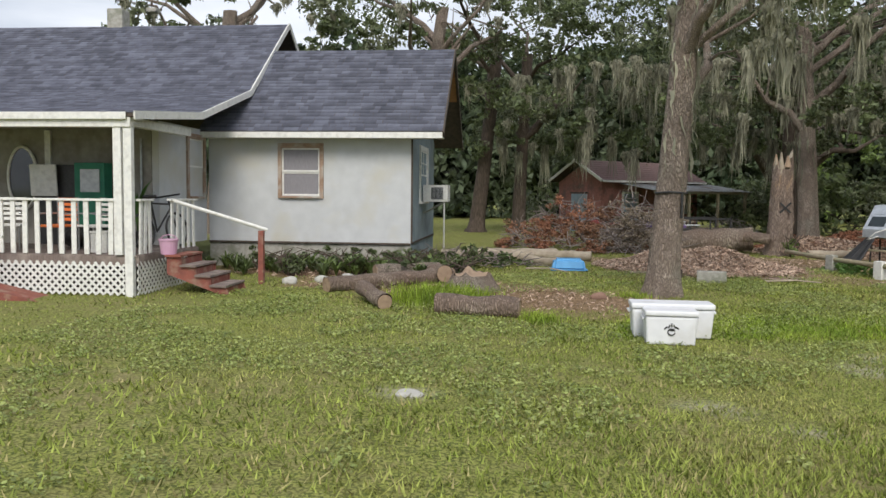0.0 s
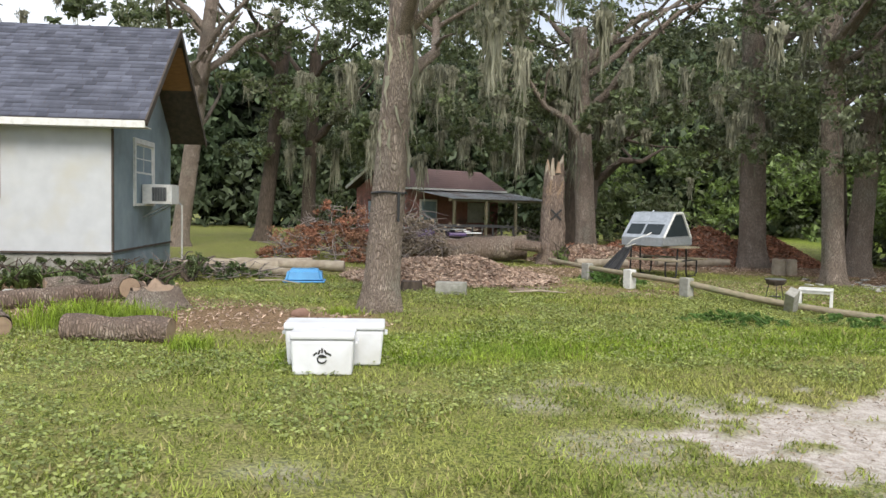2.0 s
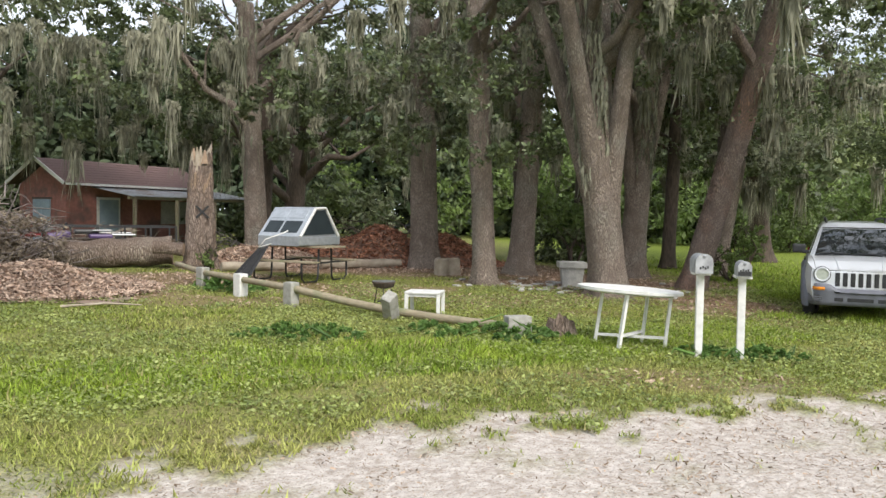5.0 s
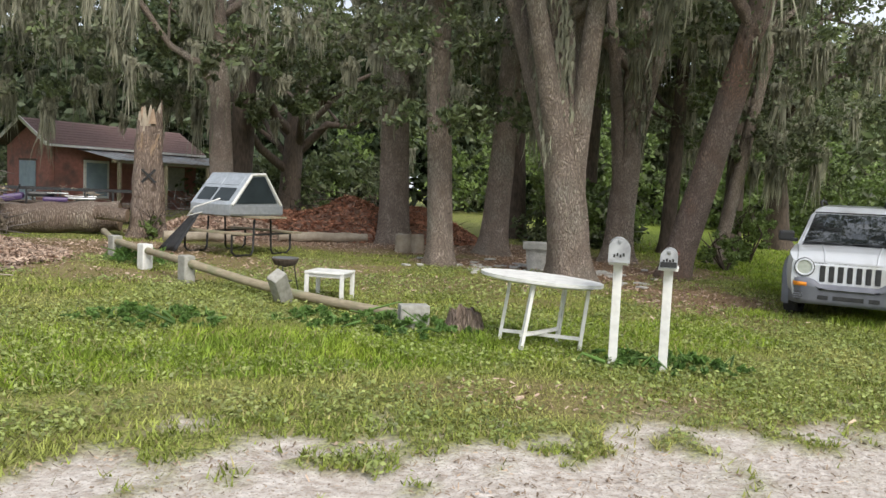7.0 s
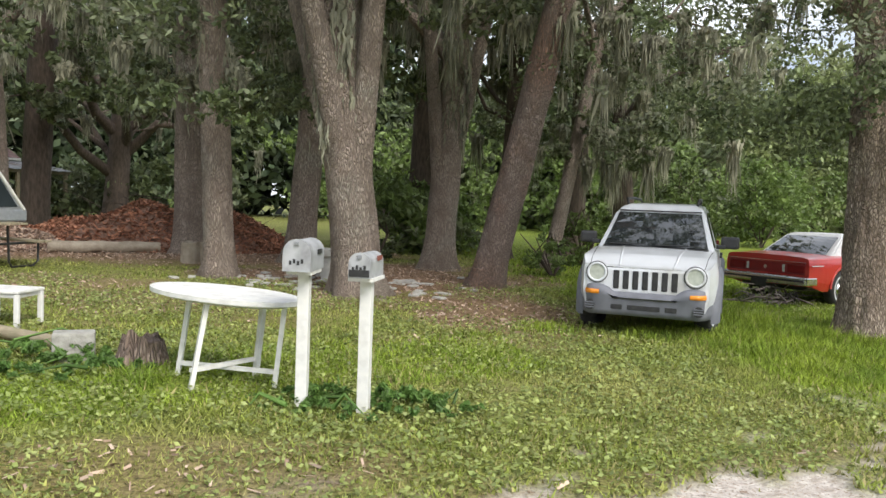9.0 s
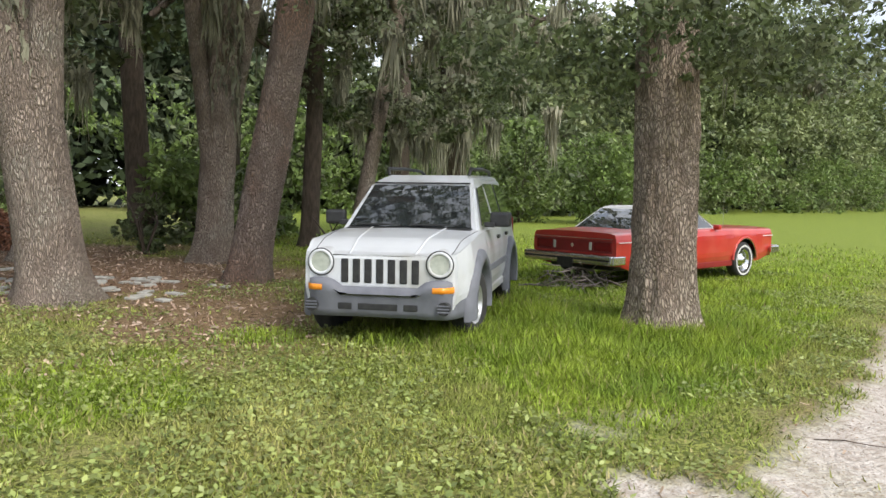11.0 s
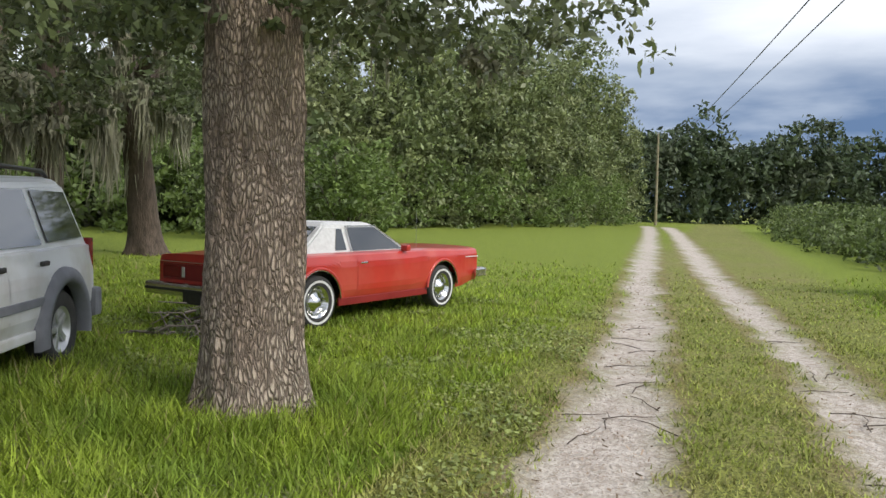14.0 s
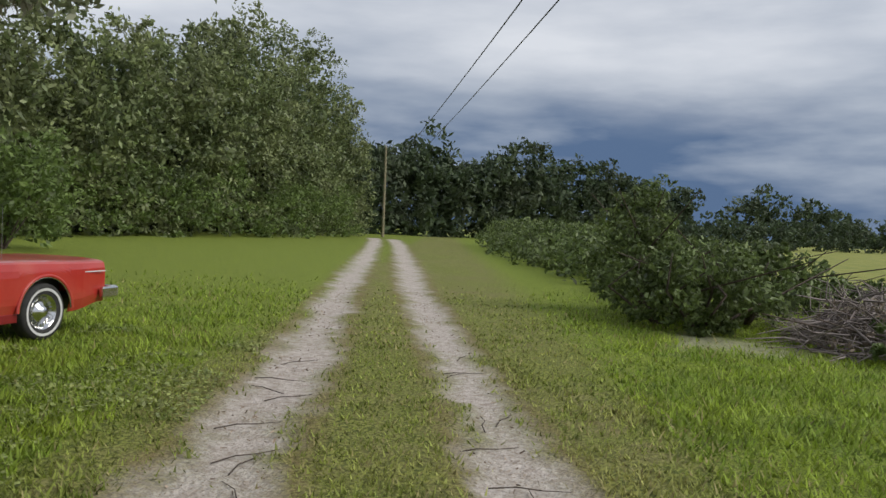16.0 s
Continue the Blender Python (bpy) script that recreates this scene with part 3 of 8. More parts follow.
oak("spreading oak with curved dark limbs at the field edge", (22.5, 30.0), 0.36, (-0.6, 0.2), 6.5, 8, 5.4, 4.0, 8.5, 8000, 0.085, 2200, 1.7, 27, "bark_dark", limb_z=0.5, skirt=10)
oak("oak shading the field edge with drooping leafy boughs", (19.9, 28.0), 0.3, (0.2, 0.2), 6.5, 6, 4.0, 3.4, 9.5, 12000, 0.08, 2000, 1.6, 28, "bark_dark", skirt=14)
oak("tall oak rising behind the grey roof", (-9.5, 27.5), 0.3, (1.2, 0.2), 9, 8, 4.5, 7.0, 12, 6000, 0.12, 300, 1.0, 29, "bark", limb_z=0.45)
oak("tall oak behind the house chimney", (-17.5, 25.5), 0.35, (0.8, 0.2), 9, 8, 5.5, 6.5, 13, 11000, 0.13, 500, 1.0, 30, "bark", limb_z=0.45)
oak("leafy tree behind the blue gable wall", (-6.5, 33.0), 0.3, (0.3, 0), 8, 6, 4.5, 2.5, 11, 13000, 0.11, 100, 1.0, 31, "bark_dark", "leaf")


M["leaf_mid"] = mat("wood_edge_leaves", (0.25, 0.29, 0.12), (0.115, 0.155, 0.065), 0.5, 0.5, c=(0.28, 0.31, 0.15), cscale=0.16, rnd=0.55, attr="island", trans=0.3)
# near-black leaf colour paints the shade deep inside the woods
M["leaf_dark"] = mat("shade_painted_leaves", (0.022, 0.032, 0.014), (0.012, 0.018, 0.009), 0.5, 0.7, rnd=0.4, attr="island", trans=0.1)

M["leaf_bush"] = mat("wild_bush_leaves", (0.15, 0.20, 0.06), (0.09, 0.13, 0.04), 0.8, 0.5, c=(0.20, 0.25, 0.10), cscale=0.4, rnd=0.55, attr="island", trans=0.3)


def woods(label, spots, n, rad, leaves, size, mt, seed, low=0.0, name="woods"):
    """A stand of trees too far or too dense to count: crowns from the ground up along a line of (x, y, depth, height)."""
    rs = np.random.RandomState(seed)
    P = np.array(spots, float)
    L = np.hypot(*(P[1:, :2] - P[:-1, :2]).T)
    seg = rs.choice(len(P) - 1, n, p=L / L.sum())
    k = rs.uniform(0, 1, n)
    c = P[seg] * (1 - k[:, None]) + P[seg + 1] * k[:, None]
    crown = 0.46 + 0.42 * vnoise(c[:, 0] + c[:, 1], c[:, 1] * 0 + seed, 3.6, seed) + 0.22 * vnoise(c[:, 0] - c[:, 1], c[:, 1] * 0 + seed, 1.4, seed + 3)
    z = low + (c[:, 3] * crown - low) * rs.uniform(0, 1, n) ** 0.8
    off = rs.uniform(0, 1, n) * c[:, 2]
    d = P[seg + 1, :2] - P[seg, :2]
    nrm = np.stack([-d[:, 1], d[:, 0]], 1) / np.linalg.norm(d, axis=1)[:, None]
    set_back = (z / np.maximum(c[:, 3], 1)) ** 2 * 2.0
    C = np.stack([c[:, 0] + nrm[:, 0] * (off + set_back), c[:, 1] + nrm[:, 1] * (off + set_back), gz(c[:, 0], c[:, 1]) + z], 1)
    v, f = leafcloud(rs, C, rs.uniform(0.5, 1.2, n) * rad, int(leaves * 0.52), size * 1.25, 0.75)
    ob = raw(name, v, f, mt, None, kind="stuff")
    return tagged(ob, label, "trees")


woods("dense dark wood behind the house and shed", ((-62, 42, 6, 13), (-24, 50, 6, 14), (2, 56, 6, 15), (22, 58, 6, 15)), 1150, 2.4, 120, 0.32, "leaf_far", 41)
# two added inner stands of near-black leaves stand in for shade between crowns
woods("added dark leaf mass for shade inside the wood behind the house", ((-62, 46, 4, 12), (-24, 54, 4, 13), (2, 60, 4, 14), (20, 63, 4, 16)), 760, 3.0, 90, 0.55, "leaf_dark", 38)
woods("added dark leaf mass for shade inside the wood behind the grove", ((16, 66, 4, 8), (34, 50, 4, 7), (46, 54, 4, 9), (54, 58, 4, 12), (78, 70, 4, 12)), 420, 2.8, 90, 0.55, "leaf_dark", 39)
woods("dense wood beside the sunny far lawn", ((14, 60, 5, 10.5), (24, 52, 5, 9.5), (31, 42, 5, 7)), 430, 2.0, 150, 0.24, "leaf", 42)
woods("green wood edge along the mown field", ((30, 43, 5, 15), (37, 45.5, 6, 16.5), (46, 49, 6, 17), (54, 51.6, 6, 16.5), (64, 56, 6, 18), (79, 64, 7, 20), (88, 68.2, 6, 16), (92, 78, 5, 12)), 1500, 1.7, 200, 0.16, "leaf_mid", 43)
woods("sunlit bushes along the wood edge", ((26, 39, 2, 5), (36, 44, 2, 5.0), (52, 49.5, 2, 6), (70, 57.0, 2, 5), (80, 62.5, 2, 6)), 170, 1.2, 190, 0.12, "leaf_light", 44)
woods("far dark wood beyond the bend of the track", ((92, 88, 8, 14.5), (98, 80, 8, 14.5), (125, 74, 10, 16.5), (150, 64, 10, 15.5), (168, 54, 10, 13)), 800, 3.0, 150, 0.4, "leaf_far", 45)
woods("distant tree clumps over the crop field", ((248, 73, 8, 12), (252, 60, 8, 20), (257, 46, 8, 15), (300, 35, 8, 8)), 130, 4.0, 110, 0.6, "leaf_far", 46)
woods("long green hedge beyond the pasture", ((112, 48, 4, 4.2), (160, 30, 4, 5.0), (190, -10, 4, 5.4)), 420, 1.5, 90, 0.3, "leaf_far", 47, name="hedge")
woods("wild low bushes beside the sand track", ((80, 49, 8, 2.6), (58, 34.0, 7, 2.1), (42, 22.0, 4, 1.5), (37.5, 18.6, 3, 1.1)), 900, 0.6, 130, 0.09, "leaf_bush", 48, name="bushes")
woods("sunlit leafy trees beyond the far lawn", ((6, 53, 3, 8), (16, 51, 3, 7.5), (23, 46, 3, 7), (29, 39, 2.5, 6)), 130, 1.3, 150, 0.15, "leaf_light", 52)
woods("underbrush at the foot of the grove", ((-8, 37, 3, 2.2), (2, 40.5, 3, 3), (8.5, 38, 3, 3.0)), 150, 0.9, 110, 0.14, "leaf", 49, name="underbrush")
woods("bright underbrush at the edge of the lawn", ((15.6, 25.8, 1.5, 1.8), (17.0, 28.2, 1.5, 2.2), (17.5, 30.0, 1.5, 2.4)), 100, 0.75, 130, 0.10, "leaf_light", 50, name="underbrush")
woods("shady underbrush between the oak trunks", ((13.2, 27.8, 1.5, 1.6), (15.4, 25.5, 1.5, 1.6)), 40, 0.7, 110, 0.10, "leaf", 51, name="underbrush")


def bush(label, at, w, h, leaves, size, mt="leaf", seed=0, name="bush"):
    rs = np.random.RandomState(seed)
    root = thing(name, label, "bush", pose(at[0], at[1], gz(*at)))
    st = [tube([(0, 0, -0.05), tuple(rs.normal(size=3) * [w * 0.2, w * 0.2, 0] + [0, 0, h * 0.45]), tuple(rs.normal(size=3) * [w * 0.35, w * 0.35, 0] + [0, 0, h * 0.85])], [0.03, 0.02, 0.008], 5, 0, i) for i in range(7)]
    v, f = join(st)
    raw("stem_tangle", v, f, "bark_dark", root, True, kind="stuff")
    n = max(8, int(leaves / 110))
    d = rs.normal(size=(n, 3))
    d /= np.linalg.norm(d, axis=1)[:, None]
    C = d * rs.uniform(0.3, 0.95, (n, 1)) * [w * 0.5, w * 0.5, h * 0.5] + [0, 0, h * 0.46]
    C[:, 2] = np.maximum(C[:, 2], 0.12)
    v, f = leafcloud(rs, C, rs.uniform(0.2, 0.4, n) * min(w, h) * 0.55, int(leaves / n), size, 0.8)
    raw("foliage", v, f, mt, root)
    return root


for q, (x, y, w, h, n, s, mt) in enumerate(((34.0, 16.35, 1.9, 2.8, 6500, 0.06, "leaf_bush"), (36.0, 16.3, 3.0, 1.6, 5600, 0.065, "leaf_bush"), (37.6, 17.2, 2.6, 1.5, 5000, 0.065, "leaf_bush"), (32.6, 15.5, 2.4, 1.45, 5600, 0.06, "leaf_bush"), (31.9, 14.6, 2.8, 1.5, 5200, 0.06, "leaf_bush"), (33.9, 14.3, 3.2, 1.5, 6200, 0.065, "leaf_bush"), (36.5, 14.6, 3.6, 1.6, 5200, 0.075, "leaf_bush"), (38.5, 13.5, 3.0, 1.0, 2600, 0.075, "leaf_bush"), (31.0, 11.6, 2.6, 0.6, 1800, 0.06, "leaf_light"))):
    bush("wild green shrub beside the sand track", (x, y), w, h, n, s, mt, 60 + q)
for q, (x, y, w, h, n, s, mt) in enumerate(((18.9, 24.6, 1.3, 1.7, 2600, 0.055, "leaf_light"), (13.7, 24.3, 1.0, 1.4, 1200, 0.06, "leaf"), (17.2, 22.2, 1.3, 1.0, 1500, 0.05, "leaf_light"), (27.8, 37.0, 4.0, 3.8, 6500, 0.10, "leaf_bush"), (31.5, 36.0, 4.6, 4.2, 6000, 0.11, "leaf_light"), (4.2, 23.0, 0.7, 0.8, 500, 0.05, "leaf_light"))):
    bush("bright green shrub at the edge of the oak grove", (x, y), w, h, n, s, mt, 70 + q)


def grass_blades(seed=5):
    """Grass as single bent blades round the walk, thinner with distance; none on sand."""
    rs = np.random.RandomState(seed)
    cx, cy = np.array([2.4, 5, 8, 11.4, 14, 17, 19]), np.array([-1.7, 2, 4.2, 6.6, 8.6, 10.2, 10.9])
    n = 1000000
    k = rs.uniform(0, len(cx) - 1.001, n)
    i = k.astype(int)
    px, py = cx[i] + (cx[i + 1] - cx[i]) * (k - i), cy[i] + (cy[i + 1] - cy[i]) * (k - i)
    # ahead of the walker, from the left of the line round to the track
    az = rs.uniform(radians(-62), radians(92), n)
    d = 3.0 + 19 * rs.uniform(0, 1, n) ** 1.3
    x, y = px + np.sin(az) * d, py + np.cos(az) * d
    s, l, t = sand_at(x, y), litter_at(x, y), tall_at(x, y)
    keep = rs.uniform(0, 1, n) > s * 1.2 + l * 1.05 + np.clip((d - 8) / 14, 0, 1)
    clump = fbm(x, y, 0.35, 31)
    keep &= rs.uniform(0, 1, n) < 0.35 + 1.1 * clump
    keep &= ~((x < -3.6) & (y > 13.2 + (x + 4) * 0.25))
    x, y, d, t, l, clump = (q[keep] for q in (x, y, d, t, l, clump))
    n = len(x)
    h = (0.028 + 0.034 * clump + 0.075 * t * vnoise(x, y, 0.5, 8)) * rs.uniform(0.5, 1.4, n)
    near_things = np.exp(-((np.hypot(x - 19.1, y - 15.45) - 0.6) / 0.5) ** 2) + np.exp(-((np.hypot(x - 17.2, y - 16.0) - 0.9) / 0.9) ** 2) + np.exp(-((x + 2.3) / 1.1) ** 2 - ((y - 10.7) / 0.5) ** 2) * 1.5
    h *= 1 + near_things * 1.3
    coarse = np.clip((7.5 - x) / 2, 0, 1) * np.clip((6.5 - y) / 2, 0, 1)
    h *= 1 + 0.45 * coarse
    w = (0.0032 + d * 0.00075) * (1 + 0.5 * coarse) * rs.uniform(0.7, 1.4, n)
    a = rs.uniform(0, 6.28, n)
    lean = rs.uniform(0.3, 1.5, n) * h
    z = gz(x, y) - 0.012
    dx, dy = np.cos(a), np.sin(a)
    ex, ey = np.cos(a + 1.4 + rs.uniform(-0.5, 0.5, n)), np.sin(a + 1.4)
    V = np.stack([np.stack([x - dx * w, y - dy * w, z], 1), np.stack([x + dx * w, y + dy * w, z], 1), np.stack([x + ex * lean, y + ey * lean, z + h], 1)], 1)
    dry = rs.uniform(0, 1, n) < np.clip(0.12 + 0.3 * (fbm(x, y, 2.2, 77) - 0.4) - 0.1 * t, 0.02, 0.5)
    for mt, sel, lb in (("blade", ~dry & (t <= 0.35), "short green lawn grass"), ("blade_lush", ~dry & (t > 0.35), "longer bright green grass"), ("blade_dry", dry, "dry straw-coloured grass blades")):
        v = V[sel].reshape(-1, 3)
        ob = raw("grass", v, np.arange(len(v)).reshape(-1, 3), mt, None, kind="stuff")
        tagged(ob, lb, "grass")


M["blade"] = mat("grass_blade", (0.33, 0.38, 0.085), (0.19, 0.24, 0.045), 1.6, 0.6, c=(0.40, 0.40, 0.13), cscale=0.5, rnd=0.6, attr="island", trans=0.35, spec=0.3)
M["blade_lush"] = mat("lush_blade", (0.33, 0.42, 0.055), (0.20, 0.29, 0.04), 1.4, 0.55, rnd=0.55, attr="island", trans=0.4, spec=0.3)
M["blade_dry"] = mat("dry_blade", (0.42, 0.37, 0.17), (0.30, 0.27, 0.12), 1.0, 0.8, rnd=0.35, attr="island", trans=0.2, spec=0.2)
grass_blades()


def tuft(at, w, h, n, seed, mt="blade_lush"):
    rs = np.random.RandomState(seed)
    root = thing("grass_tuft", "tall bright green grass growing in an unmown tuft", "grass", pose(at[0], at[1], gz(*at)), "tufts of tall grass")
    p = rs.normal(size=(n, 2)) * w * 0.32
    a, hh = rs.uniform(0, 6.28, n), h * rs.uniform(0.45, 1.15, n)
    sp, ww = rs.uniform(0.15, 0.6, n) * hh, 0.0055 * rs.uniform(0.7, 1.3, n)
    rows = []
    for f, k in ((0, 1.0), (0.45, 0.9), (0.8, 0.6), (1.0, 0.1)):
        c = np.stack([p[:, 0] + np.cos(a) * sp * f ** 1.7, p[:, 1] + np.sin(a) * sp * f ** 1.7, hh * (f - 0.25 * f ** 3) - 0.02], 1)
        dx = np.stack([-np.sin(a) * ww * k, np.cos(a) * ww * k, np.zeros(n)], 1)
        rows += [c - dx, c + dx]
    b = np.arange(n)[:, None] * 8
    F = np.concatenate([b + 2 * q + np.array([0, 1, 3, 2]) for q in range(3)])
    raw("blade_clump", np.stack(rows, 1).reshape(-1, 3), F, mt, root, kind="stuff")


for q, (x, y, w, h, n) in enumerate(((-2.2, 10.5, 1.1, 0.42, 1500), (-1.6, 10.6, 0.8, 0.36, 800), (-0.1, 9.5, 0.5, 0.2, 400), (0.9, 12.5, 0.5, 0.16, 300), (19.5, 15.0, 0.5, 0.16, 500), (18.8, 14.9, 0.5, 0.2, 500), (18.5, 15.3, 0.5, 0.15, 400), (16.0, 15.4, 0.7, 0.2, 600), (16.8, 15.6, 0.6, 0.17, 500), (18.0, 15.9, 0.6, 0.2, 500), (14.8, 15.8, 0.8, 0.15, 500), (8.4, 12.0, 0.7, 0.12, 400), (6.2, 12.6, 0.9, 0.13, 500))):
    tuft((x, y), w, h, n, 120 + q)


def weeds(seed=15):
    """Clover and small broad-leaved weeds, a few centimetres high, in drifts."""
    rs = np.random.RandomState(seed)
    n = 420000
    x, y = rs.uniform(-6, 26, n), rs.uniform(2, 20, n)
    s = (x - 3) * -0.566 + y * 0.824
    drift = fbm(x, y, 1.4, 51) + 0.12 * (np.hypot(x - 12, y - 12.5) < 3.5) - 0.12 * np.clip(x - 16.5, 0, 1) - 0.13 * np.clip((7.5 - s) / 2, 0, 1) * np.clip((10 - x) / 2, 0, 1)
    k = (drift > 0.48) & (rs.uniform(0, 1, n) > sand_at(x, y) * 2 + litter_at(x, y) * 0.5) & (s > 1.5) & (s < 15)
    x, y = x[k], y[k]
    n = len(x)
    P = np.stack([x, y, gz(x, y) + rs.uniform(0.01, 0.065, n)], 1)
    a = rs.normal(size=(n, 3)) * [1, 1, 0.35]
    a /= np.linalg.norm(a, axis=1)[:, None]
    b = np.cross(a, rs.normal(size=(n, 3)) * [0.3, 0.3, 1])
    b /= np.linalg.norm(b, axis=1)[:, None]
    sz = 0.019 * rs.uniform(0.6, 1.5, n)[:, None]
    V = np.stack([P - a * sz, P - b * sz * 0.6, P + a * sz, P + b * sz * 0.6], 1).reshape(-1, 3)
    tagged(raw("clover", V, np.arange(4 * n).reshape(-1, 4), "clover", None, kind="stuff"), "low broad-leaved clover in the lawn", "weeds")


M["clover"] = mat("clover_leaf", (0.35, 0.39, 0.13), (0.22, 0.28, 0.08), 1.5, 0.5, rnd=0.5, attr="island", trans=0.3)
weeds()

# ---- house ----
M["tan_wood"] = mat("tan_wood_trim", (0.36, 0.25, 0.18), (0.26, 0.17, 0.12), 10, 0.75, c=(0.45, 0.42, 0.38), cscale=4, stretch=(1, 1, 4))
M["glass"] = mat("window_glass", (0.045, 0.05, 0.055), (0.03, 0.035, 0.04), 2, 0.06, spec=0.8)
M["curtain"] = mat("grey_curtain", (0.26, 0.25, 0.27), (0.20, 0.19, 0.21), 30, 0.6, stretch=(6, 1, 0.3))
# grey of old boards, with the porch shade mixed into the colour
M["grey_wall"] = mat("weathered_shaded_grey_boards", (0.34, 0.32, 0.29), (0.26, 0.245, 0.22), 6, 0.85, c=(0.2, 0.18, 0.16), cscale=2)
M["redwood"] = mat("red_painted_wood", (0.27, 0.085, 0.06), (0.20, 0.065, 0.05), 7, 0.7, c=(0.30, 0.19, 0.14), cscale=5, bump=0.2)
M["deck"] = mat("worn_deck_boards", (0.22, 0.17, 0.15), (0.14, 0.11, 0.10), 9, 0.8, c=(0.3, 0.25, 0.22), cscale=3, stretch=(5, 1, 1))
M["orange_ply"] = mat("orange_plywood", (0.36, 0.18, 0.07), (0.28, 0.14, 0.06), 6, 0.8, stretch=(1, 4, 1))
M["brownboard"] = mat("dark_brown_boards", (0.10, 0.075, 0.06), (0.06, 0.05, 0.04), 8, 0.85, bump=0.3)
M["concrete"] = mat("old_concrete", (0.40, 0.39, 0.35), (0.30, 0.29, 0.26), 12, 0.9, bump=0.4, c=(0.22, 0.23, 0.18), cscale=3)
M["green_paint"] = mat("green_paint", (0.03, 0.22, 0.13), (0.02, 0.16, 0.10), 5, 0.6)
M["pink"] = mat("pink_plastic", (0.60, 0.36, 0.50), (0.55, 0.32, 0.46), 6, 0.45)
M["orange"] = mat("orange_plastic", (0.75, 0.20, 0.05), (0.65, 0.16, 0.04), 6, 0.5)
M["black"] = mat("black_plastic", (0.02, 0.02, 0.022), (0.035, 0.035, 0.035), 20, 0.45)
M["metal"] = mat("dull_metal", (0.42, 0.43, 0.44), (0.32, 0.33, 0.34), 10, 0.38, metal=0.8)
M["plant"] = mat("house_plant_leaves", (0.09, 0.19, 0.04), (0.05, 0.12, 0.03), 3, 0.4, trans=0.2)
M["darkleaf"] = mat("border_plants", (0.11, 0.15, 0.05), (0.07, 0.10, 0.04), 3, 0.45, rnd=0.4, attr="island", trans=0.2)

HOUSE = pose(-4.29, 14.69, 0, 0, 0, 14)
house = thing("house", "old white and blue-grey house with a grey shingle roof and porch", "house", HOUSE)


def wall_with_hole(name, x0, x1, z0, z1, hx0, hx1, hz0, hz1, y0, y1, material, parent, lab=""):
    """A wall along x from y0 to y1 with one opening."""
    bm = bmesh.new()
    ym, t = (y0 + y1) / 2, y1 - y0
    for a, b, c, d in ((x0, hx0, z0, z1), (hx1, x1, z0, z1), (hx0, hx1, z0, hz0), (hx0, hx1, hz1, z1)):
        if b - a > 0.001 and d - c > 0.001:
            box(bm, (b - a, t, d - c), ((a + b) / 2, ym, (c + d) / 2))
    bmesh.ops.remove_doubles(bm, verts=bm.verts, dist=0.0005)
    return part(name, bm, material, parent, lab)


def sash_window(parent, m, w, h, curtain=True, trim="tan_wood", grid=False, label="double-hung window with worn tan trim"):
    """Window with its trim, in the plane y = 0 facing -y, origin at the bottom centre of the outer trim."""
    win = tagged(new("window"), label)
    win.parent, win.matrix_basis = parent, m
    t = 0.09
    for sx in (-1, 1):
        part("trim_board", boxm((t, 0.05, h), (sx * (w / 2 - t / 2), -0.02, h / 2), bevel=0.006), trim, win)
    part("head_trim", boxm((w - 2 * t - 0.004, 0.05, t + 0.02), (0, -0.02, h - t / 2 - 0.01), bevel=0.006), trim, win)
    part("window_sill", boxm((w - 2 * t - 0.004, 0.09, 0.05), (0, -0.035, 0.03), bevel=0.006), trim, win)
    iw, ih = w - 2 * t, h - t - 0.075
    for k in range(2):
        zc = 0.06 + ih * (0.25 + 0.5 * k)
        part("pane", boxm((iw - 0.06, 0.006, ih / 2 - 0.05), (0, 0.03 - 0.02 * k, zc)), "glass" if not curtain else "curtain", win)
        bm = bmesh.new()
        for sx in (-1, 1):
            box(bm, (0.035, 0.03, ih / 2), (sx * (iw / 2 - 0.018), 0.025 - 0.02 * k, zc), bevel=0.003)
        for sz in (-1, 1):
            box(bm, (iw - 0.074, 0.028, 0.04), (0, 0.025 - 0.02 * k, zc + sz * (ih / 4 - 0.02)), bevel=0.003)
        if grid:
            box(bm, (0.02, 0.02, ih / 2 - 0.09), (0, 0.02 - 0.02 * k, zc))
            box(bm, (iw - 0.1, 0.02, 0.02), (0, 0.018 - 0.02 * k, zc))
        part("sash", bm, "white", win)
    return win


# wing: u from -4.7 to 0, v from 0 to 4.5
wall_with_hole("wing_wall_front", -4.7, 0, 0.84, 3.3, -2.98, -2.08, 1.9, 2.95, 0, 0.14, "white_wall", house)
wall_with_hole("foundation", -4.7, -0.002, 0.1, 0.8, 0, 0, 0.1, 0.1, 0.03, 0.13, "concrete", house)
part("band_board", boxm((4.7, 0.03, 0.035), (-2.35, -0.016, 0.826)), "brownboard", house)
bm = bmesh.new()
gv = [bm.verts.new((x, v, z)) for x in (0.0, -0.13) for v, z in ((0.142, 0.84), (4.5, 0.84), (4.5, 3.35), (2.25, 5.32), (0.142, 3.42))]
bm.faces.new(gv[:5])
bm.faces.new(gv[5:][::-1])
for i in range(5):
    bm.faces.new((gv[i], gv[5 + i], gv[5 + (i + 1) % 5], gv[(i + 1) % 5]))
part("gable_wall", bm, "blue_wall", house, "blue-grey gable wall")
for i in range(4):
    part("foundation_panel", boxm((0.05, 1.07, 0.70), (-0.03, 0.66 + i * 1.09, 0.47)), "blue_wall", house, "blue-grey foundation panel")
part("foundation_rail", boxm((0.03, 4.4, 0.04), (0.012, 2.32, 0.84)), "brownboard", house)
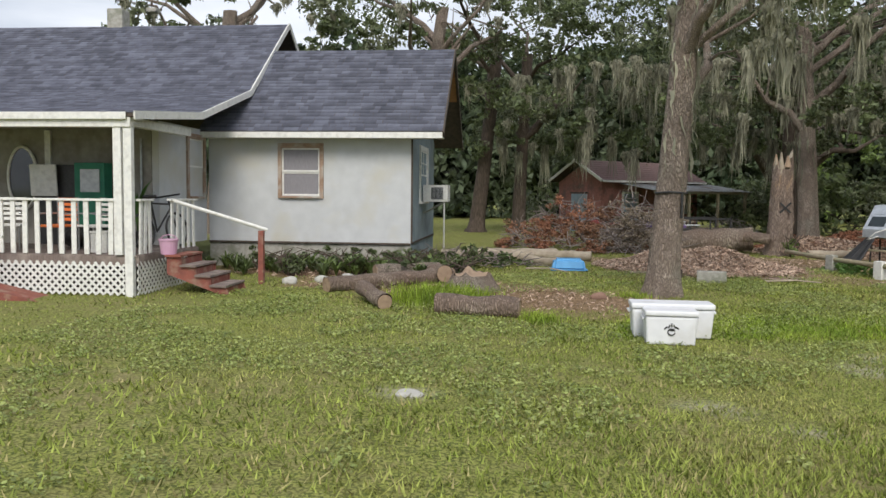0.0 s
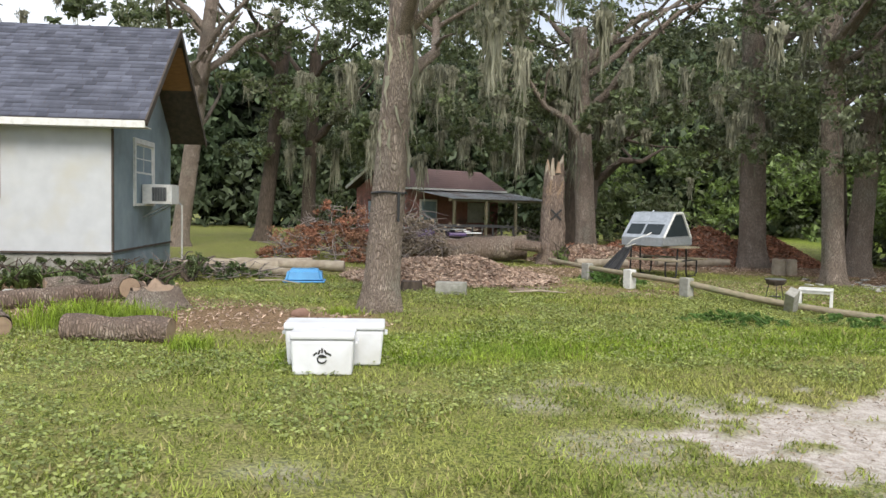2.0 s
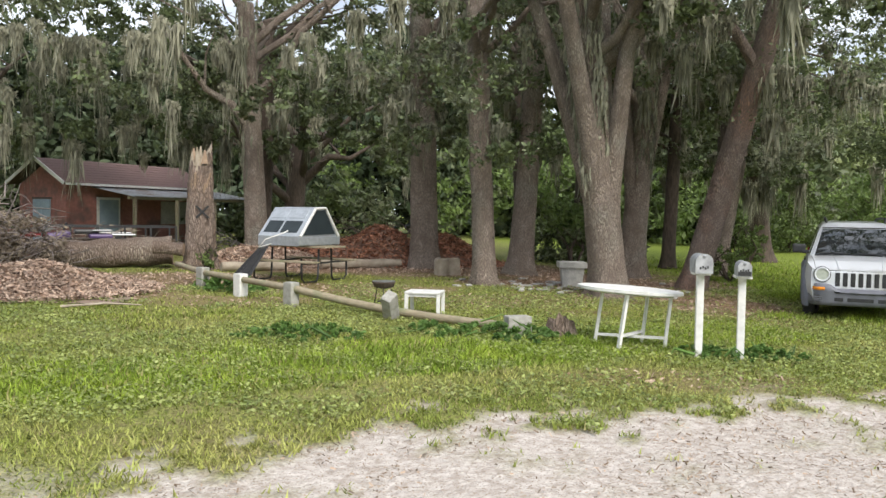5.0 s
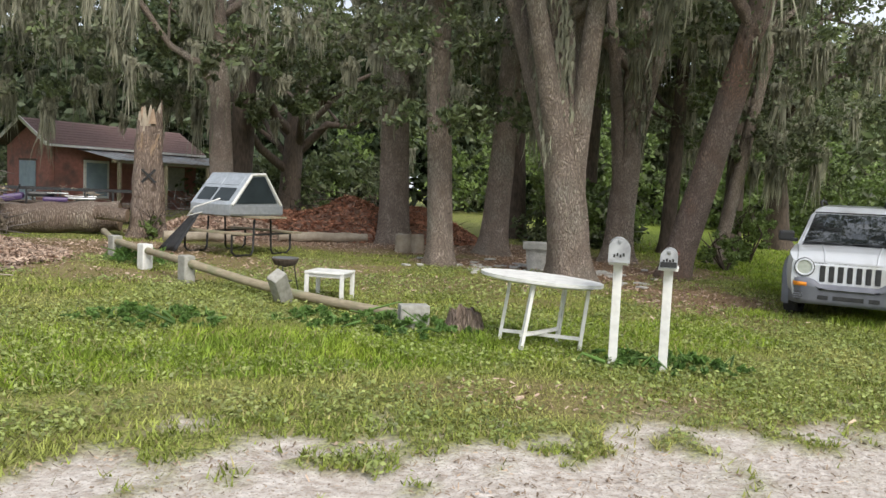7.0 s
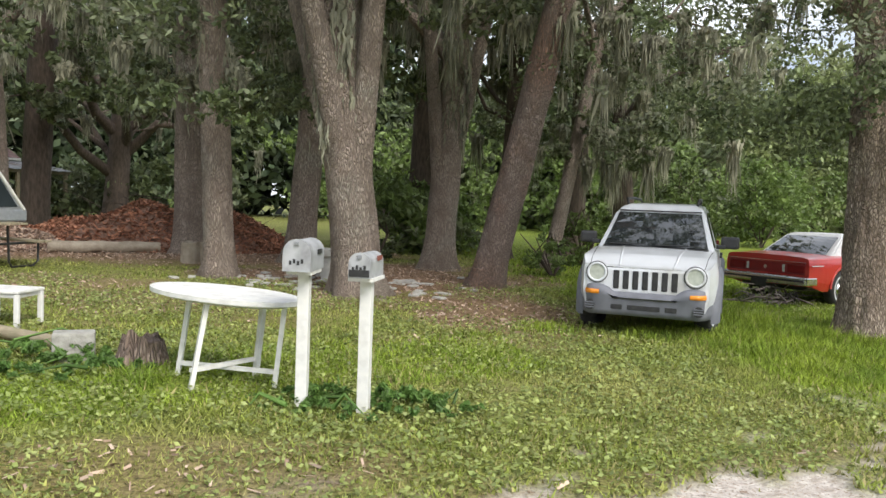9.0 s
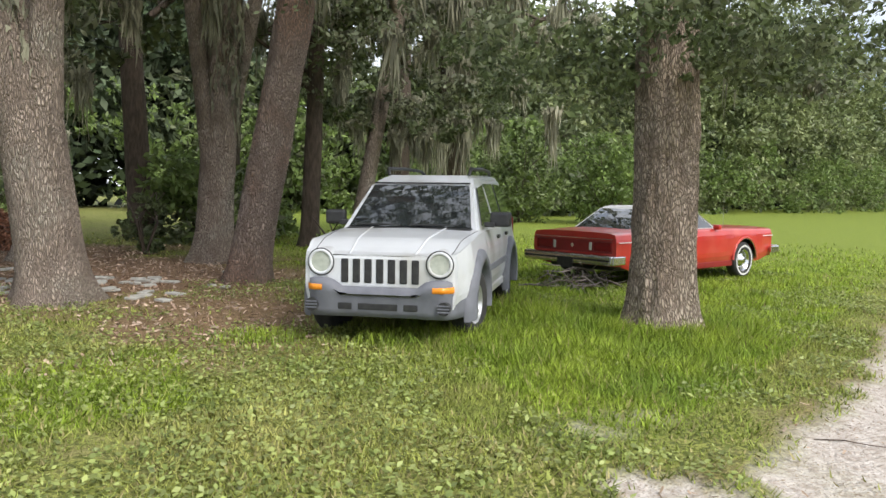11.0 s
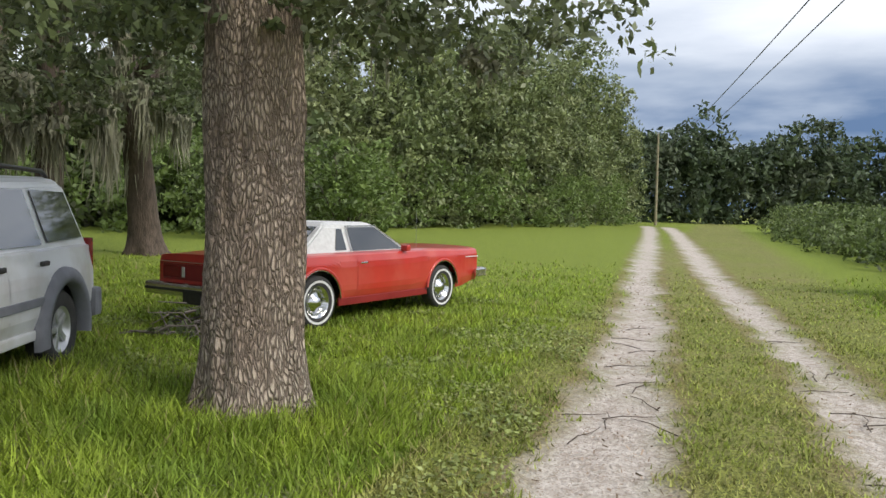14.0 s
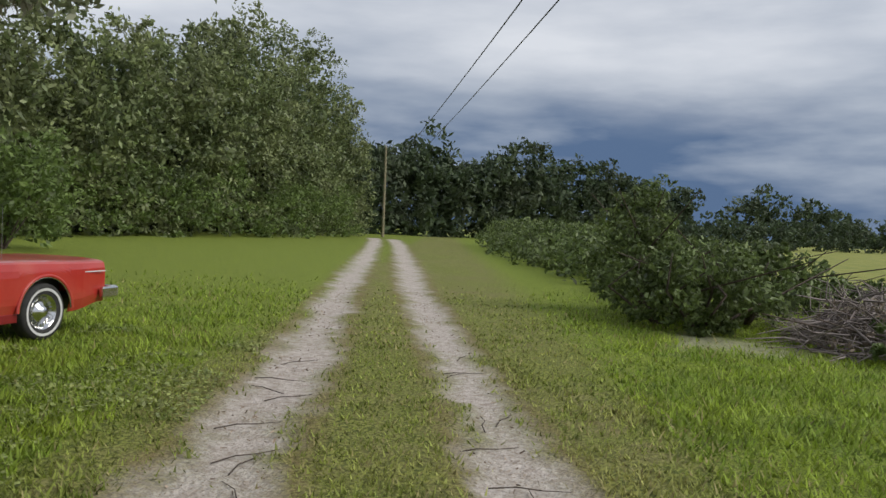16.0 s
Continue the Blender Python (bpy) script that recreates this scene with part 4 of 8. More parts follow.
part("corner_board", boxm((0.035, 0.06, 2.42), (0.019, 0.03, 2.05)), "brownboard", house)
part("gable_plywood", boxm((0.66, 1.25, 0.012), (0.38, 3.05, 4.815), (-39.5, 0, 0)), "orange_ply", house, "orange plywood under the roof overhang")
part("back_wall", boxm((4.57, 0.12, 2.5), (-2.42, 4.43, 2.1)), "blue_wall", house)
wn = sash_window(house, pose(-2.53, 0.0, 1.83), 1.06, 1.25)
gw = sash_window(house, pose(0.0, 2.15, 1.72, 0, 0, 90), 1.5, 1.42, False, "white", True, "black-paned window with white frame and an air conditioner")


def roof_slope(name, pts, nu, nv, parent, tabs_from, material="shingle"):
    """A roof face from four corners (eave left, eave right, ridge right, ridge left), 5 cm thick."""
    p = [Vector(q) for q in pts]
    nrm = (p[1] - p[0]).cross(p[3] - p[0]).normalized()
    if nrm.z < 0:
        nrm = -nrm
    bm = bmesh.new()
    a = [bm.verts.new(q) for q in p]
    b = [bm.verts.new(q - nrm * 0.06) for q in p]
    bm.faces.new(a)
    bm.faces.new(b[::-1])
    for i in range(4):
        bm.faces.new((a[i], b[i], b[(i + 1) % 4], a[(i + 1) % 4]))
    return part(name, bm, "brownboard", parent, "dark roof deck"), p, nrm


def shingles(parent, p, nrm, seed, clip=None):
    """Courses of tabs laid over a roof face; the tabs are small, so one mesh of kind stuff."""
    rs = np.random.RandomState(seed)
    W_, H_ = (p[1] - p[0]).length, (p[3] - p[0]).length
    ud = (p[1] - p[0]).normalized()
    rows = int(H_ / 0.14)
    V, F = [], []
    for r in range(rows + 1):
        f0, f1 = r * 0.14 / H_, min(1.0, (r * 0.14 + 0.17) / H_)
        if f0 >= 1:
            break
        L0, L1 = p[0].lerp(p[3], f0), p[0].lerp(p[3], f1)
        R0 = p[1].lerp(p[2], f0)
        ln = (R0 - L0).length
        x = -rs.uniform(0, 0.3)
        while x < ln:
            w = rs.choice([0.14, 0.2, 0.3, 0.34])
            x0, x1 = max(0, x), min(ln, x + w - 0.006)
            x += w
            if x1 - x0 < 0.02:
                continue
            lift = 0.014 + rs.uniform(0, 0.010)
            d = -rs.uniform(0, 0.02) * (L1 - L0).normalized()
            q = [L0 + ud * x0 + nrm * lift + d, L0 + ud * x1 + nrm * lift + d, L1 + ud * x1 + nrm * 0.004, L1 + ud * x0 + nrm * 0.004]
            low = [q[0] - nrm * (lift - 0.002), q[1] - nrm * (lift - 0.002)]
            o = len(V)
            V += [tuple(k) for k in q + low]
            F += [(o, o + 1, o + 2, o + 3), (o + 4, o + 5, o + 1, o)]
    return raw("shingles", V, F, "shingle", parent, kind="stuff", label="grey weathered asphalt shingles")


def roof(parent, pts, seed):
    ob, p, nrm = roof_slope("roof_deck", pts, 0, 0, parent, 0)
    shingles(parent, p, nrm, seed)


# wing roof
roof(house, ((-4.75, -0.47, 3.32), (0.75, -0.47, 3.32), (0.75, 2.25, 5.56), (-4.75, 2.25, 5.56)), 1)
roof(house, ((0.75, 4.97, 3.32), (-4.9, 4.97, 3.32), (-4.9, 2.25, 5.56), (0.75, 2.25, 5.56)), 2)
part("fascia", boxm((5.6, 0.03, 0.13), (-2.05, -0.475, 3.235), bevel=0.004), "white", house, "flaking white fascia board")
part("soffit", boxm((5.6, 0.42, 0.02), (-2.05, -0.24, 3.19)), "white", house)
for sgn, v0 in ((1, -0.47), (-1, 4.97)):
    ang = math.degrees(math.atan2(2.24, 2.72)) * sgn
    part("rake_board", boxm((0.03, 3.5, 0.13), (0.765, (v0 + 2.25) / 2, 4.37), (ang, 0, 0)), "brownboard", house, "dark rake board")
part("vent_lamp", cylm(0.05, 0.08, (0.02, 1.7, 3.75), (0.14, 1.7, 3.7)), "white", house, "small white gable lamp")

# main block
MU = -4.7
part("side_wall", boxm((0.14, 2.35, 2.5), (MU - 0.072, -1.32, 2.1)), "white_wall", house, "pale side wall beside the porch")
# grey beside the white side wall: the porch roof's shade is painted in
part("porch_wall", boxm((6.4, 0.14, 2.6), (MU - 3.35, -2.43, 2.1)), "grey_wall", house, "porch wall coloured grey for the porch shade")
sash_window(house, pose(MU, -0.75, 1.80, 0, 0, 90), 0.95, 1.42, False)
part("pipe", cylm(0.025, 0.025, (MU - 0.35, -2.54, 1.9), (MU - 0.35, -2.54, 3.0)), "metal", house, "grey conduit pipe")
E_ = MU + 0.84
roof(house, ((-17, 0.48, 4.30), (E_, 0.48, 4.30), (E_, 3.55, 6.50), (-17, 3.55, 6.50)), 3)
roof(house, ((-17, -2.35, 3.50), (E_, -2.35, 3.50), (E_, 0.48, 4.30), (-17, 0.48, 4.30)), 6)
roof(house, ((-17, -5.1, 3.24), (E_, -5.1, 3.24), (E_, -2.35, 3.50), (-17, -2.35, 3.50)), 4)
roof(house, ((E_, 7.2, 3.95), (-17, 7.2, 3.95), (-17, 3.55, 6.50), (E_, 3.55, 6.50)), 5)
part("upper_wall", boxm((0.12, 5.0, 0.9), (MU - 0.1, 3.9, 3.7)), "grey_wall", house)
bm = bmesh.new()
ga = [bm.verts.new(q) for q in ((MU - 0.05, 0.9, 4.15), (MU - 0.05, 6.3, 4.15), (MU - 0.05, 3.55, 6.3))]
gb = [bm.verts.new(v.co - Vector((0.1, 0, 0))) for v in ga]
bm.faces.new(ga)
bm.faces.new(gb[::-1])
for i in range(3):
    bm.faces.new((ga[i], gb[i], gb[(i + 1) % 3], ga[(i + 1) % 3]))
part("main_gable", bm, "brownboard", house, "dark gable above the wing")
for a, b in (((E_, 0.48, 4.27), (E_, 3.55, 6.48)), ((E_, -2.35, 3.46), (E_, 0.48, 4.27)), ((E_, -5.1, 3.20), (E_, -2.35, 3.46)), ((E_, 7.2, 3.92), (E_, 3.55, 6.48))):
    a, b = Vector(a), Vector(b)
    d = b - a
    m = Matrix.Translation((a + b) / 2) @ d.to_track_quat("Y", "Z").to_matrix().to_4x4()
    bm = bmesh.new()
    bmesh.ops.create_cube(bm, size=1, matrix=m @ Matrix.Diagonal((0.03, d.length, 0.14, 1)))
    part("rake_board", bm, "white", house, "white rake board")
part("chimney_vent", boxm((0.45, 0.45, 0.75), (-8.8, 3.7, 6.62), bevel=0.04), "concrete", house, "pale squat chimney")
part("chimney_cap", boxm((0.34, 0.34, 0.14), (-9.0, 6.2, 7.55), bevel=0.04), "concrete", house, "pale chimney cap")

# porch
PV, DZ = -5.0, 0.86
for i in range(31):
    part("deck_board", boxm((0.135, 2.45, 0.035), (-8.18 + 0.14 * i, PV + 1.25, DZ)), "deck", house, "worn reddish deck board")
part("porch_rim", boxm((4.6, 0.05, 0.17), (-6.25, PV + 0.02, DZ - 0.09), bevel=0.004), "deck", house)
part("porch_rim", boxm((0.05, 2.45, 0.17), (-3.92, PV + 1.27, DZ - 0.09), bevel=0.004), "deck", house)
part("porch_beam", boxm((8.3, 0.16, 0.16), (-8.1, PV + 0.0, 3.09), bevel=0.006), "white", house, "white porch beam")
part("porch_fascia", boxm((8.4, 0.03, 0.12), (-8.19, -5.13, 3.19), bevel=0.004), "white", house)
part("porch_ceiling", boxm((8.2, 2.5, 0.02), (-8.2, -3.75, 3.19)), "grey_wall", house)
part("side_beam", boxm((0.14, 2.5, 0.14), (-4.12, PV + 1.3, 3.12)), "white", house)
for px, py in ((-4.02, PV + 0.0), (-4.20, PV + 0.0)):
    part("porch_post", boxm((0.14, 0.11, 2.95 if px > -4.1 else 2.2), (px, py, 1.58 if px > -4.1 else 1.98), bevel=0.008), "white", house, "flaking white porch post")
# upright dark sheets behind the lattice stand in for shade under the deck
M["under"] = mat("underporch_shade", (0.06, 0.05, 0.045), (0.04, 0.035, 0.03), 5, 0.95)
part("shade_sheet", boxm((4.3, 0.03, 0.66), (-6.3, PV + 0.25, 0.5)), "under", house)
part("shade_sheet", boxm((0.03, 2.0, 0.66), (-4.25, PV + 1.25, 0.5)), "under", house)


def lattice(p0, along, w, h, parent):
    """Crossed diagonal laths, each its own part."""
    n = int((w + h) / 0.13)
    me = {}
    for sgn in (1, -1):
        for i in range(n):
            s = i * 0.13
            a = (s, 0) if sgn > 0 else (w - s, 0)
            # clip the diagonal to the panel
            x0, z0 = a[0], 0.0
            x1 = x0 - sgn * h
            z1 = h
            if sgn > 0:
                if x0 > w:
                    z0, x0 = x0 - w, w
                if x1 < 0:
                    z1, x1 = z1 + x1, 0
            else:
                if x0 < 0:
                    z0, x0 = -x0, 0
                if x1 > w:
                    z1, x1 = z1 - (x1 - w), w
            ln = math.hypot(x1 - x0, z1 - z0)
            if ln < 0.06:
                continue
            key = round(ln, 2)
            if key not in me:
                q = boxm((0.04, 0.008, key))
                d = bpy.data.meshes.new("lath")
                q.to_mesh(d)
                q.free()
                d.materials.append(M["white"])
                me[key] = d
            ob = new("lath", me[key])
            ob.parent = parent
            c = Vector(p0) + Vector(along) * ((x0 + x1) / 2) + Vector((0, 0, (z0 + z1) / 2))
            az_ = math.degrees(math.atan2(along[1], along[0]))
            off = Vector((along[1], -along[0], 0)) * (0.006 * sgn)
            ob.matrix_basis = pose(*(c + off), 0, 0, az_) @ pose(0, 0, 0, 0, -45 * sgn, 0)


lat = tagged(new("lattice"), "white diagonal lattice skirting")
lat.parent = house
lattice((-8.0, PV - 0.01, 0.2), (1, 0, 0), 3.88, 0.55, lat)
lattice((-3.90, PV, 0.2), (0, 1, 0), 2.1, 0.55, lat)


def railing(parent, a, b, z, n, tilt=0.0, label="white porch railing with flat balusters"):
    """A top rail from a to b (u, v) at height z and n flat balusters down to the deck."""
    r = tagged(new("railing"), label)
    r.parent = parent
    a, b = Vector((*a, z)), Vector((*b, z))
    d = b - a
    az_ = math.degrees(math.atan2(d.y, d.x))
    c = (a + b) / 2
    part("top_rail", boxm((d.length, 0.09, 0.04), tuple(c), (0, 0, az_), bevel=0.006), "white", r)
    for i in range(n):
        q = a + d * ((i + 0.5) / n)
        part("baluster", boxm((0.085, 0.03, z - DZ - 0.04), (q.x, q.y, (z + DZ) / 2), (0, random.uniform(-1, 1) * tilt, az_), bevel=0.005), "white", r)


railing(house, (-8.2, PV + 0.02), (-4.25, PV + 0.02), 1.80, 18, 1.0)
railing(house, (-3.93, PV + 0.12), (-3.93, PV + 0.6), 1.80, 3, 4.0)
railing(house, (-3.93, -3.72), (-3.93, -2.55), 1.80, 5, 2.0)

# steps off the porch side
steps = thing("porch_steps", "worn red-painted wooden steps beside the porch with four treads", "steps", HOUSE @ pose(0.42, 0.1, 0))
for i in range(4):
    part("tread", boxm((0.29, 0.95, 0.04), (-3.90 + 0.265 * i, -4.2, DZ - 0.02 - 0.17 * i), (0, random.uniform(-1, 1), 0), bevel=0.006), "redwood" if i < 1 else "deck", steps, "worn brown step tread")
for v in (-4.62, -3.78):
    bm = bmesh.new()
    prof = [(-4.03, DZ - 0.05), (-4.03, DZ - 0.34), (-3.10, 0.19), (-2.93, 0.19)]
    for i in range(3, -1, -1):
        u1 = -3.90 + 0.265 * i + 0.13
        z1 = DZ - 0.045 - 0.17 * i
        prof += [(u1, z1 - (0.17 if i == 3 else 0.0) * 0), (u1 - 0.262, z1)] if i else [(u1, z1)]
    va = [bm.verts.new((u, v, z)) for u, z in prof]
    vb = [bm.verts.new((u, v + 0.04, z)) for u, z in prof]
    bm.faces.new(va)
    bm.faces.new(vb[::-1])
    for i in range(len(prof)):
        j = (i + 1) % len(prof)
        bm.faces.new((va[i], vb[i], vb[j], va[j]))
    part("stringer", bm, "redwood", steps, "red painted stringer")
for i in range(4):
    part("riser", boxm((0.02, 0.84, 0.12), (-3.79 + 0.265 * i, -4.2, DZ - 0.12 - 0.17 * i)), "redwood", steps)
part("handrail_post", boxm((0.10, 0.10, 1.05), (-2.86, -3.1, 0.70), bevel=0.006), "redwood", steps, "red handrail post")
a, b = Vector((-4.35, -3.75, 1.80)), Vector((-2.75, -3.08, 1.24))
part("handrail", cylm(0.035, 0.035, tuple(a), tuple(b), 8), "white", steps, "white sloping handrail")

ramp = thing("ramp", "red-painted ramp board beside the white lattice", "ramp", HOUSE)
part("ramp_board", boxm((2.9, 0.6, 0.04), (-6.4, PV - 0.42, 0.38), (0, 12, 0), bevel=0.005), "redwood", ramp)
part("ramp_side", boxm((2.9, 0.03, 0.18), (-6.4, PV - 0.74, 0.33), (0, 12, 0)), "redwood", ramp)
rp = thing("rail_post", "white post with a short rail in front of the porch", "post", HOUSE)
part("post", boxm((0.12, 0.12, 1.12), (-6.38, PV - 0.55, 0.72), bevel=0.008), "white", rp)
part("rail", boxm((0.55, 0.06, 0.05), (-6.15, PV - 0.58, 1.24), (0, 12, 0), bevel=0.006), "white", rp)

# things on the porch
pb = thing("storage_cabinet", "pale grey cabinet door leaning beside a black box on the porch", "cabinet", HOUSE @ pose(-6.9, -2.75, DZ + 0.02))
part("door", boxm((0.55, 0.04, 0.62), (0, -0.12, 1.27), (4, 0, 0), bevel=0.01), "white", pb, "pale cabinet door")
part("body", boxm((0.95, 0.3, 1.58), (0.2, 0.14, 0.79), bevel=0.01), "black", pb)
gb_ = thing("green_cupboard", "green painted cupboard with a pale panel against the porch wall", "cupboard", HOUSE @ pose(-5.95, -2.72, DZ + 0.02))
part("body", boxm((0.62, 0.3, 1.62), (0, 0, 0.81), bevel=0.01), "green_paint", gb_)
part("panel", boxm((0.4, 0.02, 0.45), (0.02, -0.165, 1.27), bevel=0.006), "metal", gb_)
mir = thing("mirror", "oval dark mirror in a twisted white frame on the porch wall", "mirror", HOUSE @ pose(-7.55, -2.53, 2.2))
V, F = tube([(0.31 * math.cos(t), -0.02, 0.62 * math.sin(t)) for t in np.linspace(0, 2 * math.pi, 40)], [0.03] * 40, 8, 0.25, 3)
raw("mirror_frame", V, F, "white", mir, True)
bm = bmesh.new()
bmesh.ops.create_circle(bm, cap_ends=True, segments=40, radius=1, matrix=pose(0, -0.015, 0, 90, 0, 0) @ Matrix.Diagonal((0.30, 0.61, 1, 1)))
part("mirror_glass", bm, "glass", mir)
part("door_post", boxm((0.12, 0.06, 2.3), (-7.0, -2.54, 2.0)), "white", house, "white door casing")

pl = thing("potted_plant", "tall potted plant with strap leaves beside the porch rail", "plant", HOUSE @ pose(-4.75, -3.3, DZ + 0.02))
part("pot", cylm(0.13, 0.18, (0, 0, 0), (0, 0, 0.32), 16), "black", pl)
rs = np.random.RandomState(9)
for i in range(16):
    a = rs.uniform(0, 6.28)
    h = rs.uniform(0.7, 1.35)
    V, F = [], []
    for k in range(6):
        f = k / 5
        c = np.array([math.cos(a) * 0.35 * f ** 2, math.sin(a) * 0.35 * f ** 2, 0.3 + h * f - 0.25 * f ** 3])
        w = 0.035 * math.sin(math.pi * (0.1 + 0.88 * f))
        V += [tuple(c + [-math.sin(a) * w, math.cos(a) * w, 0]), tuple(c - [-math.sin(a) * w, math.cos(a) * w, 0])]
    F = [(2 * k, 2 * k + 1, 2 * k + 3, 2 * k + 2) for k in range(5)]
    raw("leaf", V, F, "plant", pl)


def wheel_ring(name, r, t, at, parent, mt="black"):
    V, F = tube([(at[0] + r * math.cos(q), at[1], at[2] + r * math.sin(q)) for q in np.linspace(0, 2 * math.pi, 28)], [t] * 28, 8)
    raw(name, V, F, mt, parent, True)


bk = thing("bicycle", "dark bicycle leaning behind the porch rail beside the steps", "bicycle", HOUSE @ pose(-4.35, -3.2, DZ + 0.35, -8, 0, 78))
for x in (-0.5, 0.5):
    wheel_ring("wheel", 0.32, 0.022, (x, 0, 0), bk)
    for q in range(8):
        part("spoke", cylm(0.002, 0.002, (x, 0, 0), (x + 0.31 * math.cos(q * 0.785), 0, 0.31 * math.sin(q * 0.785)), 4), "metal", bk)
for n_, a, b in (("top_tube", (-0.15, 0, 0.52), (0.36, 0, 0.50)), ("down_tube", (-0.1, 0, -0.02), (0.38, 0, 0.42)), ("seat_tube", (-0.1, 0, -0.02), (-0.18, 0, 0.62)), ("stay", (-0.5, 0, 0), (-0.16, 0, 0.5)), ("fork", (0.5, 0, 0), (0.34, 0, 0.62)), ("handlebar", (0.34, -0.28, 0.66), (0.34, 0.28, 0.66))):
    part(n_, cylm(0.018, 0.018, a, b, 8), "black", bk)
part("saddle", boxm((0.26, 0.14, 0.06), (-0.19, 0, 0.65), bevel=0.025), "black", bk)

bkt = thing("pail", "pale pink plastic pail with a lid on the top step", "pail", HOUSE @ pose(-3.62, -4.42, DZ))
part("body", cylm(0.13, 0.16, (0, 0, 0.001), (0, 0, 0.24), 20), "pink", bkt)
part("rim", cylm(0.175, 0.175, (0, 0, 0.24), (0, 0, 0.265), 20), "pink", bkt)
V, F = tube([(0.15 * math.cos(t), 0.02, 0.25 + 0.09 * math.sin(t)) for t in np.linspace(0, math.pi, 12)], [0.008] * 12, 6)
raw("handle", V, F, "pink", bkt, True)


def porch_chair(m, seat, label):
    c = thing("porch_chair", label, "chair", m, "chairs on the porch")
    for x in (-0.24, 0.24):
        for y in (-0.22, 0.22):
            part("leg", cylm(0.015, 0.015, (x, y, 0), (x, y, 0.44 if y < 0 else 0.95), 8), "metal", c)
    part("seat", boxm((0.52, 0.5, 0.04), (0, 0, 0.44), bevel=0.015), seat, c)
    for k in range(5):
        part("back_slat", boxm((0.5, 0.02, 0.055), (0, 0.22, 0.55 + 0.09 * k), bevel=0.006), seat, c)
    for x in (-0.26, 0.26):
        part("armrest", boxm((0.045, 0.46, 0.03), (x, 0, 0.66), bevel=0.01), "metal", c)
    return c


porch_chair(HOUSE @ pose(-6.75, -4.2, DZ + 0.02, 0, 0, 20), "white", "white slatted metal chair on the porch floor")
porch_chair(HOUSE @ pose(-5.75, -4.25, DZ + 0.02, 0, 0, -15), "orange", "metal porch chair with an orange cushion")
porch_chair(HOUSE @ pose(-5.1, -4.1, DZ + 0.02, 0, 0, -30), "white", "white slatted chair beside the porch post")
porch_chair(HOUSE @ pose(-7.7, -4.3, DZ + 0.02, 0, 0, 30), "grey_wall", "weathered grey porch chair behind the rail")
st_ = thing("storage_box", "small white storage box on the porch floor", "box", HOUSE @ pose(-4.75, -4.55, DZ + 0.02))
part("body", boxm((0.3, 0.3, 0.33), (0, 0, 0.165), bevel=0.02), "white", st_)
part("lid", boxm((0.32, 0.32, 0.04), (0, 0, 0.355), bevel=0.012), "white", st_)
sc_ = thing("bundle", "heap of dark bags under the porch rail", "bag", HOUSE @ pose(-5.4, -3.6, DZ + 0.02))
for k in range(3):
    bm = bmesh.new()
    bmesh.ops.create_icosphere(bm, subdivisions=3, radius=0.24, matrix=pose((k - 1) * 0.4, 0.05 * k, 0.2) @ Matrix.Diagonal((1.1, 0.9, 0.85, 1)))
    for v in bm.verts:
        v.co += v.co.normalized() * 0.04 * noise.noise(v.co * 6)
    part("bag", bm, "black", sc_, smooth=True)

ac = thing("air_conditioner", "white boxy air conditioner in the gable window", "air conditioner", HOUSE @ pose(0.02, 2.3, 1.76))
part("case", boxm((0.62, 0.66, 0.42), (0.31, 0, 0.22), bevel=0.015), "white", ac)
part("louvre_panel", boxm((0.3, 0.008, 0.3), (0.36, -0.333, 0.22)), "dark", ac, "dark louvred vent")
for k in range(9):
    part("louvre", boxm((0.012, 0.014, 0.3), (0.23 + k * 0.033, -0.338, 0.22)), "metal", ac)
for y in (-0.25, 0.25):
    part("bracket", cylm(0.015, 0.015, (0.0, y, -0.28), (0.5, y, 0.0), 8), "metal", ac)
gm = thing("meter_pole", "thin white pipe with a meter beside the gable wall", "pipe", HOUSE @ pose(0.32, 4.3, 0.25))
part("pole", cylm(0.022, 0.022, (0, 0, 0), (0, 0, 1.5), 8), "white", gm)
part("meter", cylm(0.09, 0.09, (-0.22, 0, 1.85), (-0.10, 0, 1.85), 16), "black", gm)
part("meter_arm", cylm(0.015, 0.015, (-0.3, 0, 1.85), (0, 0, 1.48), 6), "metal", gm)

# border plants before the wing
rs = np.random.RandomState(33)
for i in range(90):
    u, v = rs.uniform(-4.2, 1.2), rs.uniform(-1.9, -0.3)
    w_ = HOUSE @ Vector((u, v, 0))
    t = thing("border_plant", "low strap-leaved plant in the border beside the white wall", "plant", pose(w_.x, w_.y, gz(w_.x, w_.y), 0, 0, rs.uniform(0, 360)), "border plants by the wall")
    V, F = [], []
    h = rs.uniform(0.3, 0.65)
    for k in range(22):
        a, hh, sp = rs.uniform(0, 6.28), h * rs.uniform(0.6, 1.1), rs.uniform(0.1, 0.32)
        o = len(V)
        for q in range(4):
            f = q / 3
            c = np.array([math.cos(a) * sp * f ** 1.5, math.sin(a) * sp * f ** 1.5, hh * (f - 0.35 * f ** 3)])
            ww = 0.022 * math.sin(math.pi * (0.15 + 0.82 * f))
            V += [tuple(c + [-math.sin(a) * ww, math.cos(a) * ww, 0]), tuple(c - [-math.sin(a) * ww, math.cos(a) * ww, 0])]
        F += [(o + 2 * q, o + 2 * q + 1, o + 2 * q + 3, o + 2 * q + 2) for q in range(3)]
    raw("leaves", V, F, "darkleaf" if i % 3 else "leaf_light", t, kind="stuff")
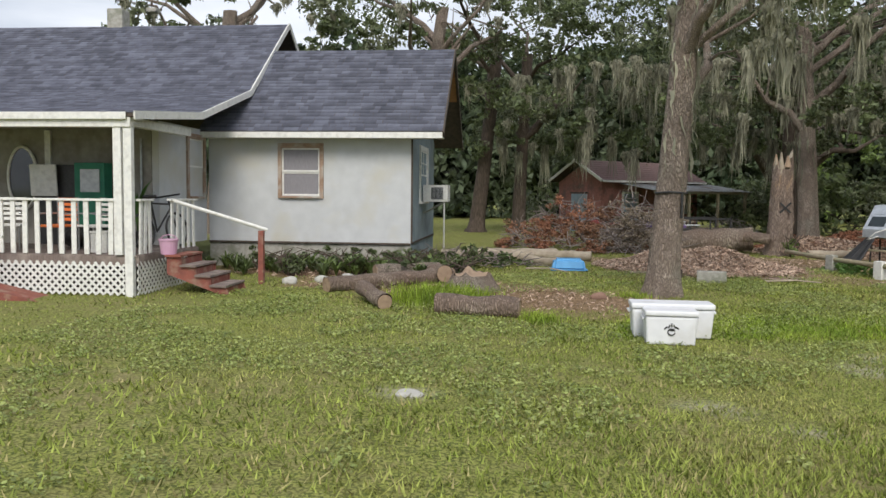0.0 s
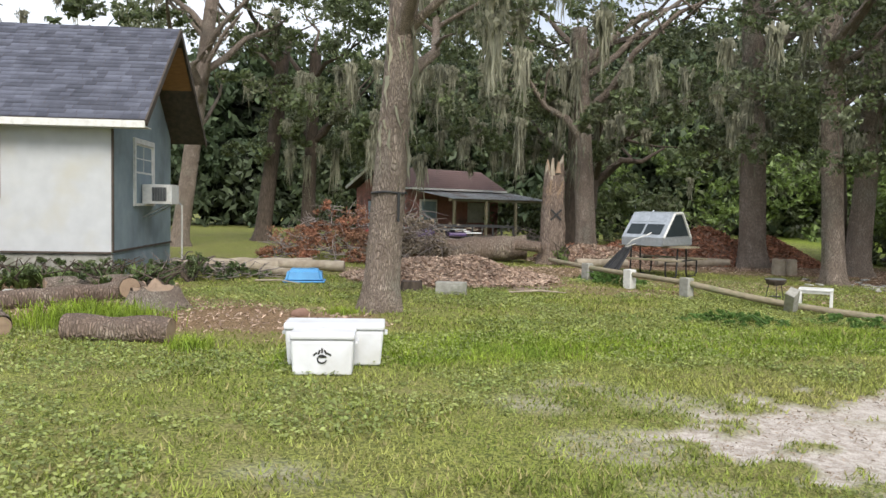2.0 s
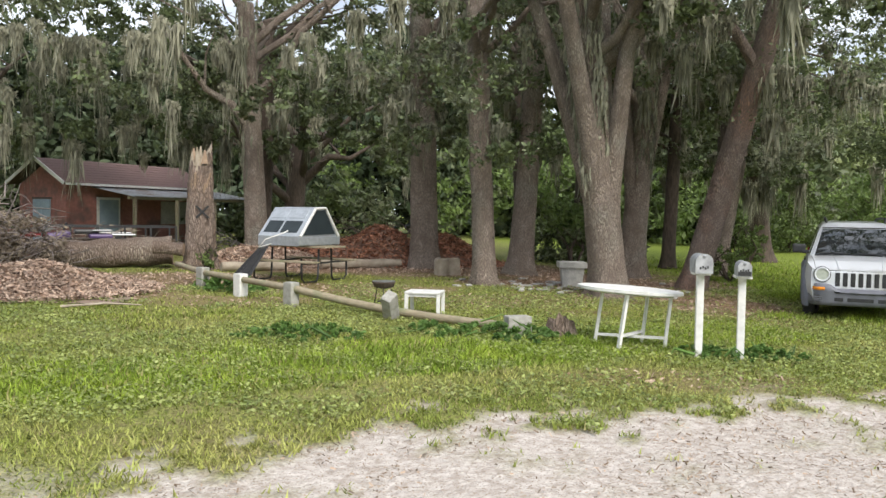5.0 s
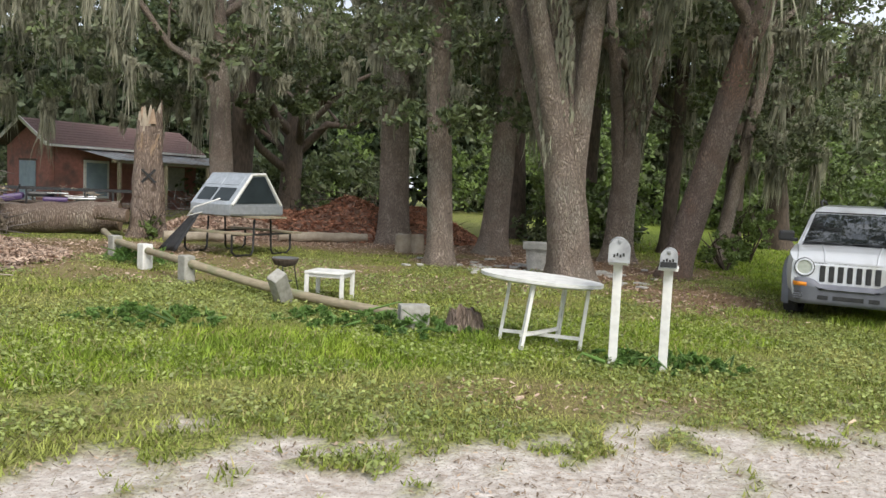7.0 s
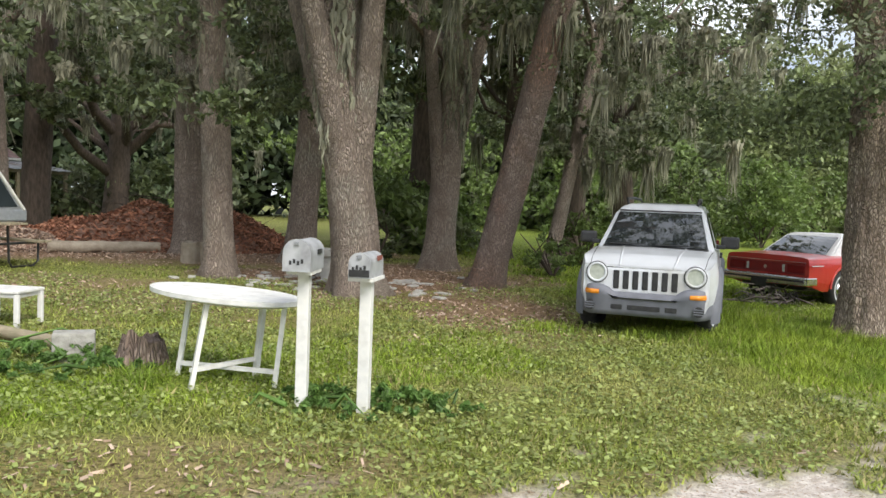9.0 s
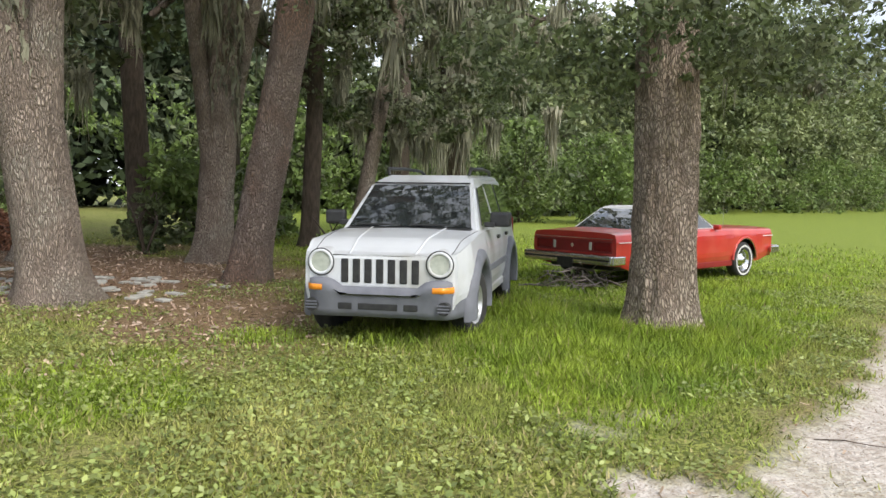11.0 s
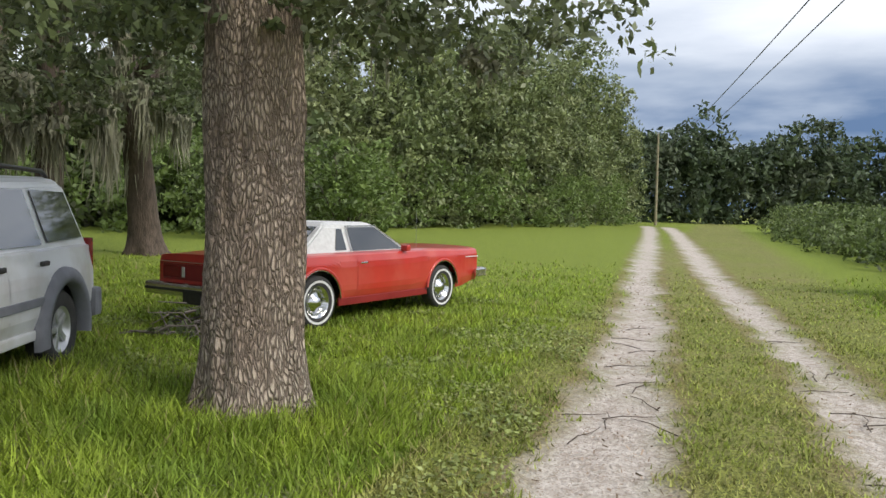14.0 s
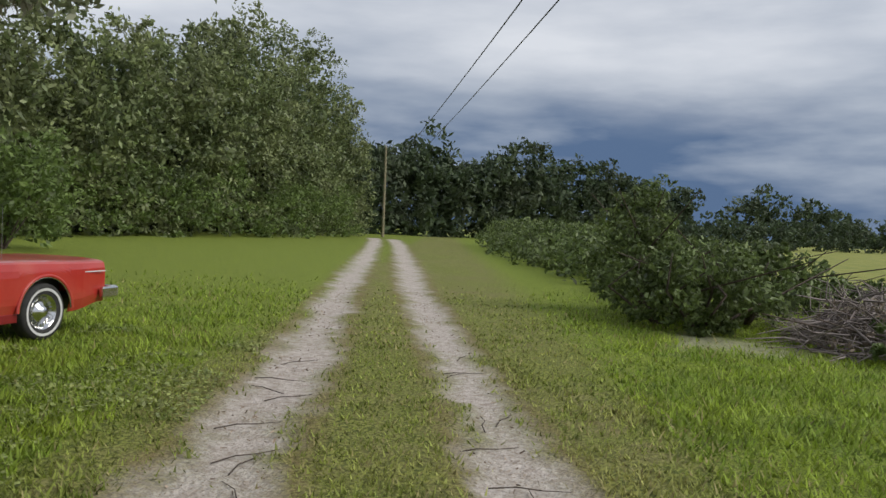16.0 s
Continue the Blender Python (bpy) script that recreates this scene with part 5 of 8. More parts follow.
for i in range(14):
    u, v = rs.uniform(-4.2, 2.6), rs.uniform(-1.7, 0.5)
    if u < 0:
        v = -abs(v)
    w_ = HOUSE @ Vector((u, v, 0))
    bush("low dark bush in the border beside the house", (w_.x, w_.y), 1.0, 0.55, 900, 0.04, "leaf" if i % 2 else "darkleaf", 90 + i)

# ---- vehicles ----
M["car_white"] = mat("white_car_paint", (0.68, 0.70, 0.73), (0.62, 0.64, 0.67), 2, 0.32, coat=0.5, c=(0.48, 0.48, 0.46), cscale=1.5)
M["car_grey"] = mat("grey_bumper_plastic", (0.18, 0.187, 0.215), (0.14, 0.146, 0.17), 6, 0.65)
M["car_red"] = mat("red_car_paint", (0.50, 0.035, 0.025), (0.43, 0.03, 0.022), 2, 0.28, coat=0.5, c=(0.50, 0.07, 0.05), cscale=1.6)
M["car_red_dull"] = mat("faded_dark_red_paint", (0.25, 0.018, 0.018), (0.20, 0.014, 0.014), 4, 0.4)
M["vinyl"] = mat("white_vinyl_roof", (0.68, 0.68, 0.68), (0.58, 0.58, 0.58), 20, 0.6, bump=0.1)
M["tint"] = mat("tinted_glass", (0.016, 0.02, 0.022), (0.024, 0.028, 0.03), 3, 0.05, spec=0.9, coat=1.0)
M["chrome"] = mat("chrome", (0.75, 0.75, 0.74), (0.6, 0.6, 0.6), 10, 0.16, metal=1.0)
M["tyre"] = mat("tyre_rubber", (0.028, 0.028, 0.03), (0.045, 0.043, 0.04), 14, 0.85)
M["alloy"] = mat("alloy_rim", (0.62, 0.63, 0.64), (0.5, 0.51, 0.52), 9, 0.35, metal=0.7)
M["lens"] = mat("headlamp_lens", (0.50, 0.53, 0.47), (0.40, 0.43, 0.38), 20, 0.15, spec=0.8, coat=0.6)
M["amber"] = mat("amber_lens", (0.85, 0.30, 0.03), (0.7, 0.24, 0.02), 30, 0.2)
M["tail"] = mat("red_tail_lens", (0.20, 0.01, 0.01), (0.14, 0.01, 0.01), 30, 0.2)


def smooth(a, b, x):
    k = min(max((x - a) / (b - a), 0), 1)
    return k * k * (3 - 2 * k)


def lathe(bm, prof, at, n=28):
    """Profile of (radius, y) turned about the y axis through at."""
    rings = []
    for r, y in prof:
        rings.append([bm.verts.new((at[0] + r * math.cos(2 * math.pi * i / n), at[1] + y, at[2] + r * math.sin(2 * math.pi * i / n))) for i in range(n)])
    for a, b in zip(rings[:-1], rings[1:]):
        for i in range(n):
            bm.faces.new((a[i], a[(i + 1) % n], b[(i + 1) % n], b[i]))
    return rings


def car_wheel(root, at, R, out, rim_r, whitewall=False, spokes=5, turn=0):
    """Wheel with tyre, rim and spokes; out is +1 or -1, the side that faces outward."""
    w = tagged(new("wheel"), "")
    w.parent, w.matrix_basis = root, pose(*at, 0, 0, turn)
    o = out
    bm = bmesh.new()
    lathe(bm, [(rim_r, o * 0.085), (R - 0.07, o * 0.105), (R - 0.025, o * 0.10), (R, o * 0.07), (R, -o * 0.07), (R - 0.025, -o * 0.1), (rim_r, -o * 0.085)], (0, 0, 0))
    part("tyre", bm, "tyre", w, smooth=True)
    bm = bmesh.new()
    lathe(bm, [(rim_r, o * 0.085), (rim_r - 0.02, o * 0.075), (rim_r - 0.03, o * 0.03), (0.09, o * 0.02), (0.001, o * 0.02)], (0, 0, 0))
    part("rim", bm, "alloy" if not whitewall else "chrome", w, smooth=True)
    if whitewall:
        bm = bmesh.new()
        lathe(bm, [(R - 0.055, o * 0.106), (R - 0.085, o * 0.104)], (0, 0, 0))
        part("whitewall", bm, "vinyl", w, "white tyre stripe")
        bm = bmesh.new()
        lathe(bm, [(0.13, o * 0.035), (0.12, o * 0.06), (0.07, o * 0.07), (0.055, o * 0.1), (0.001, o * 0.1)], (0, 0, 0))
        part("hub_cap", bm, "chrome", w, smooth=True)
        for q in range(24):
            a = q * math.pi / 12
            part("rib", boxm((0.06, 0.012, 0.008), (0.165 * math.cos(a), o * 0.045, 0.165 * math.sin(a)), (0, -math.degrees(a), 0)), "chrome", w)
    else:
        for q in range(spokes):
            a = q * 2 * math.pi / spokes
            part("spoke", boxm((rim_r - 0.03, 0.03, 0.055), (math.cos(a) * rim_r * 0.5, o * 0.05, math.sin(a) * rim_r * 0.5), (0, -math.degrees(a), 0), bevel=0.008), "alloy", w)
        part("hub_cap", cylm(0.05, 0.045, (0, o * 0.02, 0), (0, o * 0.075, 0), 16), "alloy", w)


def shell(name, xs, zb, zt, zc, wid, prof, mt, root, rows=8, label=""):
    """Car body from cross-sections: side rows from sill or arch up to the belt, then across the top."""
    bm = bmesh.new()
    secs = []
    for x in xs:
        b, t, c, w = zb(x), zt(x), zc(x), wid(x)
        half = []
        for k in range(rows + 1):
            z = b + (t - b) * k / rows
            half.append((w * prof(z), z))
        yt = half[-1][0]
        for f, g in ((0.965, 0.35), (0.88, 0.62), (0.6, 0.88), (0.3, 0.97)):
            half.append((yt * f, t + (c - t) * g))
        pts = half + [(0, c)] + [(-y, z) for y, z in half[::-1]]
        secs.append([bm.verts.new((x, y, z)) for y, z in pts])
    for a, b in zip(secs[:-1], secs[1:]):
        for i in range(len(a) - 1):
            bm.faces.new((a[i], a[i + 1], b[i + 1], b[i]))
    bm.faces.new(secs[0])
    bm.faces.new(secs[-1][::-1])
    return part(name, bm, mt, root, label, smooth=False)


def arch(x, sill, wheels, r, zc):
    z = sill
    for wx in wheels:
        if abs(x - wx) < r:
            z = max(z, zc + math.sqrt(r * r - (x - wx) ** 2))
    return z


def stations(x0, x1, wheels, r, step=0.12):
    s = set(np.round(np.arange(x0, x1, step), 4)) | {x0, x1}
    for w in wheels:
        for q in range(0, 13):
            s.add(round(w - r * math.cos(q * math.pi / 12), 4))
        s |= {round(w - r - 0.004, 4), round(w + r + 0.004, 4)}
    return sorted(q for q in s if x0 <= q <= x1)


def quad_panel(name, pts, mt, root, off=(0, 0, 0), n=6, bulge=0.0, label="", thick=0.008):
    """A thin panel over four corners (in order), bulged along its normal."""
    p = [Vector(q) + Vector(off) for q in pts]
    nrm = (p[1] - p[0]).cross(p[3] - p[0]).normalized()
    if nrm.dot(Vector(off)) < 0:
        nrm = -nrm
    bm = bmesh.new()
    g = [[None] * (n + 1) for _ in range(n + 1)]
    for i in range(n + 1):
        for j in range(n + 1):
            a, b = i / n, j / n
            q = p[0].lerp(p[1], a).lerp(p[3].lerp(p[2], a), b) + nrm * bulge * 16 * a * (1 - a) * b * (1 - b)
            g[i][j] = bm.verts.new(q)
    for i in range(n):
        for j in range(n):
            bm.faces.new((g[i][j], g[i + 1][j], g[i + 1][j + 1], g[i][j + 1]))
    rim = bmesh.ops.extrude_face_region(bm, geom=bm.faces[:])
    for v in [v for v in rim["geom"] if isinstance(v, bmesh.types.BMVert)]:
        v.co -= nrm * thick
    return part(name, bm, mt, root, label, smooth=False)


def suv(m):
    c = thing("suv", "white boxy four-wheel-drive car with grey bumpers parked on the grass", "car", m)
    WX = (-1.325, 1.325)
    prof = lambda z: 0.94 + 0.06 * smooth(0.35, 0.6, z) - 0.05 * smooth(0.82, 1.14, z)
    wid = lambda x: 0.865 - 0.10 * smooth(1.75, 2.2, x) - 0.05 * smooth(-1.8, -2.2, x)
    zt = lambda x: 1.10 - 0.07 * smooth(0.8, 2.0, x) - 0.09 * smooth(1.75, 2.16, x)
    zc = lambda x: 1.14 - 0.09 * smooth(0.8, 1.9, x) - 0.14 * smooth(1.6, 2.16, x)
    shell("body", stations(-2.18, 2.14, WX, 0.46), lambda x: arch(x, 0.40, WX, 0.46, 0.36), zt, zc, wid, prof, "car_white", c)
    part("underbody", boxm((4.0, 1.35, 0.3), (0, 0, 0.5), bevel=0.05), "black", c)
    # greenhouse
    bm = bmesh.new()
    lo = [(0.98, 0.79, 1.10), (-2.14, 0.77, 1.10), (-2.14, -0.77, 1.10), (0.98, -0.79, 1.10)]
    hi = [(0.34, 0.62, 1.635), (-1.94, 0.60, 1.71), (-1.94, -0.60, 1.71), (0.34, -0.62, 1.635)]
    a, b = [bm.verts.new(q) for q in lo], [bm.verts.new(q) for q in hi]
    t2 = [bm.verts.new(q) for q in ((0.02, 0.52, 1.735), (-1.85, 0.5, 1.775), (-1.85, -0.5, 1.775), (0.02, -0.52, 1.735))]
    for i in range(4):
        j = (i + 1) % 4
        bm.faces.new((a[i], a[j], b[j], b[i]))
        bm.faces.new((b[i], b[j], t2[j], t2[i]))
    bm.faces.new(t2)
    bm.faces.new(a[::-1])
    bmesh.ops.recalc_face_normals(bm, faces=bm.faces)
    bmesh.ops.bevel(bm, geom=[e for e in bm.edges if e.verts[0].co.z > 1.2 and e.verts[1].co.z > 1.2 or abs(e.verts[0].co.z - e.verts[1].co.z) > 0.4], offset=0.035, segments=3, affect="EDGES")
    part("cabin", bm, "car_white", c)
    quad_panel("windshield", ((0.955, -0.70, 1.135), (0.955, 0.70, 1.135), (0.385, 0.575, 1.60), (0.385, -0.575, 1.60)), "tint", c, (0.012, 0, 0.010), bulge=0.045, label="dark windshield with light reflections")
    quad_panel("rear_window", ((-2.145, -0.6, 1.2), (-2.145, 0.6, 1.2), (-1.99, 0.5, 1.6), (-1.99, -0.5, 1.6)), "tint", c, (-0.012, 0, 0))

    def at(x, z, s, off=0.0):
        """A place on the cabin's side at x and height z."""
        k = (z - 1.10) / 0.60
        return (x, s * (0.79 + (0.61 - 0.79) * k + off), z)

    for s in (-1, 1):
        for nm, q in (("front_window", ((0.72, 1.155), (-0.16, 1.155), (-0.12, 1.625), (0.33, 1.58))), ("rear_door_window", ((-0.26, 1.155), (-1.03, 1.155), (-0.98, 1.64), (-0.22, 1.64))), ("quarter_window", ((-1.17, 1.17), (-1.98, 1.19), (-1.86, 1.63), (-1.12, 1.64)))):
            quad_panel(nm, [at(x, z, s, 0.006) for x, z in q], "tint", c, (0, s * 0.004, 0.0), label="dark side window")
        part("window_pillar", boxm((0.05, 0.012, 0.46), at(-0.21, 1.38, s, 0.008), (17.8 * s, 0, 0)), "car_white", c)
        for nm, x0, x1 in (("front_door", -0.22, 0.80), ("rear_door", -1.02, -0.25)):
            pts = []
            bm = bmesh.new()
            g = []
            for i in range(7):
                x = x0 + (x1 - x0) * i / 6
                row = []
                for j in range(8):
                    z = arch(x, 0.46, WX, 0.50, 0.36) + (1.085 - arch(x, 0.46, WX, 0.50, 0.36)) * j / 7
                    row.append(bm.verts.new((x, s * (wid(x) * prof(z) + 0.006), z)))
                g.append(row)
            for i in range(6):
                for j in range(7):
                    bm.faces.new((g[i][j], g[i + 1][j], g[i + 1][j + 1], g[i][j + 1]))
            door = part(nm, bm, "car_white", c)
            hx = x0 + 0.12
            part("door_handle", boxm((0.14, 0.035, 0.045), (hx, s * (0.865), 1.0), bevel=0.012), "black", door, "black door handle")
        part("side_molding", boxm((1.75, 0.022, 0.075), (-0.12, s * 0.874, 0.68), bevel=0.008), "car_grey", c, "grey side moulding")
        part("sill", boxm((1.75, 0.05, 0.09), (0, s * 0.83, 0.40), bevel=0.02), "car_white", c)
        # flares
        for wx in WX:
            V, F = [], []
            n = 20
            for i in range(n + 1):
                a_ = math.pi * i / n * 1.12 - 0.19
                ca, sa = math.cos(a_), math.sin(a_)
                for r_, y_ in ((0.44, 0.80), (0.44, 0.915), (0.50, 0.925), (0.575, 0.89), (0.585, 0.84)):
                    z = 0.36 + r_ * sa
                    x = wx + r_ * ca * (1.03 if r_ > 0.5 else 1)
                    V.append((x, s * (y_ - 0.07 * smooth(1.7, 2.1, x)), z))
            F = [(i * 5 + j, i * 5 + j + 1, (i + 1) * 5 + j + 1, (i + 1) * 5 + j) for i in range(n) for j in range(4)]
            raw("fender_flare", V, F, "car_grey", c, True, label="grey plastic fender flare")
            part("wheel_well", boxm((0.85, 0.25, 0.42), (wx, s * 0.62, 0.6)), "black", c)
            car_wheel(c, (wx, s * 0.745, 0.36), 0.36, s, 0.215, turn=-9 if wx > 0 else 0)
        # mirror, rack, lamps
        mi = part("mirror", boxm((0.12, 0.24, 0.17), (0.62, s * 0.98, 1.23), (0, 0, -8 * s), bevel=0.035), "black", c, "black door mirror")
        part("mirror_arm", boxm((0.08, 0.12, 0.06), (0.66, s * 0.86, 1.17), bevel=0.015), "black", c)
        V, F = tube([(0.0, s * 0.50, 1.735), (-0.02, s * 0.52, 1.815), (-0.9, s * 0.52, 1.835), (-1.7, s * 0.50, 1.825), (-1.86, s * 0.48, 1.775)], [0.022] * 5, 8)
        raw("roof_rail", V, F, "black", c, True)
        hl = part("headlight", cylm(0.098, 0.10, (1.99, s * 0.60, 0.835), (2.165, s * 0.60, 0.835), 28), "lens", c, "round glass headlamp")
        part("lamp_housing", cylm(0.15, 0.135, (1.86, s * 0.60, 0.825), (2.155, s * 0.60, 0.835), 28), "car_white", hl)
        V, F = tube([(2.165, s * 0.60 + 0.112 * math.cos(q), 0.835 + 0.112 * math.sin(q)) for q in np.linspace(0, 2 * math.pi, 32)], [0.016] * 32, 8)
        raw("bezel", V, F, "car_white", hl, True)
        V, F = tube([(2.162, s * 0.60 + 0.133 * math.cos(q), 0.835 + 0.133 * math.sin(q)) for q in np.linspace(0, 2 * math.pi, 32)], [0.006] * 32, 6)
        raw("bezel_seam", V, F, "black", hl, True)
        V = []
        for y in np.linspace(0.55, 0.80, 9):
            back = 0.50 * smooth(0.62, 0.91, y) ** 1.4
            V += [(2.19 + dx - back, s * y, z) for dx, z in ((0.066, 0.565), (0.083, 0.572), (0.083, 0.618), (0.066, 0.626))]
        raw("turn_signal", V, [(i * 4 + j, i * 4 + j + 1, (i + 1) * 4 + j + 1, (i + 1) * 4 + j) for i in range(8) for j in range(3)], "amber", c, label="amber turn signal")
        part("fog_light", cylm(0.065, 0.065, (2.2, s * 0.66, 0.425), (2.27, s * 0.66, 0.425), 20), "black", c)
        for k in range(3):
            part("fog_slat", boxm((0.012, 0.12, 0.012), (2.273, s * 0.66, 0.395 + 0.03 * k)), "car_grey", c)
        part("tail_light", boxm((0.06, 0.14, 0.35), (-2.17, s * 0.74, 1.0), bevel=0.015), "tail", c)
    part("windshield_trim", boxm((0.03, 1.16, 0.02), (0.365, 0, 1.635), bevel=0.008), "black", c)
    part("cowl", boxm((0.14, 1.42, 0.03), (1.0, 0, 1.118), (0, 8, 0), bevel=0.008), "black", c)
    for y in (-0.35, 0.28):
        part("wiper", boxm((0.02, 0.55, 0.015), (0.955, y, 1.165), (0, 0, 4)), "black", c)
    # face: grille with seven slots
    bm = bmesh.new()
    box(bm, (0.06, 1.50, 0.32), (2.12, 0, 0.745), bevel=0.03)
    grille = part("grille", bm, "car_white", c, "white grille with seven upright slots")
    for k in range(7):
        part("slot", boxm((0.014, 0.072, 0.235), (2.152, (k - 3) * 0.119, 0.755), bevel=0.012), "black", grille, "dark slot")
    part("hood_lip", boxm((0.03, 1.06, 0.012), (2.125, 0, 0.905)), "black", c)
    # hood creases and seams follow the sheet metal

    def hood(x, y):
        """Height of the bonnet at x, y."""
        t, k = zt(x), zc(x)
        yt = wid(x) * prof(t)
        return t + (k - t) * float(np.interp(abs(y) / yt, (0, 0.3, 0.6, 0.88, 0.965, 1), (1, 0.97, 0.88, 0.62, 0.35, 0)))

    for s in (-1, 1):
        for nm, y0, y1, rr, mt, up in (("hood_crease", 0.42, 0.33, 0.014, "car_white", -0.003), ("hood_seam", 0.775, 0.70, 0.0045, "black", 0.0)):
            P = [(x, s * (y0 + (y1 - y0) * (x - 0.98) / 1.12), 0) for x in np.linspace(0.98, 2.10, 12)]
            V, F = tube([(x, y, hood(x, y) + up) for x, y, z in P], [rr] * 12, 8)
            raw(nm, V, F, mt, c, True)
    # bumper: wraps the corners
    V, F = [], []
    ys = np.linspace(-0.90, 0.90, 25)
    sec = ((-0.03, 0.30), (0.03, 0.31), (0.055, 0.38), (0.055, 0.51), (0.075, 0.55), (0.075, 0.61), (0.06, 0.67), (-0.02, 0.685))
    for y in ys:
        back = 0.50 * smooth(0.62, 0.91, abs(y)) ** 1.4
        drop = 0.085 * (1 - smooth(0.40, 0.48, abs(y)))
        for dx, z in sec:
            V.append((2.19 + dx - back - 0.02 * (abs(y) < 0.44), y, z - (drop if z > 0.6 else 0)))
    n = len(sec)
    F = [(i * n + j, i * n + j + 1, (i + 1) * n + j + 1, (i + 1) * n + j) for i in range(24) for j in range(n - 1)]
    raw("front_bumper", V, F, "car_grey", c, False, label="grey plastic front bumper")
    for y, w in ((0, 0.40), (-0.36, 0.20), (0.36, 0.20)):
        part("bumper_slot", boxm((0.02, w, 0.065), (2.222, y, 0.415), bevel=0.008), "black", c)
    part("rear_bumper", boxm((0.2, 1.74, 0.3), (-2.2, 0, 0.52), bevel=0.05), "car_grey", c)
    return c


suv(pose(16.88, 16.98, gz(16.9, 17.0) - 0.03, 0, 0, -122.1) @ Matrix.Scale(0.957, 4))


def coupe(m):
    c = thing("coupe", "old red two-door car with a white vinyl roof", "car", m)
    WX = (-1.40, 1.39)
    prof = lambda z: 0.93 + 0.07 * smooth(0.25, 0.5, z) - 0.045 * smooth(0.78, 0.95, z)
    wid = lambda x: 0.915 - 0.05 * smooth(1.9, 2.5, x) - 0.04 * smooth(-1.9, -2.45, x)
    zt = lambda x: 0.905 - 0.03 * smooth(0.7, 2.4, x) - 0.02 * smooth(-1.4, -2.4, x)
    zc = lambda x: 0.965 - 0.03 * smooth(0.7, 2.4, x) - 0.035 * smooth(-1.5, -2.4, x)
    shell("body", stations(-2.43, 2.46, WX, 0.405), lambda x: arch(x, 0.30, WX, 0.405, 0.335) + 0.08 * smooth(1.9, 2.4, x) + 0.1 * smooth(-1.9, -2.4, x), zt, zc, wid, prof, "car_red", c)
    part("underbody", boxm((4.4, 1.4, 0.2), (0, 0, 0.4), bevel=0.05), "black", c)
    bm = bmesh.new()
    lo = [(0.66, 0.76, 0.93), (-1.62, 0.76, 0.91), (-1.62, -0.76, 0.91), (0.66, -0.76, 0.93)]
    hi = [(0.06, 0.60, 1.29), (-1.02, 0.60, 1.29), (-1.02, -0.60, 1.29), (0.06, -0.60, 1.29)]
    hh = [(-0.02, 0.5, 1.335), (-0.92, 0.5, 1.335), (-0.92, -0.5, 1.335), (-0.02, -0.5, 1.335)]
    a, b, d = ([bm.verts.new(q) for q in k] for k in (lo, hi, hh))
    for i in range(4):
        j = (i + 1) % 4
        bm.faces.new((a[i], a[j], b[j], b[i]))
        bm.faces.new((b[i], b[j], d[j], d[i]))
    bm.faces.new(d)
    bmesh.ops.recalc_face_normals(bm, faces=bm.faces)
    bmesh.ops.bevel(bm, geom=[e for e in bm.edges if min(e.verts[0].co.z, e.verts[1].co.z) > 1.2 or abs(e.verts[0].co.z - e.verts[1].co.z) > 0.3], offset=0.025, segments=2, affect="EDGES")
    part("roof", bm, "vinyl", c, "white vinyl roof")

    def at(x, z, s, off=0.0):
        return (x, s * (0.76 - 0.16 * (z - 0.92) / 0.37 + off), z)

    quad_panel("windshield", ((0.645, -0.68, 0.955), (0.645, 0.68, 0.955), (0.09, 0.54, 1.275), (0.09, -0.54, 1.275)), "tint", c, (0.012, 0, 0.012), bulge=0.03)
    quad_panel("rear_window", ((-1.60, -0.64, 0.94), (-1.60, 0.64, 0.94), (-1.05, 0.53, 1.27), (-1.05, -0.53, 1.27)), "tint", c, (-0.012, 0, 0.012), bulge=0.03)
    for s in (-1, 1):
        quad_panel("side_window", [at(x, z, s, 0.006) for x, z in ((0.52, 0.955), (-0.58, 0.955), (-0.56, 1.265), (0.02, 1.265))], "tint", c, (0, s * 0.004, 0))
        quad_panel("opera_window", [at(x, z, s, 0.006) for x, z in ((-0.70, 0.97), (-0.92, 0.97), (-0.78, 1.25), (-0.68, 1.25))], "tint", c, (0, s * 0.004, 0))
        for p, q in (((0.60, 0.94), (0.04, 1.28)), ((0.04, 1.285), (-0.60, 1.285)), ((-0.62, 0.95), (-0.60, 1.285)), ((0.6, 0.935), (-1.5, 0.92))):
            A, B = at(*p, s, 0.016), at(*q, s, 0.016)
            part("window_trim", cylm(0.009, 0.009, A, B, 6), "chrome", c)
        bm = bmesh.new()
        g = []
        for i in range(8):
            x = -0.66 + 1.36 * i / 7
            g.append([bm.verts.new((x, s * (wid(x) * prof(z) + 0.006), z)) for z in np.linspace(0.36, 0.895, 8)])
        for i in range(7):
            for j in range(7):
                bm.faces.new((g[i][j], g[i + 1][j], g[i + 1][j + 1], g[i][j + 1]))
        door = part("door", bm, "car_red", c)
        part("door_handle", boxm((0.15, 0.03, 0.03), (-0.52, s * 0.905, 0.80), bevel=0.01), "chrome", door, "chrome door handle")
        for x0, x1 in ((-2.40, -0.67), (-0.655, 0.69), (0.71, 2.42)):
            L = x1 - x0
            part("pinstripe", boxm((L, 0.008, 0.014), ((x0 + x1) / 2, s * (0.912 - 0.02 * (abs(x0 + x1) > 1)), 0.775), (0, 0, s * (1.2 if x0 > 0.5 else -1.0 if x0 < -1 else 0))), "vinyl", c, "white side stripe")
        part("sill_trim", boxm((2.0, 0.03, 0.10), (0, s * 0.868, 0.30), bevel=0.01), "car_red_dull", c, "darker red sill")
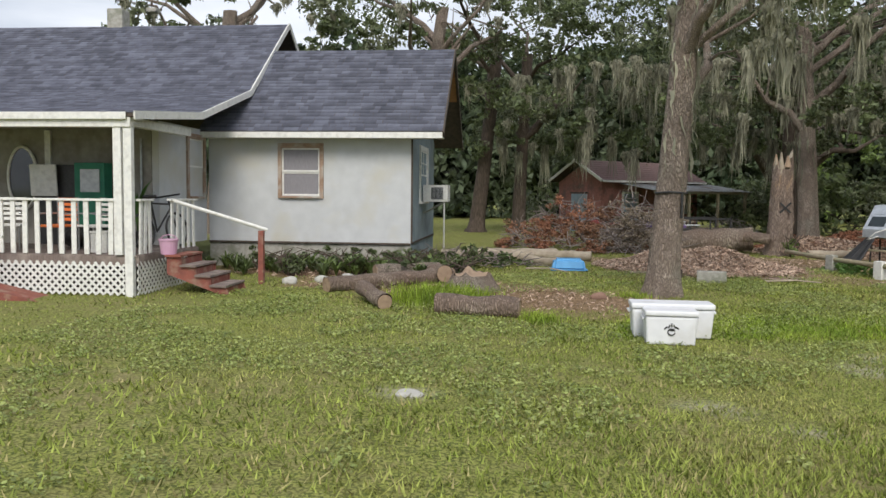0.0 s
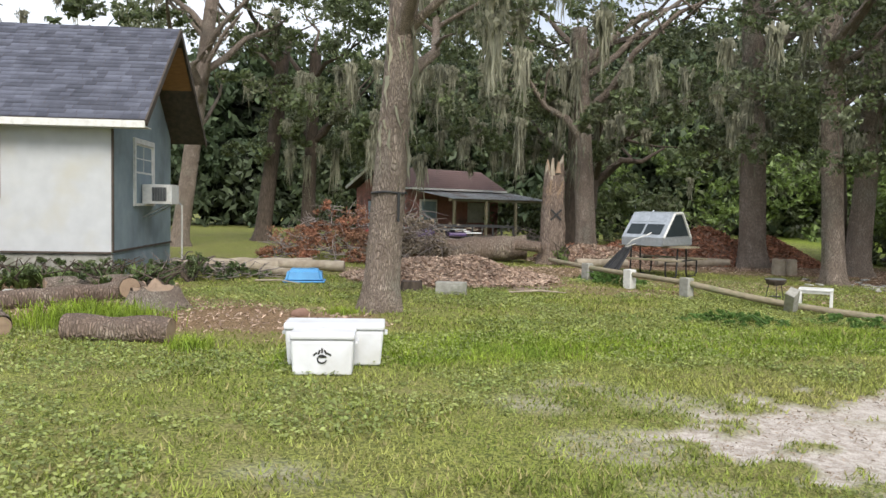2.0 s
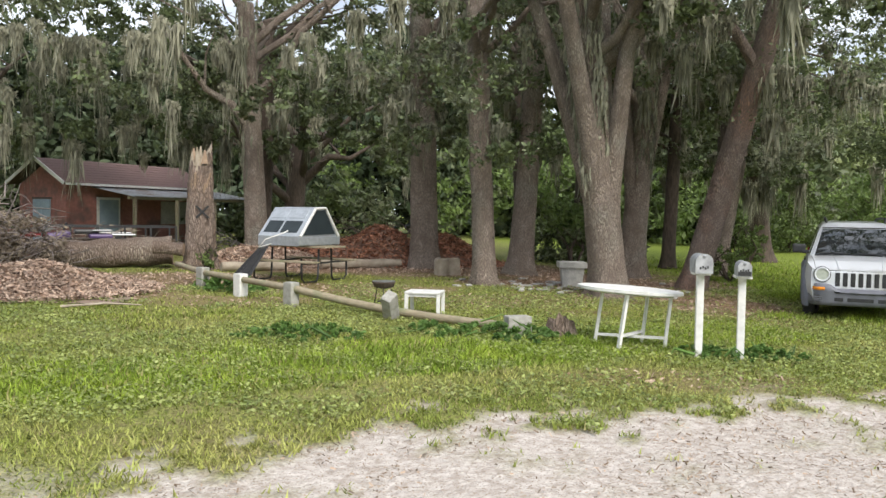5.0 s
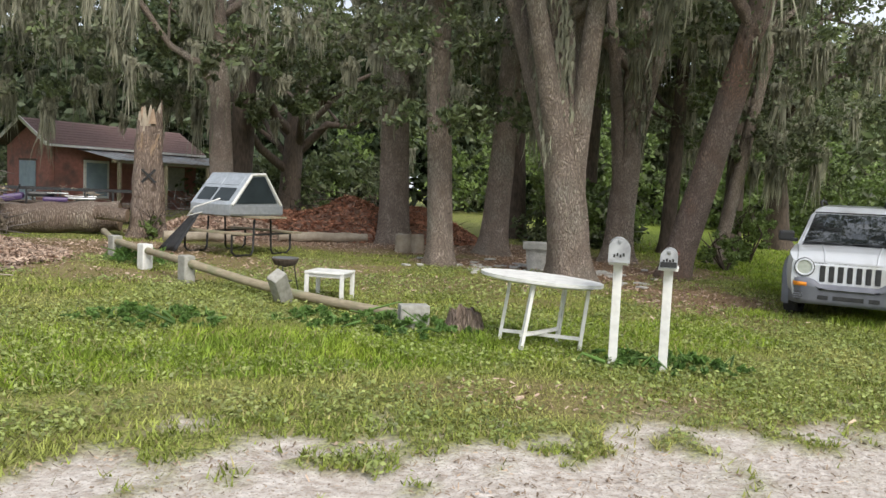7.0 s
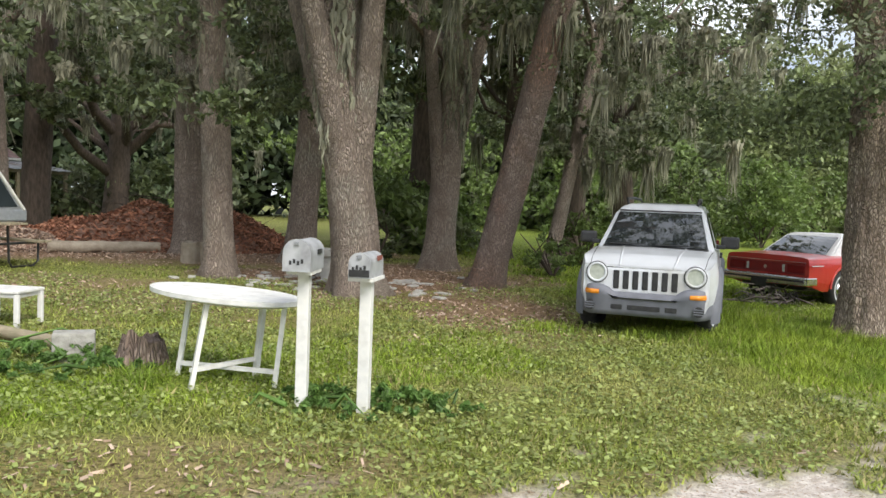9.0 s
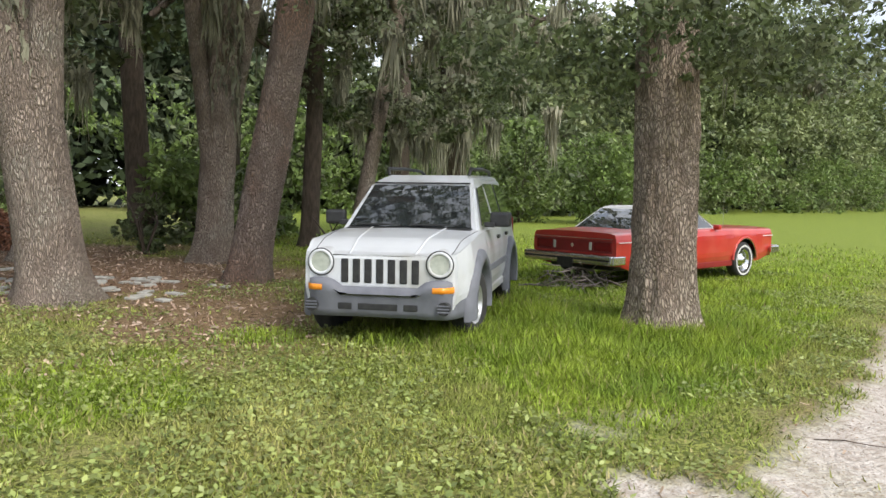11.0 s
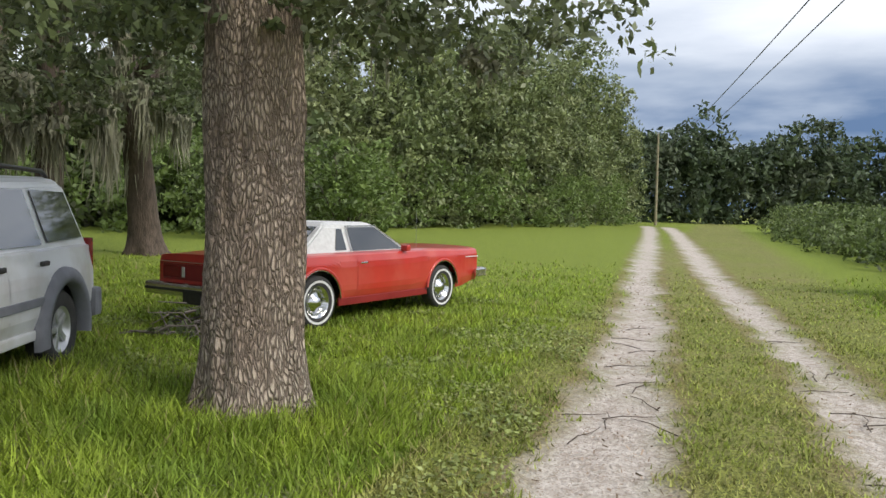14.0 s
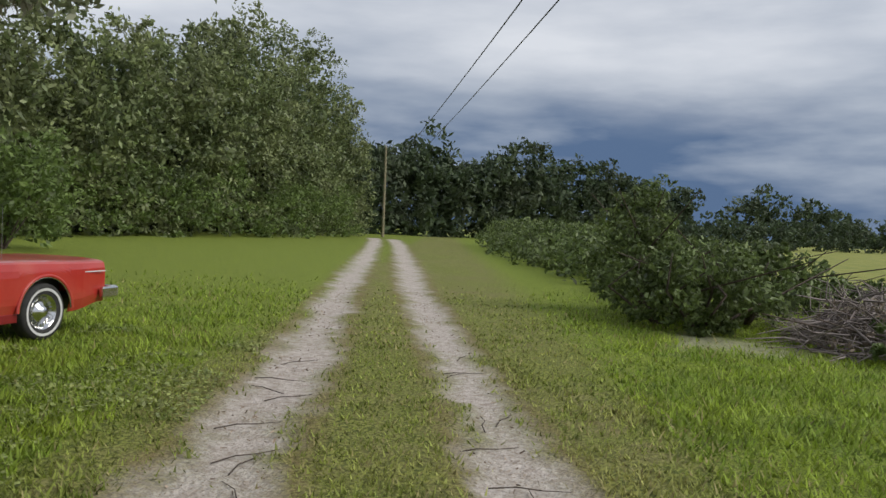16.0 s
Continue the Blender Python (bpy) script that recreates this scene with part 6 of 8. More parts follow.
        for wx in WX:
            V, F = tube([(wx + 0.425 * math.cos(q), s * 0.915, 0.335 + 0.425 * math.sin(q)) for q in np.linspace(0.05, math.pi - 0.05, 24)], [0.022] * 24, 8)
            raw("arch_lip", V, F, "car_red", c, True)
            V, F = tube([(wx + 0.405 * math.cos(q), s * 0.918, 0.335 + 0.405 * math.sin(q)) for q in np.linspace(0.05, math.pi - 0.05, 24)], [0.009] * 24, 6)
            raw("arch_trim", V, F, "chrome", c, True)
            part("wheel_well", boxm((0.74, 0.3, 0.36), (wx, s * 0.62, 0.55)), "black", c)
            car_wheel(c, (wx, s * 0.80, 0.335), 0.335, s, 0.205, True)
        part("side_marker", boxm((0.03, 0.012, 0.06), (-2.25, s * 0.872, 0.56), bevel=0.004), "tail", c)
        part("corner_lamp", boxm((0.03, 0.05, 0.2), (2.455, s * 0.83, 0.68), bevel=0.008), "amber", c)
        mi = part("mirror", boxm((0.09, 0.13, 0.09), (0.42, s * 0.90, 0.97), bevel=0.025), "car_red", c)
        part("tail_light", boxm((0.03, 0.34, 0.14), (-2.435, s * 0.62, 0.70), bevel=0.01), "tail", c, "dark red tail lamp")
        part("reverse_light", boxm((0.012, 0.05, 0.13), (-2.455, s * 0.38, 0.70), bevel=0.004), "lens", c)
    part("tail_panel", boxm((0.02, 1.6, 0.2), (-2.425, 0, 0.70), bevel=0.005), "car_red_dull", c, "dark red tail panel")
    part("fuel_door", cylm(0.035, 0.035, (-2.43, 0, 0.70), (-2.455, 0, 0.70), 16), "chrome", c)
    part("deck_trim", boxm((0.02, 1.66, 0.012), (-2.445, 0, 0.825)), "chrome", c)
    for x, l_ in ((-2.56, "rear_bumper"), (2.58, "front_bumper")):
        bm = bmesh.new()
        box(bm, (0.12, 1.86, 0.16), (x, 0, 0.50), bevel=0.035)
        for s in (-1, 1):
            box(bm, (0.30, 0.06, 0.14), (x - math.copysign(0.12, x), s * 0.93, 0.50), bevel=0.02)
        part(l_, bm, "chrome", c, "tarnished chrome bumper")
    part("bumper_strip", boxm((0.014, 1.8, 0.03), (-2.626, 0, 0.50)), "black", c)
    part("number_plate", boxm((0.012, 0.32, 0.15), (-2.63, 0, 0.42)), "black", c)
    part("grille", boxm((0.04, 1.2, 0.2), (2.47, 0, 0.68), bevel=0.01), "chrome", c)
    part("aerial", cylm(0.003, 0.002, (0.95, -0.7, 0.93), (0.95, -0.7, 1.55), 5), "metal", c)
    return c


coupe(pose(22.2, 19.78, gz(22.2, 19.8) - 0.02, 0, 0, 19.5) @ Matrix.Scale(0.955, 4))

# ---- yard things ----
M["brick"] = mat("red_brick_wall", (0.34, 0.15, 0.125), (0.26, 0.115, 0.095), 9, 0.85, c=(0.13, 0.09, 0.08), cscale=1.5)
M["rust_roof"] = mat("reddish_brown_shingle", (0.20, 0.125, 0.11), (0.14, 0.085, 0.08), 20, 0.9, bump=0.3)
M["tin"] = mat("weathered_tin", (0.36, 0.37, 0.38), (0.26, 0.265, 0.27), 5, 0.5, metal=0.5, c=(0.2, 0.15, 0.12), cscale=1.2)
M["blue_door"] = mat("pale_blue_door", (0.30, 0.38, 0.44), (0.24, 0.31, 0.37), 4, 0.6)
M["cooler"] = mat("white_cooler_plastic", (0.76, 0.77, 0.80), (0.70, 0.71, 0.74), 5, 0.42, c=(0.62, 0.62, 0.62), cscale=3)
M["blue_plastic"] = mat("blue_plastic", (0.10, 0.36, 0.68), (0.08, 0.30, 0.60), 4, 0.4)
M["cut_wood"] = mat("fresh_cut_wood", (0.36, 0.26, 0.18), (0.27, 0.19, 0.13), 12, 0.85, bump=0.3)
M["old_wood"] = mat("weathered_wood", (0.34, 0.29, 0.20), (0.25, 0.21, 0.14), 7, 0.85, stretch=(1, 1, 4), bump=0.3, c=(0.20, 0.22, 0.12), cscale=3)
M["pale_wood"] = mat("pale_dead_wood", (0.42, 0.36, 0.28), (0.30, 0.25, 0.19), 6, 0.9, bump=0.6, bscale=20)
M["chips"] = mat("wood_chips", (0.52, 0.40, 0.31), (0.34, 0.235, 0.175), 5, 0.95, rnd=0.5, attr="island")
M["red_mulch"] = mat("red_mulch", (0.44, 0.22, 0.135), (0.28, 0.125, 0.075), 5, 0.95, rnd=0.5, attr="island")
M["dead_leaf"] = mat("rusty_dead_leaves", (0.30, 0.13, 0.075), (0.22, 0.13, 0.08), 0.8, 0.85, rnd=0.5, attr="island", trans=0.15)
M["grey_twig"] = mat("grey_twigs", (0.27, 0.23, 0.21), (0.18, 0.15, 0.14), 6, 0.9, rnd=0.35, attr="island")
M["grey_leaf"] = mat("dry_grey_leaves", (0.27, 0.22, 0.16), (0.20, 0.16, 0.12), 1, 0.9, rnd=0.4, attr="island", trans=0.1)
M["stone"] = mat("pale_stone", (0.50, 0.49, 0.45), (0.38, 0.37, 0.34), 8, 0.9, bump=0.5)
M["silver"] = mat("brushed_aluminium", (0.52, 0.55, 0.58), (0.42, 0.45, 0.48), 12, 0.4, metal=0.6)
M["chip_soil"] = mat("brown_chip_bed", (0.34, 0.25, 0.19), (0.24, 0.17, 0.13), 9, 0.95, bump=0.8, bscale=40)
M["twig_bits"] = mat("dark_twig_bits", (0.38, 0.29, 0.22), (0.20, 0.15, 0.10), 5, 0.95, rnd=0.5, attr="island")
M["leaf_weed"] = mat("bright_weed_leaves", (0.15, 0.26, 0.06), (0.10, 0.19, 0.045), 1.2, 0.55, rnd=0.4, attr="island", trans=0.35)
M["log_brown"] = bark_material("pale_brown_bark", (0.33, 0.245, 0.19), (0.22, 0.16, 0.125), (0.42, 0.35, 0.28), 26, 0.8)
M["camper_glass"] = mat("dark_camper_window", (0.02, 0.028, 0.032), (0.03, 0.04, 0.045), 3, 0.4, spec=0.3)
M["snag_bark"] = bark_material("peeling_snag_bark", (0.40, 0.32, 0.26), (0.27, 0.20, 0.16), (0.50, 0.35, 0.25), 26, 0.7)
M["soil"] = mat("brown_soil", (0.28, 0.17, 0.125), (0.19, 0.115, 0.085), 6, 0.95, bump=0.6)
M["purple"] = mat("purple_plastic", (0.10, 0.06, 0.17), (0.08, 0.05, 0.13), 6, 0.4)


def on(x, y, z=0.0, rz=0.0, rx=0.0, ry=0.0):
    return pose(x, y, gz(x, y) + z, rx, ry, rz)


def log(name, label, a, b, r, seed=0, material="bark", cut="cut_wood", group=""):
    """A log from a to b with bark and two sawn ends."""
    rs = np.random.RandomState(seed)
    a, b = Vector(a), Vector(b)
    root = thing(name, label, "log", pose(*((a + b) / 2)), group)
    a, b = a - (a + b) / 2, b - (a + b) / 2
    n = max(5, int((b - a).length / 0.12))
    P = [a.lerp(b, i / n) + Vector((0, 0, 0.012 * math.sin(i))) for i in range(n + 1)]
    V, F = tube(P, [r * (1 + 0.05 * math.sin(i * 0.9 + seed)) for i in range(n + 1)], 22, 0.05, seed)
    raw("bark", V, F, material, root, True)
    d = (b - a).normalized()
    for p, s in ((a, -1), (b, 1)):
        part("sawn_end", cylm(r * 0.93, r * 0.93, tuple(p + d * s * 0.004 - d * s * 0.02), tuple(p + d * s * 0.006), 22), cut, root)
    return root


def gzp(x, y, z=0.0):
    return (x, y, gz(x, y) + z)


log("log", "thick sawn oak log lying in the lawn", gzp(-1.75, 9.55, 0.13), gzp(-0.48, 9.72, 0.13), 0.165, 1, "log_brown")
log("log", "short sawn log lying askew before the flower border", gzp(-3.35, 10.25, 0.20), gzp(-2.62, 9.55, 0.10), 0.13, 2, "log_brown")
log("log", "long fallen log edging the flower border", gzp(-4.3, 10.75, 0.12), gzp(-2.75, 13.1, 0.14), 0.15, 3, "log_brown")
log("log", "log chunk with an orange sawn end by the border", gzp(-3.1, 13.0, 0.18), gzp(-2.75, 12.7, 0.2), 0.18, 4, "log_brown", "cut_wood")
log("log", "brown log behind the border plants", gzp(-4.2, 12.6, 0.18), gzp(-3.2, 13.6, 0.18), 0.14, 5)
for k, (a, b, r) in enumerate((((-4.6, 17.6), (-2.3, 18.3), 0.14), ((-3.2, 18.7), (-0.9, 18.9), 0.13), ((-4.4, 18.6), (-2.0, 19.8), 0.12), ((-2.3, 17.4), (-1.3, 17.0), 0.10))):
    log("log", "pale fallen log lying behind the house corner", gzp(*a, r), gzp(*b, r), r, 10 + k, "pale_wood", "pale_wood", "pale logs behind the house")
log("fallen_trunk", "huge fallen trunk beside the snapped stump", gzp(-0.9, 23.6, 0.22), gzp(3.15, 24.2, 0.42), 0.36, 20, "log_brown", "cut_wood")
log("log", "short thick log leaning on the snapped stump", gzp(2.9, 23.3, 0.55), gzp(3.6, 23.3, 0.5), 0.16, 21, "log_brown", "cut_wood")
log("log", "low log on the ground behind the table", gzp(6.9, 24.0, 0.12), gzp(9.0, 24.6, 0.12), 0.12, 22, "pale_wood", "pale_wood")
log("log", "low log on the ground behind the rails", gzp(4.6, 22.6, 0.12), gzp(6.0, 23.2, 0.12), 0.12, 23, "pale_wood", "pale_wood")


def stump(name, label, at, r, h, seed, jag=0.25, top="cut_wood", mt="bark", taper=0.8, roots=1.3):
    rs = np.random.RandomState(seed)
    root = thing(name, label, "stump", on(*at))
    n, rows = 40, 24
    V = []
    jags = [jag * max(0, noise.noise(Vector((math.cos(2 * math.pi * j / n) * 1.7, math.sin(2 * math.pi * j / n) * 1.7, seed)))) * 2 for j in range(n)]
    for i in range(rows + 1):
        f = i / rows
        for j in range(n):
            a = 2 * math.pi * j / n
            z = -0.05 + (h + jags[j] * 1.0) * f
            rr = r * (1 - (1 - taper) * f) * (1 + (roots - 1) * math.exp(-z / 0.2)) * (1 + 0.16 * noise.noise(Vector((math.cos(a) * 3, math.sin(a) * 3 + seed, z * 1.2))) + 0.10 * noise.noise(Vector((math.cos(a) * 9, math.sin(a) * 9 + seed, z * 2.5))))
            V.append((math.cos(a) * rr, math.sin(a) * rr, z))
    F = [(i * n + j, i * n + (j + 1) % n, (i + 1) * n + (j + 1) % n, (i + 1) * n + j) for i in range(rows) for j in range(n)]
    raw("trunk", V, F, mt, root, True)
    V = [(math.cos(2 * math.pi * j / n) * r * taper * 0.985, math.sin(2 * math.pi * j / n) * r * taper * 0.985, h + jags[j] - 0.055) for j in range(n)] + [(0, 0, h - 0.05)]
    raw("broken_top", V, [(j, (j + 1) % n, n) for j in range(n)], top, root)
    return root


stump("stump", "low wide stump with pale cut top before the border", (-2.05, 12.2), 0.42, 0.33, 5, 0.15)
stump("stump", "weathered split stump beside the white oval table", (10.32, 13.75), 0.2, 0.27, 6, 0.10, "log_brown", "log_brown", 0.8)
stump("stump", "round stump at the edge of the chip heap", (1.35, 15.6), 0.2, 0.24, 7, 0.02, "bark_dark", "bark_dark", 0.95, 1.05)
for x, y in ((9.85, 22.5), (10.15, 22.6)):
    stump("log_round", "upright log round beside the grey oak", (x, y), 0.17, 0.45, int(x * 9), 0.02, "pale_wood", "pale_wood", 1.0, 1.0)
snag = stump("snapped_trunk", "tall snapped oak trunk with splintered orange top and a black X", (3.92, 23.75), 0.39, 2.6, 9, 0.55, "pale_wood", "snag_bark", 0.70, 1.3)
for a in (45, -45):
    part("painted_mark", boxm((0.05, 0.008, 0.42), (0.10, -0.335, 1.42), (4, a, 10)), "black", snag, "black painted cross")
for k in range(7):
    a = k * 0.9
    bm = bmesh.new()
    bmesh.ops.create_cone(bm, segments=6, radius1=0.10, radius2=0.02, depth=0.34 + 0.12 * (k % 3), matrix=pose(0.2 * math.cos(a), 0.2 * math.sin(a), 2.66 + 0.06 * (k % 4), 3 * math.sin(a), 3, 40 * k))
    part("splinter", bm, "pale_wood" if k % 3 else "cut_wood", snag, "splintered pale wood")
for k in range(6):
    a = -1.5 + 0.35 * (k - 3)
    part("stripped_patch", boxm((0.05, 0.015, 0.25 + 0.12 * (k % 3)), (0.30 * math.cos(a), 0.30 * math.sin(a), 1.75 + 0.2 * (k % 3)), (6, 3 * k, math.degrees(a) + 90), bevel=0.006), "cut_wood", snag, "orange stripped patch")


def cooler(m, w, d, h, label, mark=False):
    c = thing("cooler", label, "cooler", m, "white coolers under the oak")
    bm = bmesh.new()
    vs = box(bm, (w, d, h * 0.84), (0, 0, h * 0.42))
    for v in bm.verts:
        if v.co.z < 0.1:
            v.co.x *= 0.94
            v.co.y *= 0.92
    bmesh.ops.bevel(bm, geom=bm.edges[:], offset=0.035, segments=3, affect="EDGES", profile=0.6)
    part("body", bm, "cooler", c)
    part("lid", boxm((w + 0.02, d + 0.02, h * 0.15), (0, 0, h * 0.925), bevel=0.022), "cooler", c)
    for s in (-1, 1):
        part("handle", boxm((0.035, 0.20, 0.035), (s * (w / 2 + 0.022), 0, h * 0.74), bevel=0.012), "cooler", c)
    part("seam", boxm((w + 0.004, d + 0.004, 0.008), (0, 0, h * 0.845)), "metal", c, "grey lid seam")
    if mark:
        V, F = tube([(0.045 * math.cos(q), -d / 2 - 0.003, h * 0.40 + 0.04 * math.sin(q)) for q in np.linspace(0.4, 6.0, 18)], [0.008] * 18, 5)
        raw("printed_mark", V, F, "black", c)
        for k, (x, z, a) in enumerate(((-0.03, 0.07, 20), (0.0, 0.085, 0), (0.035, 0.07, -30), (0.07, 0.05, -60), (-0.07, 0.05, 50), (0.0, 0.02, 90))):
            part("printed_mark", boxm((0.018, 0.003, 0.05), (x, -d / 2 - 0.0, h * 0.40 + z), (0, a, 0)), "black", c)
    return c


cooler(on(1.76, 8.68, 0.0, 12), 0.64, 0.38, 0.44, "white plastic cooler with a dark round printed mark", True)
cooler(on(1.74, 9.18, 0.0, 12), 1.06, 0.42, 0.46, "long white plastic cooler behind the smaller one")

ba = thing("basin", "bright blue upturned plastic basin on the lawn", "basin", on(-1.0, 16.3, 0, 15))
bm = bmesh.new()
box(bm, (0.78, 0.55, 0.27), (0, 0, 0.135))
for v in bm.verts:
    if v.co.z > 0.2:
        v.co.x *= 0.85
        v.co.y *= 0.8
bmesh.ops.bevel(bm, geom=bm.edges[:], offset=0.06, segments=3, affect="EDGES")
part("bowl", bm, "blue_plastic", ba)
part("rim", boxm((0.84, 0.60, 0.03), (0, 0, 0.02), bevel=0.012), "blue_plastic", ba)
for k, (a, b) in enumerate((((-1.9, 15.9), (-0.9, 15.7)), ((-2.0, 12.0), (-2.4, 11.6)), ((3.2, 15.9), (4.3, 16.2)), ((0.4, 16.2), (1.3, 15.9)))):
    st = thing("stick", "pale bare stick lying in the grass", "stick", pose(0, 0, 0), "sticks on the lawn")
    V, F = tube([gzp(*a, 0.03), gzp((a[0] + b[0]) / 2 + 0.05, (a[1] + b[1]) / 2 + 0.06, 0.06), gzp(*b, 0.03)], [0.022, 0.018, 0.01], 7, 0.1, k)
    raw("wood", V, F, "pale_wood", st, True)


sp = thing("strap", "dark strap with a hanging bar round the mossy oak trunk", "strap", pose(1.45, 13.08, gz(1.45, 13.08) + 1.87))
V, F = tube([(0.272 * math.cos(q), 0.272 * math.sin(q), 0.01 * math.sin(3 * q)) for q in np.linspace(0, 2 * math.pi, 36)], [0.02] * 36, 6)
raw("band", V, F, "black", sp, True)
part("bar", boxm((0.045, 0.02, 0.46), (0.20, -0.205, -0.22), (0, 0, 40), bevel=0.006), "black", sp)


def rock(at, r, seed, label="pale rough stone in the border", mt="stone", flat=0.6):
    root = thing("stone", label, "stone", on(*at))
    bm = bmesh.new()
    bmesh.ops.create_icosphere(bm, subdivisions=3, radius=r, matrix=pose(0, 0, r * flat * 0.6))
    for v in bm.verts:
        v.co = Vector((v.co.x, v.co.y * 0.8, v.co.z * flat)) * (1 + 0.22 * noise.noise(v.co / r * 1.1 + Vector((seed, 0, 0))))
    part("body", bm, mt, root, smooth=True)


for k, (x, y) in enumerate(((-5.0, 11.9), (-4.55, 12.1), (-4.75, 12.5), (-5.5, 11.5), (-3.9, 12.0))):
    rock((x, y), 0.16, k)
rock((-0.4, 5.15), 0.15, 9, "flat pale stone sunk in the lawn", flat=0.25)
rock((0.35, 12.1), 0.14, 11, "small brown clod in the grass", "soil")
for k in range(70):
    x, y = random.gauss(12.3, 1.1), random.gauss(19.9, 0.7)
    if math.hypot(x - 12.72, y - 18.55) < 0.6:
        continue
    s = thing("flat_stone", "small flat pale stone under the oaks", "stone", on(x, y, 0.005, random.uniform(0, 360)), "flat stones under the oaks")
    bm = bmesh.new()
    box(bm, (random.uniform(0.1, 0.28), random.uniform(0.08, 0.16), 0.035), (0, 0, 0.015), bevel=0.012)
    part("body", bm, "stone", s)


def flakes(rs, n, fx, size):
    """n thin chips laid about; fx gives x, y, z and spread."""
    P = fx(rs, n)
    a = rs.normal(size=(n, 3)) * [1, 1, 0.4]
    a /= np.linalg.norm(a, axis=1)[:, None]
    b = np.cross(a, rs.normal(size=(n, 3)) * [0.4, 0.4, 1])
    b /= np.linalg.norm(b, axis=1)[:, None]
    s = size * rs.uniform(0.5, 1.6, n)[:, None]
    w = size * 0.3 * rs.uniform(0.5, 1.5, n)[:, None]
    V = np.stack([P - a * s - b * w, P + a * s - b * w, P + a * s + b * w, P - a * s + b * w], 1).reshape(-1, 3)
    return V, np.arange(4 * n).reshape(-1, 4)


def mound(name, label, at, rx, ry, h, core, fl, n, size, seed, cat="heap", rot=0):
    root = thing(name, label, cat, on(at[0], at[1], 0, rot))
    k = 36
    V, F = [], []
    fn = lambda x, y: h * max(0.0, 1 - (x / rx) ** 2 - (y / ry) ** 2) ** 0.8 * (0.8 + 0.5 * noise.noise(Vector((x * 0.9 + seed, y * 0.9, 0)))) - 0.03
    for i in range(k + 1):
        for j in range(k + 1):
            x, y = (i / k * 2 - 1) * rx * 1.02, (j / k * 2 - 1) * ry * 1.02
            V.append((x, y, fn(x, y) + 0.03 * noise.noise(Vector((x * 6, y * 6, 1)))))
    F = [(i * (k + 1) + j, (i + 1) * (k + 1) + j, (i + 1) * (k + 1) + j + 1, i * (k + 1) + j + 1) for i in range(k) for j in range(k)]
    raw("core", V, F, core, root, True)

    def place(rs, n):
        a, q = rs.uniform(0, 6.28, n), np.sqrt(rs.uniform(0, 1.25, n))
        x, y = np.cos(a) * q * rx, np.sin(a) * q * ry
        z = np.array([fn(p, s) for p, s in zip(x, y)])
        return np.stack([x, y, np.maximum(z, 0) + rs.uniform(0.0, 0.05, n)], 1)

    v, f = flakes(np.random.RandomState(seed), n, place, size)
    raw("chip_layer", v, f, fl, root, kind="stuff")
    return root


mound("chip_heap", "low heap of brown wood chips and shavings on the lawn", (1.7, 18.3), 2.2, 1.9, 0.5, "chip_soil", "chips", 20000, 0.038, 3)
mound("mulch_heap", "rounded heap of reddish mulch behind the grey oak", (9.0, 26.2), 3.1, 1.6, 1.05, "soil", "red_mulch", 14000, 0.055, 4)
mound("mulch_heap", "low spread of reddish leaves and mulch beside the logs", (6.2, 27.5), 2.6, 1.6, 0.6, "soil", "red_mulch", 8000, 0.06, 5)
mound("soil_heap", "low brown soil heap behind the snapped trunk", (5.2, 25.2), 2.0, 1.3, 0.5, "soil", "chips", 5000, 0.05, 6)


def litter(seed=8):
    """Fallen leaves lying singly under the oaks and at the border."""
    rs = np.random.RandomState(seed)
    n = 90000
    x, y = rs.uniform(-8, 20, n), rs.uniform(9, 28, n)
    k = litter_at(x, y) * rs.uniform(0, 1, n) > 0.35
    x, y = x[k], y[k]
    P = np.stack([x, y, gz(x, y) + rs.uniform(0.005, 0.035, len(x))], 1)
    v, f = flakes(rs, len(x), lambda r, m: P, 0.028)
    tagged(raw("fallen_leaves", v, f, "chips", kind="stuff"), "brown fallen leaves on the ground", "leaves")
    # small dark twigs and needles on the sand
    n = 190000
    x, y = rs.uniform(3, 34, n), rs.uniform(4, 24, n)
    k = (sand_at(x, y) > 0.3) & (rs.uniform(0, 1, n) < np.clip(fbm(x, y, 0.6, 63) * 3.2 - 1.1, 0.08, 1) * np.where(x > 13, 0.3, 1))
    x, y = x[k], y[k]
    P = np.stack([x, y, gz(x, y) - 0.02 + rs.uniform(0.0, 0.015, len(x))], 1)
    v, f = flakes(rs, len(x), lambda r, m: P, 0.015)
    tagged(raw("sand_debris", v, f, "twig_bits", kind="stuff"), "twigs and chips scattered on the sand", "twigs")


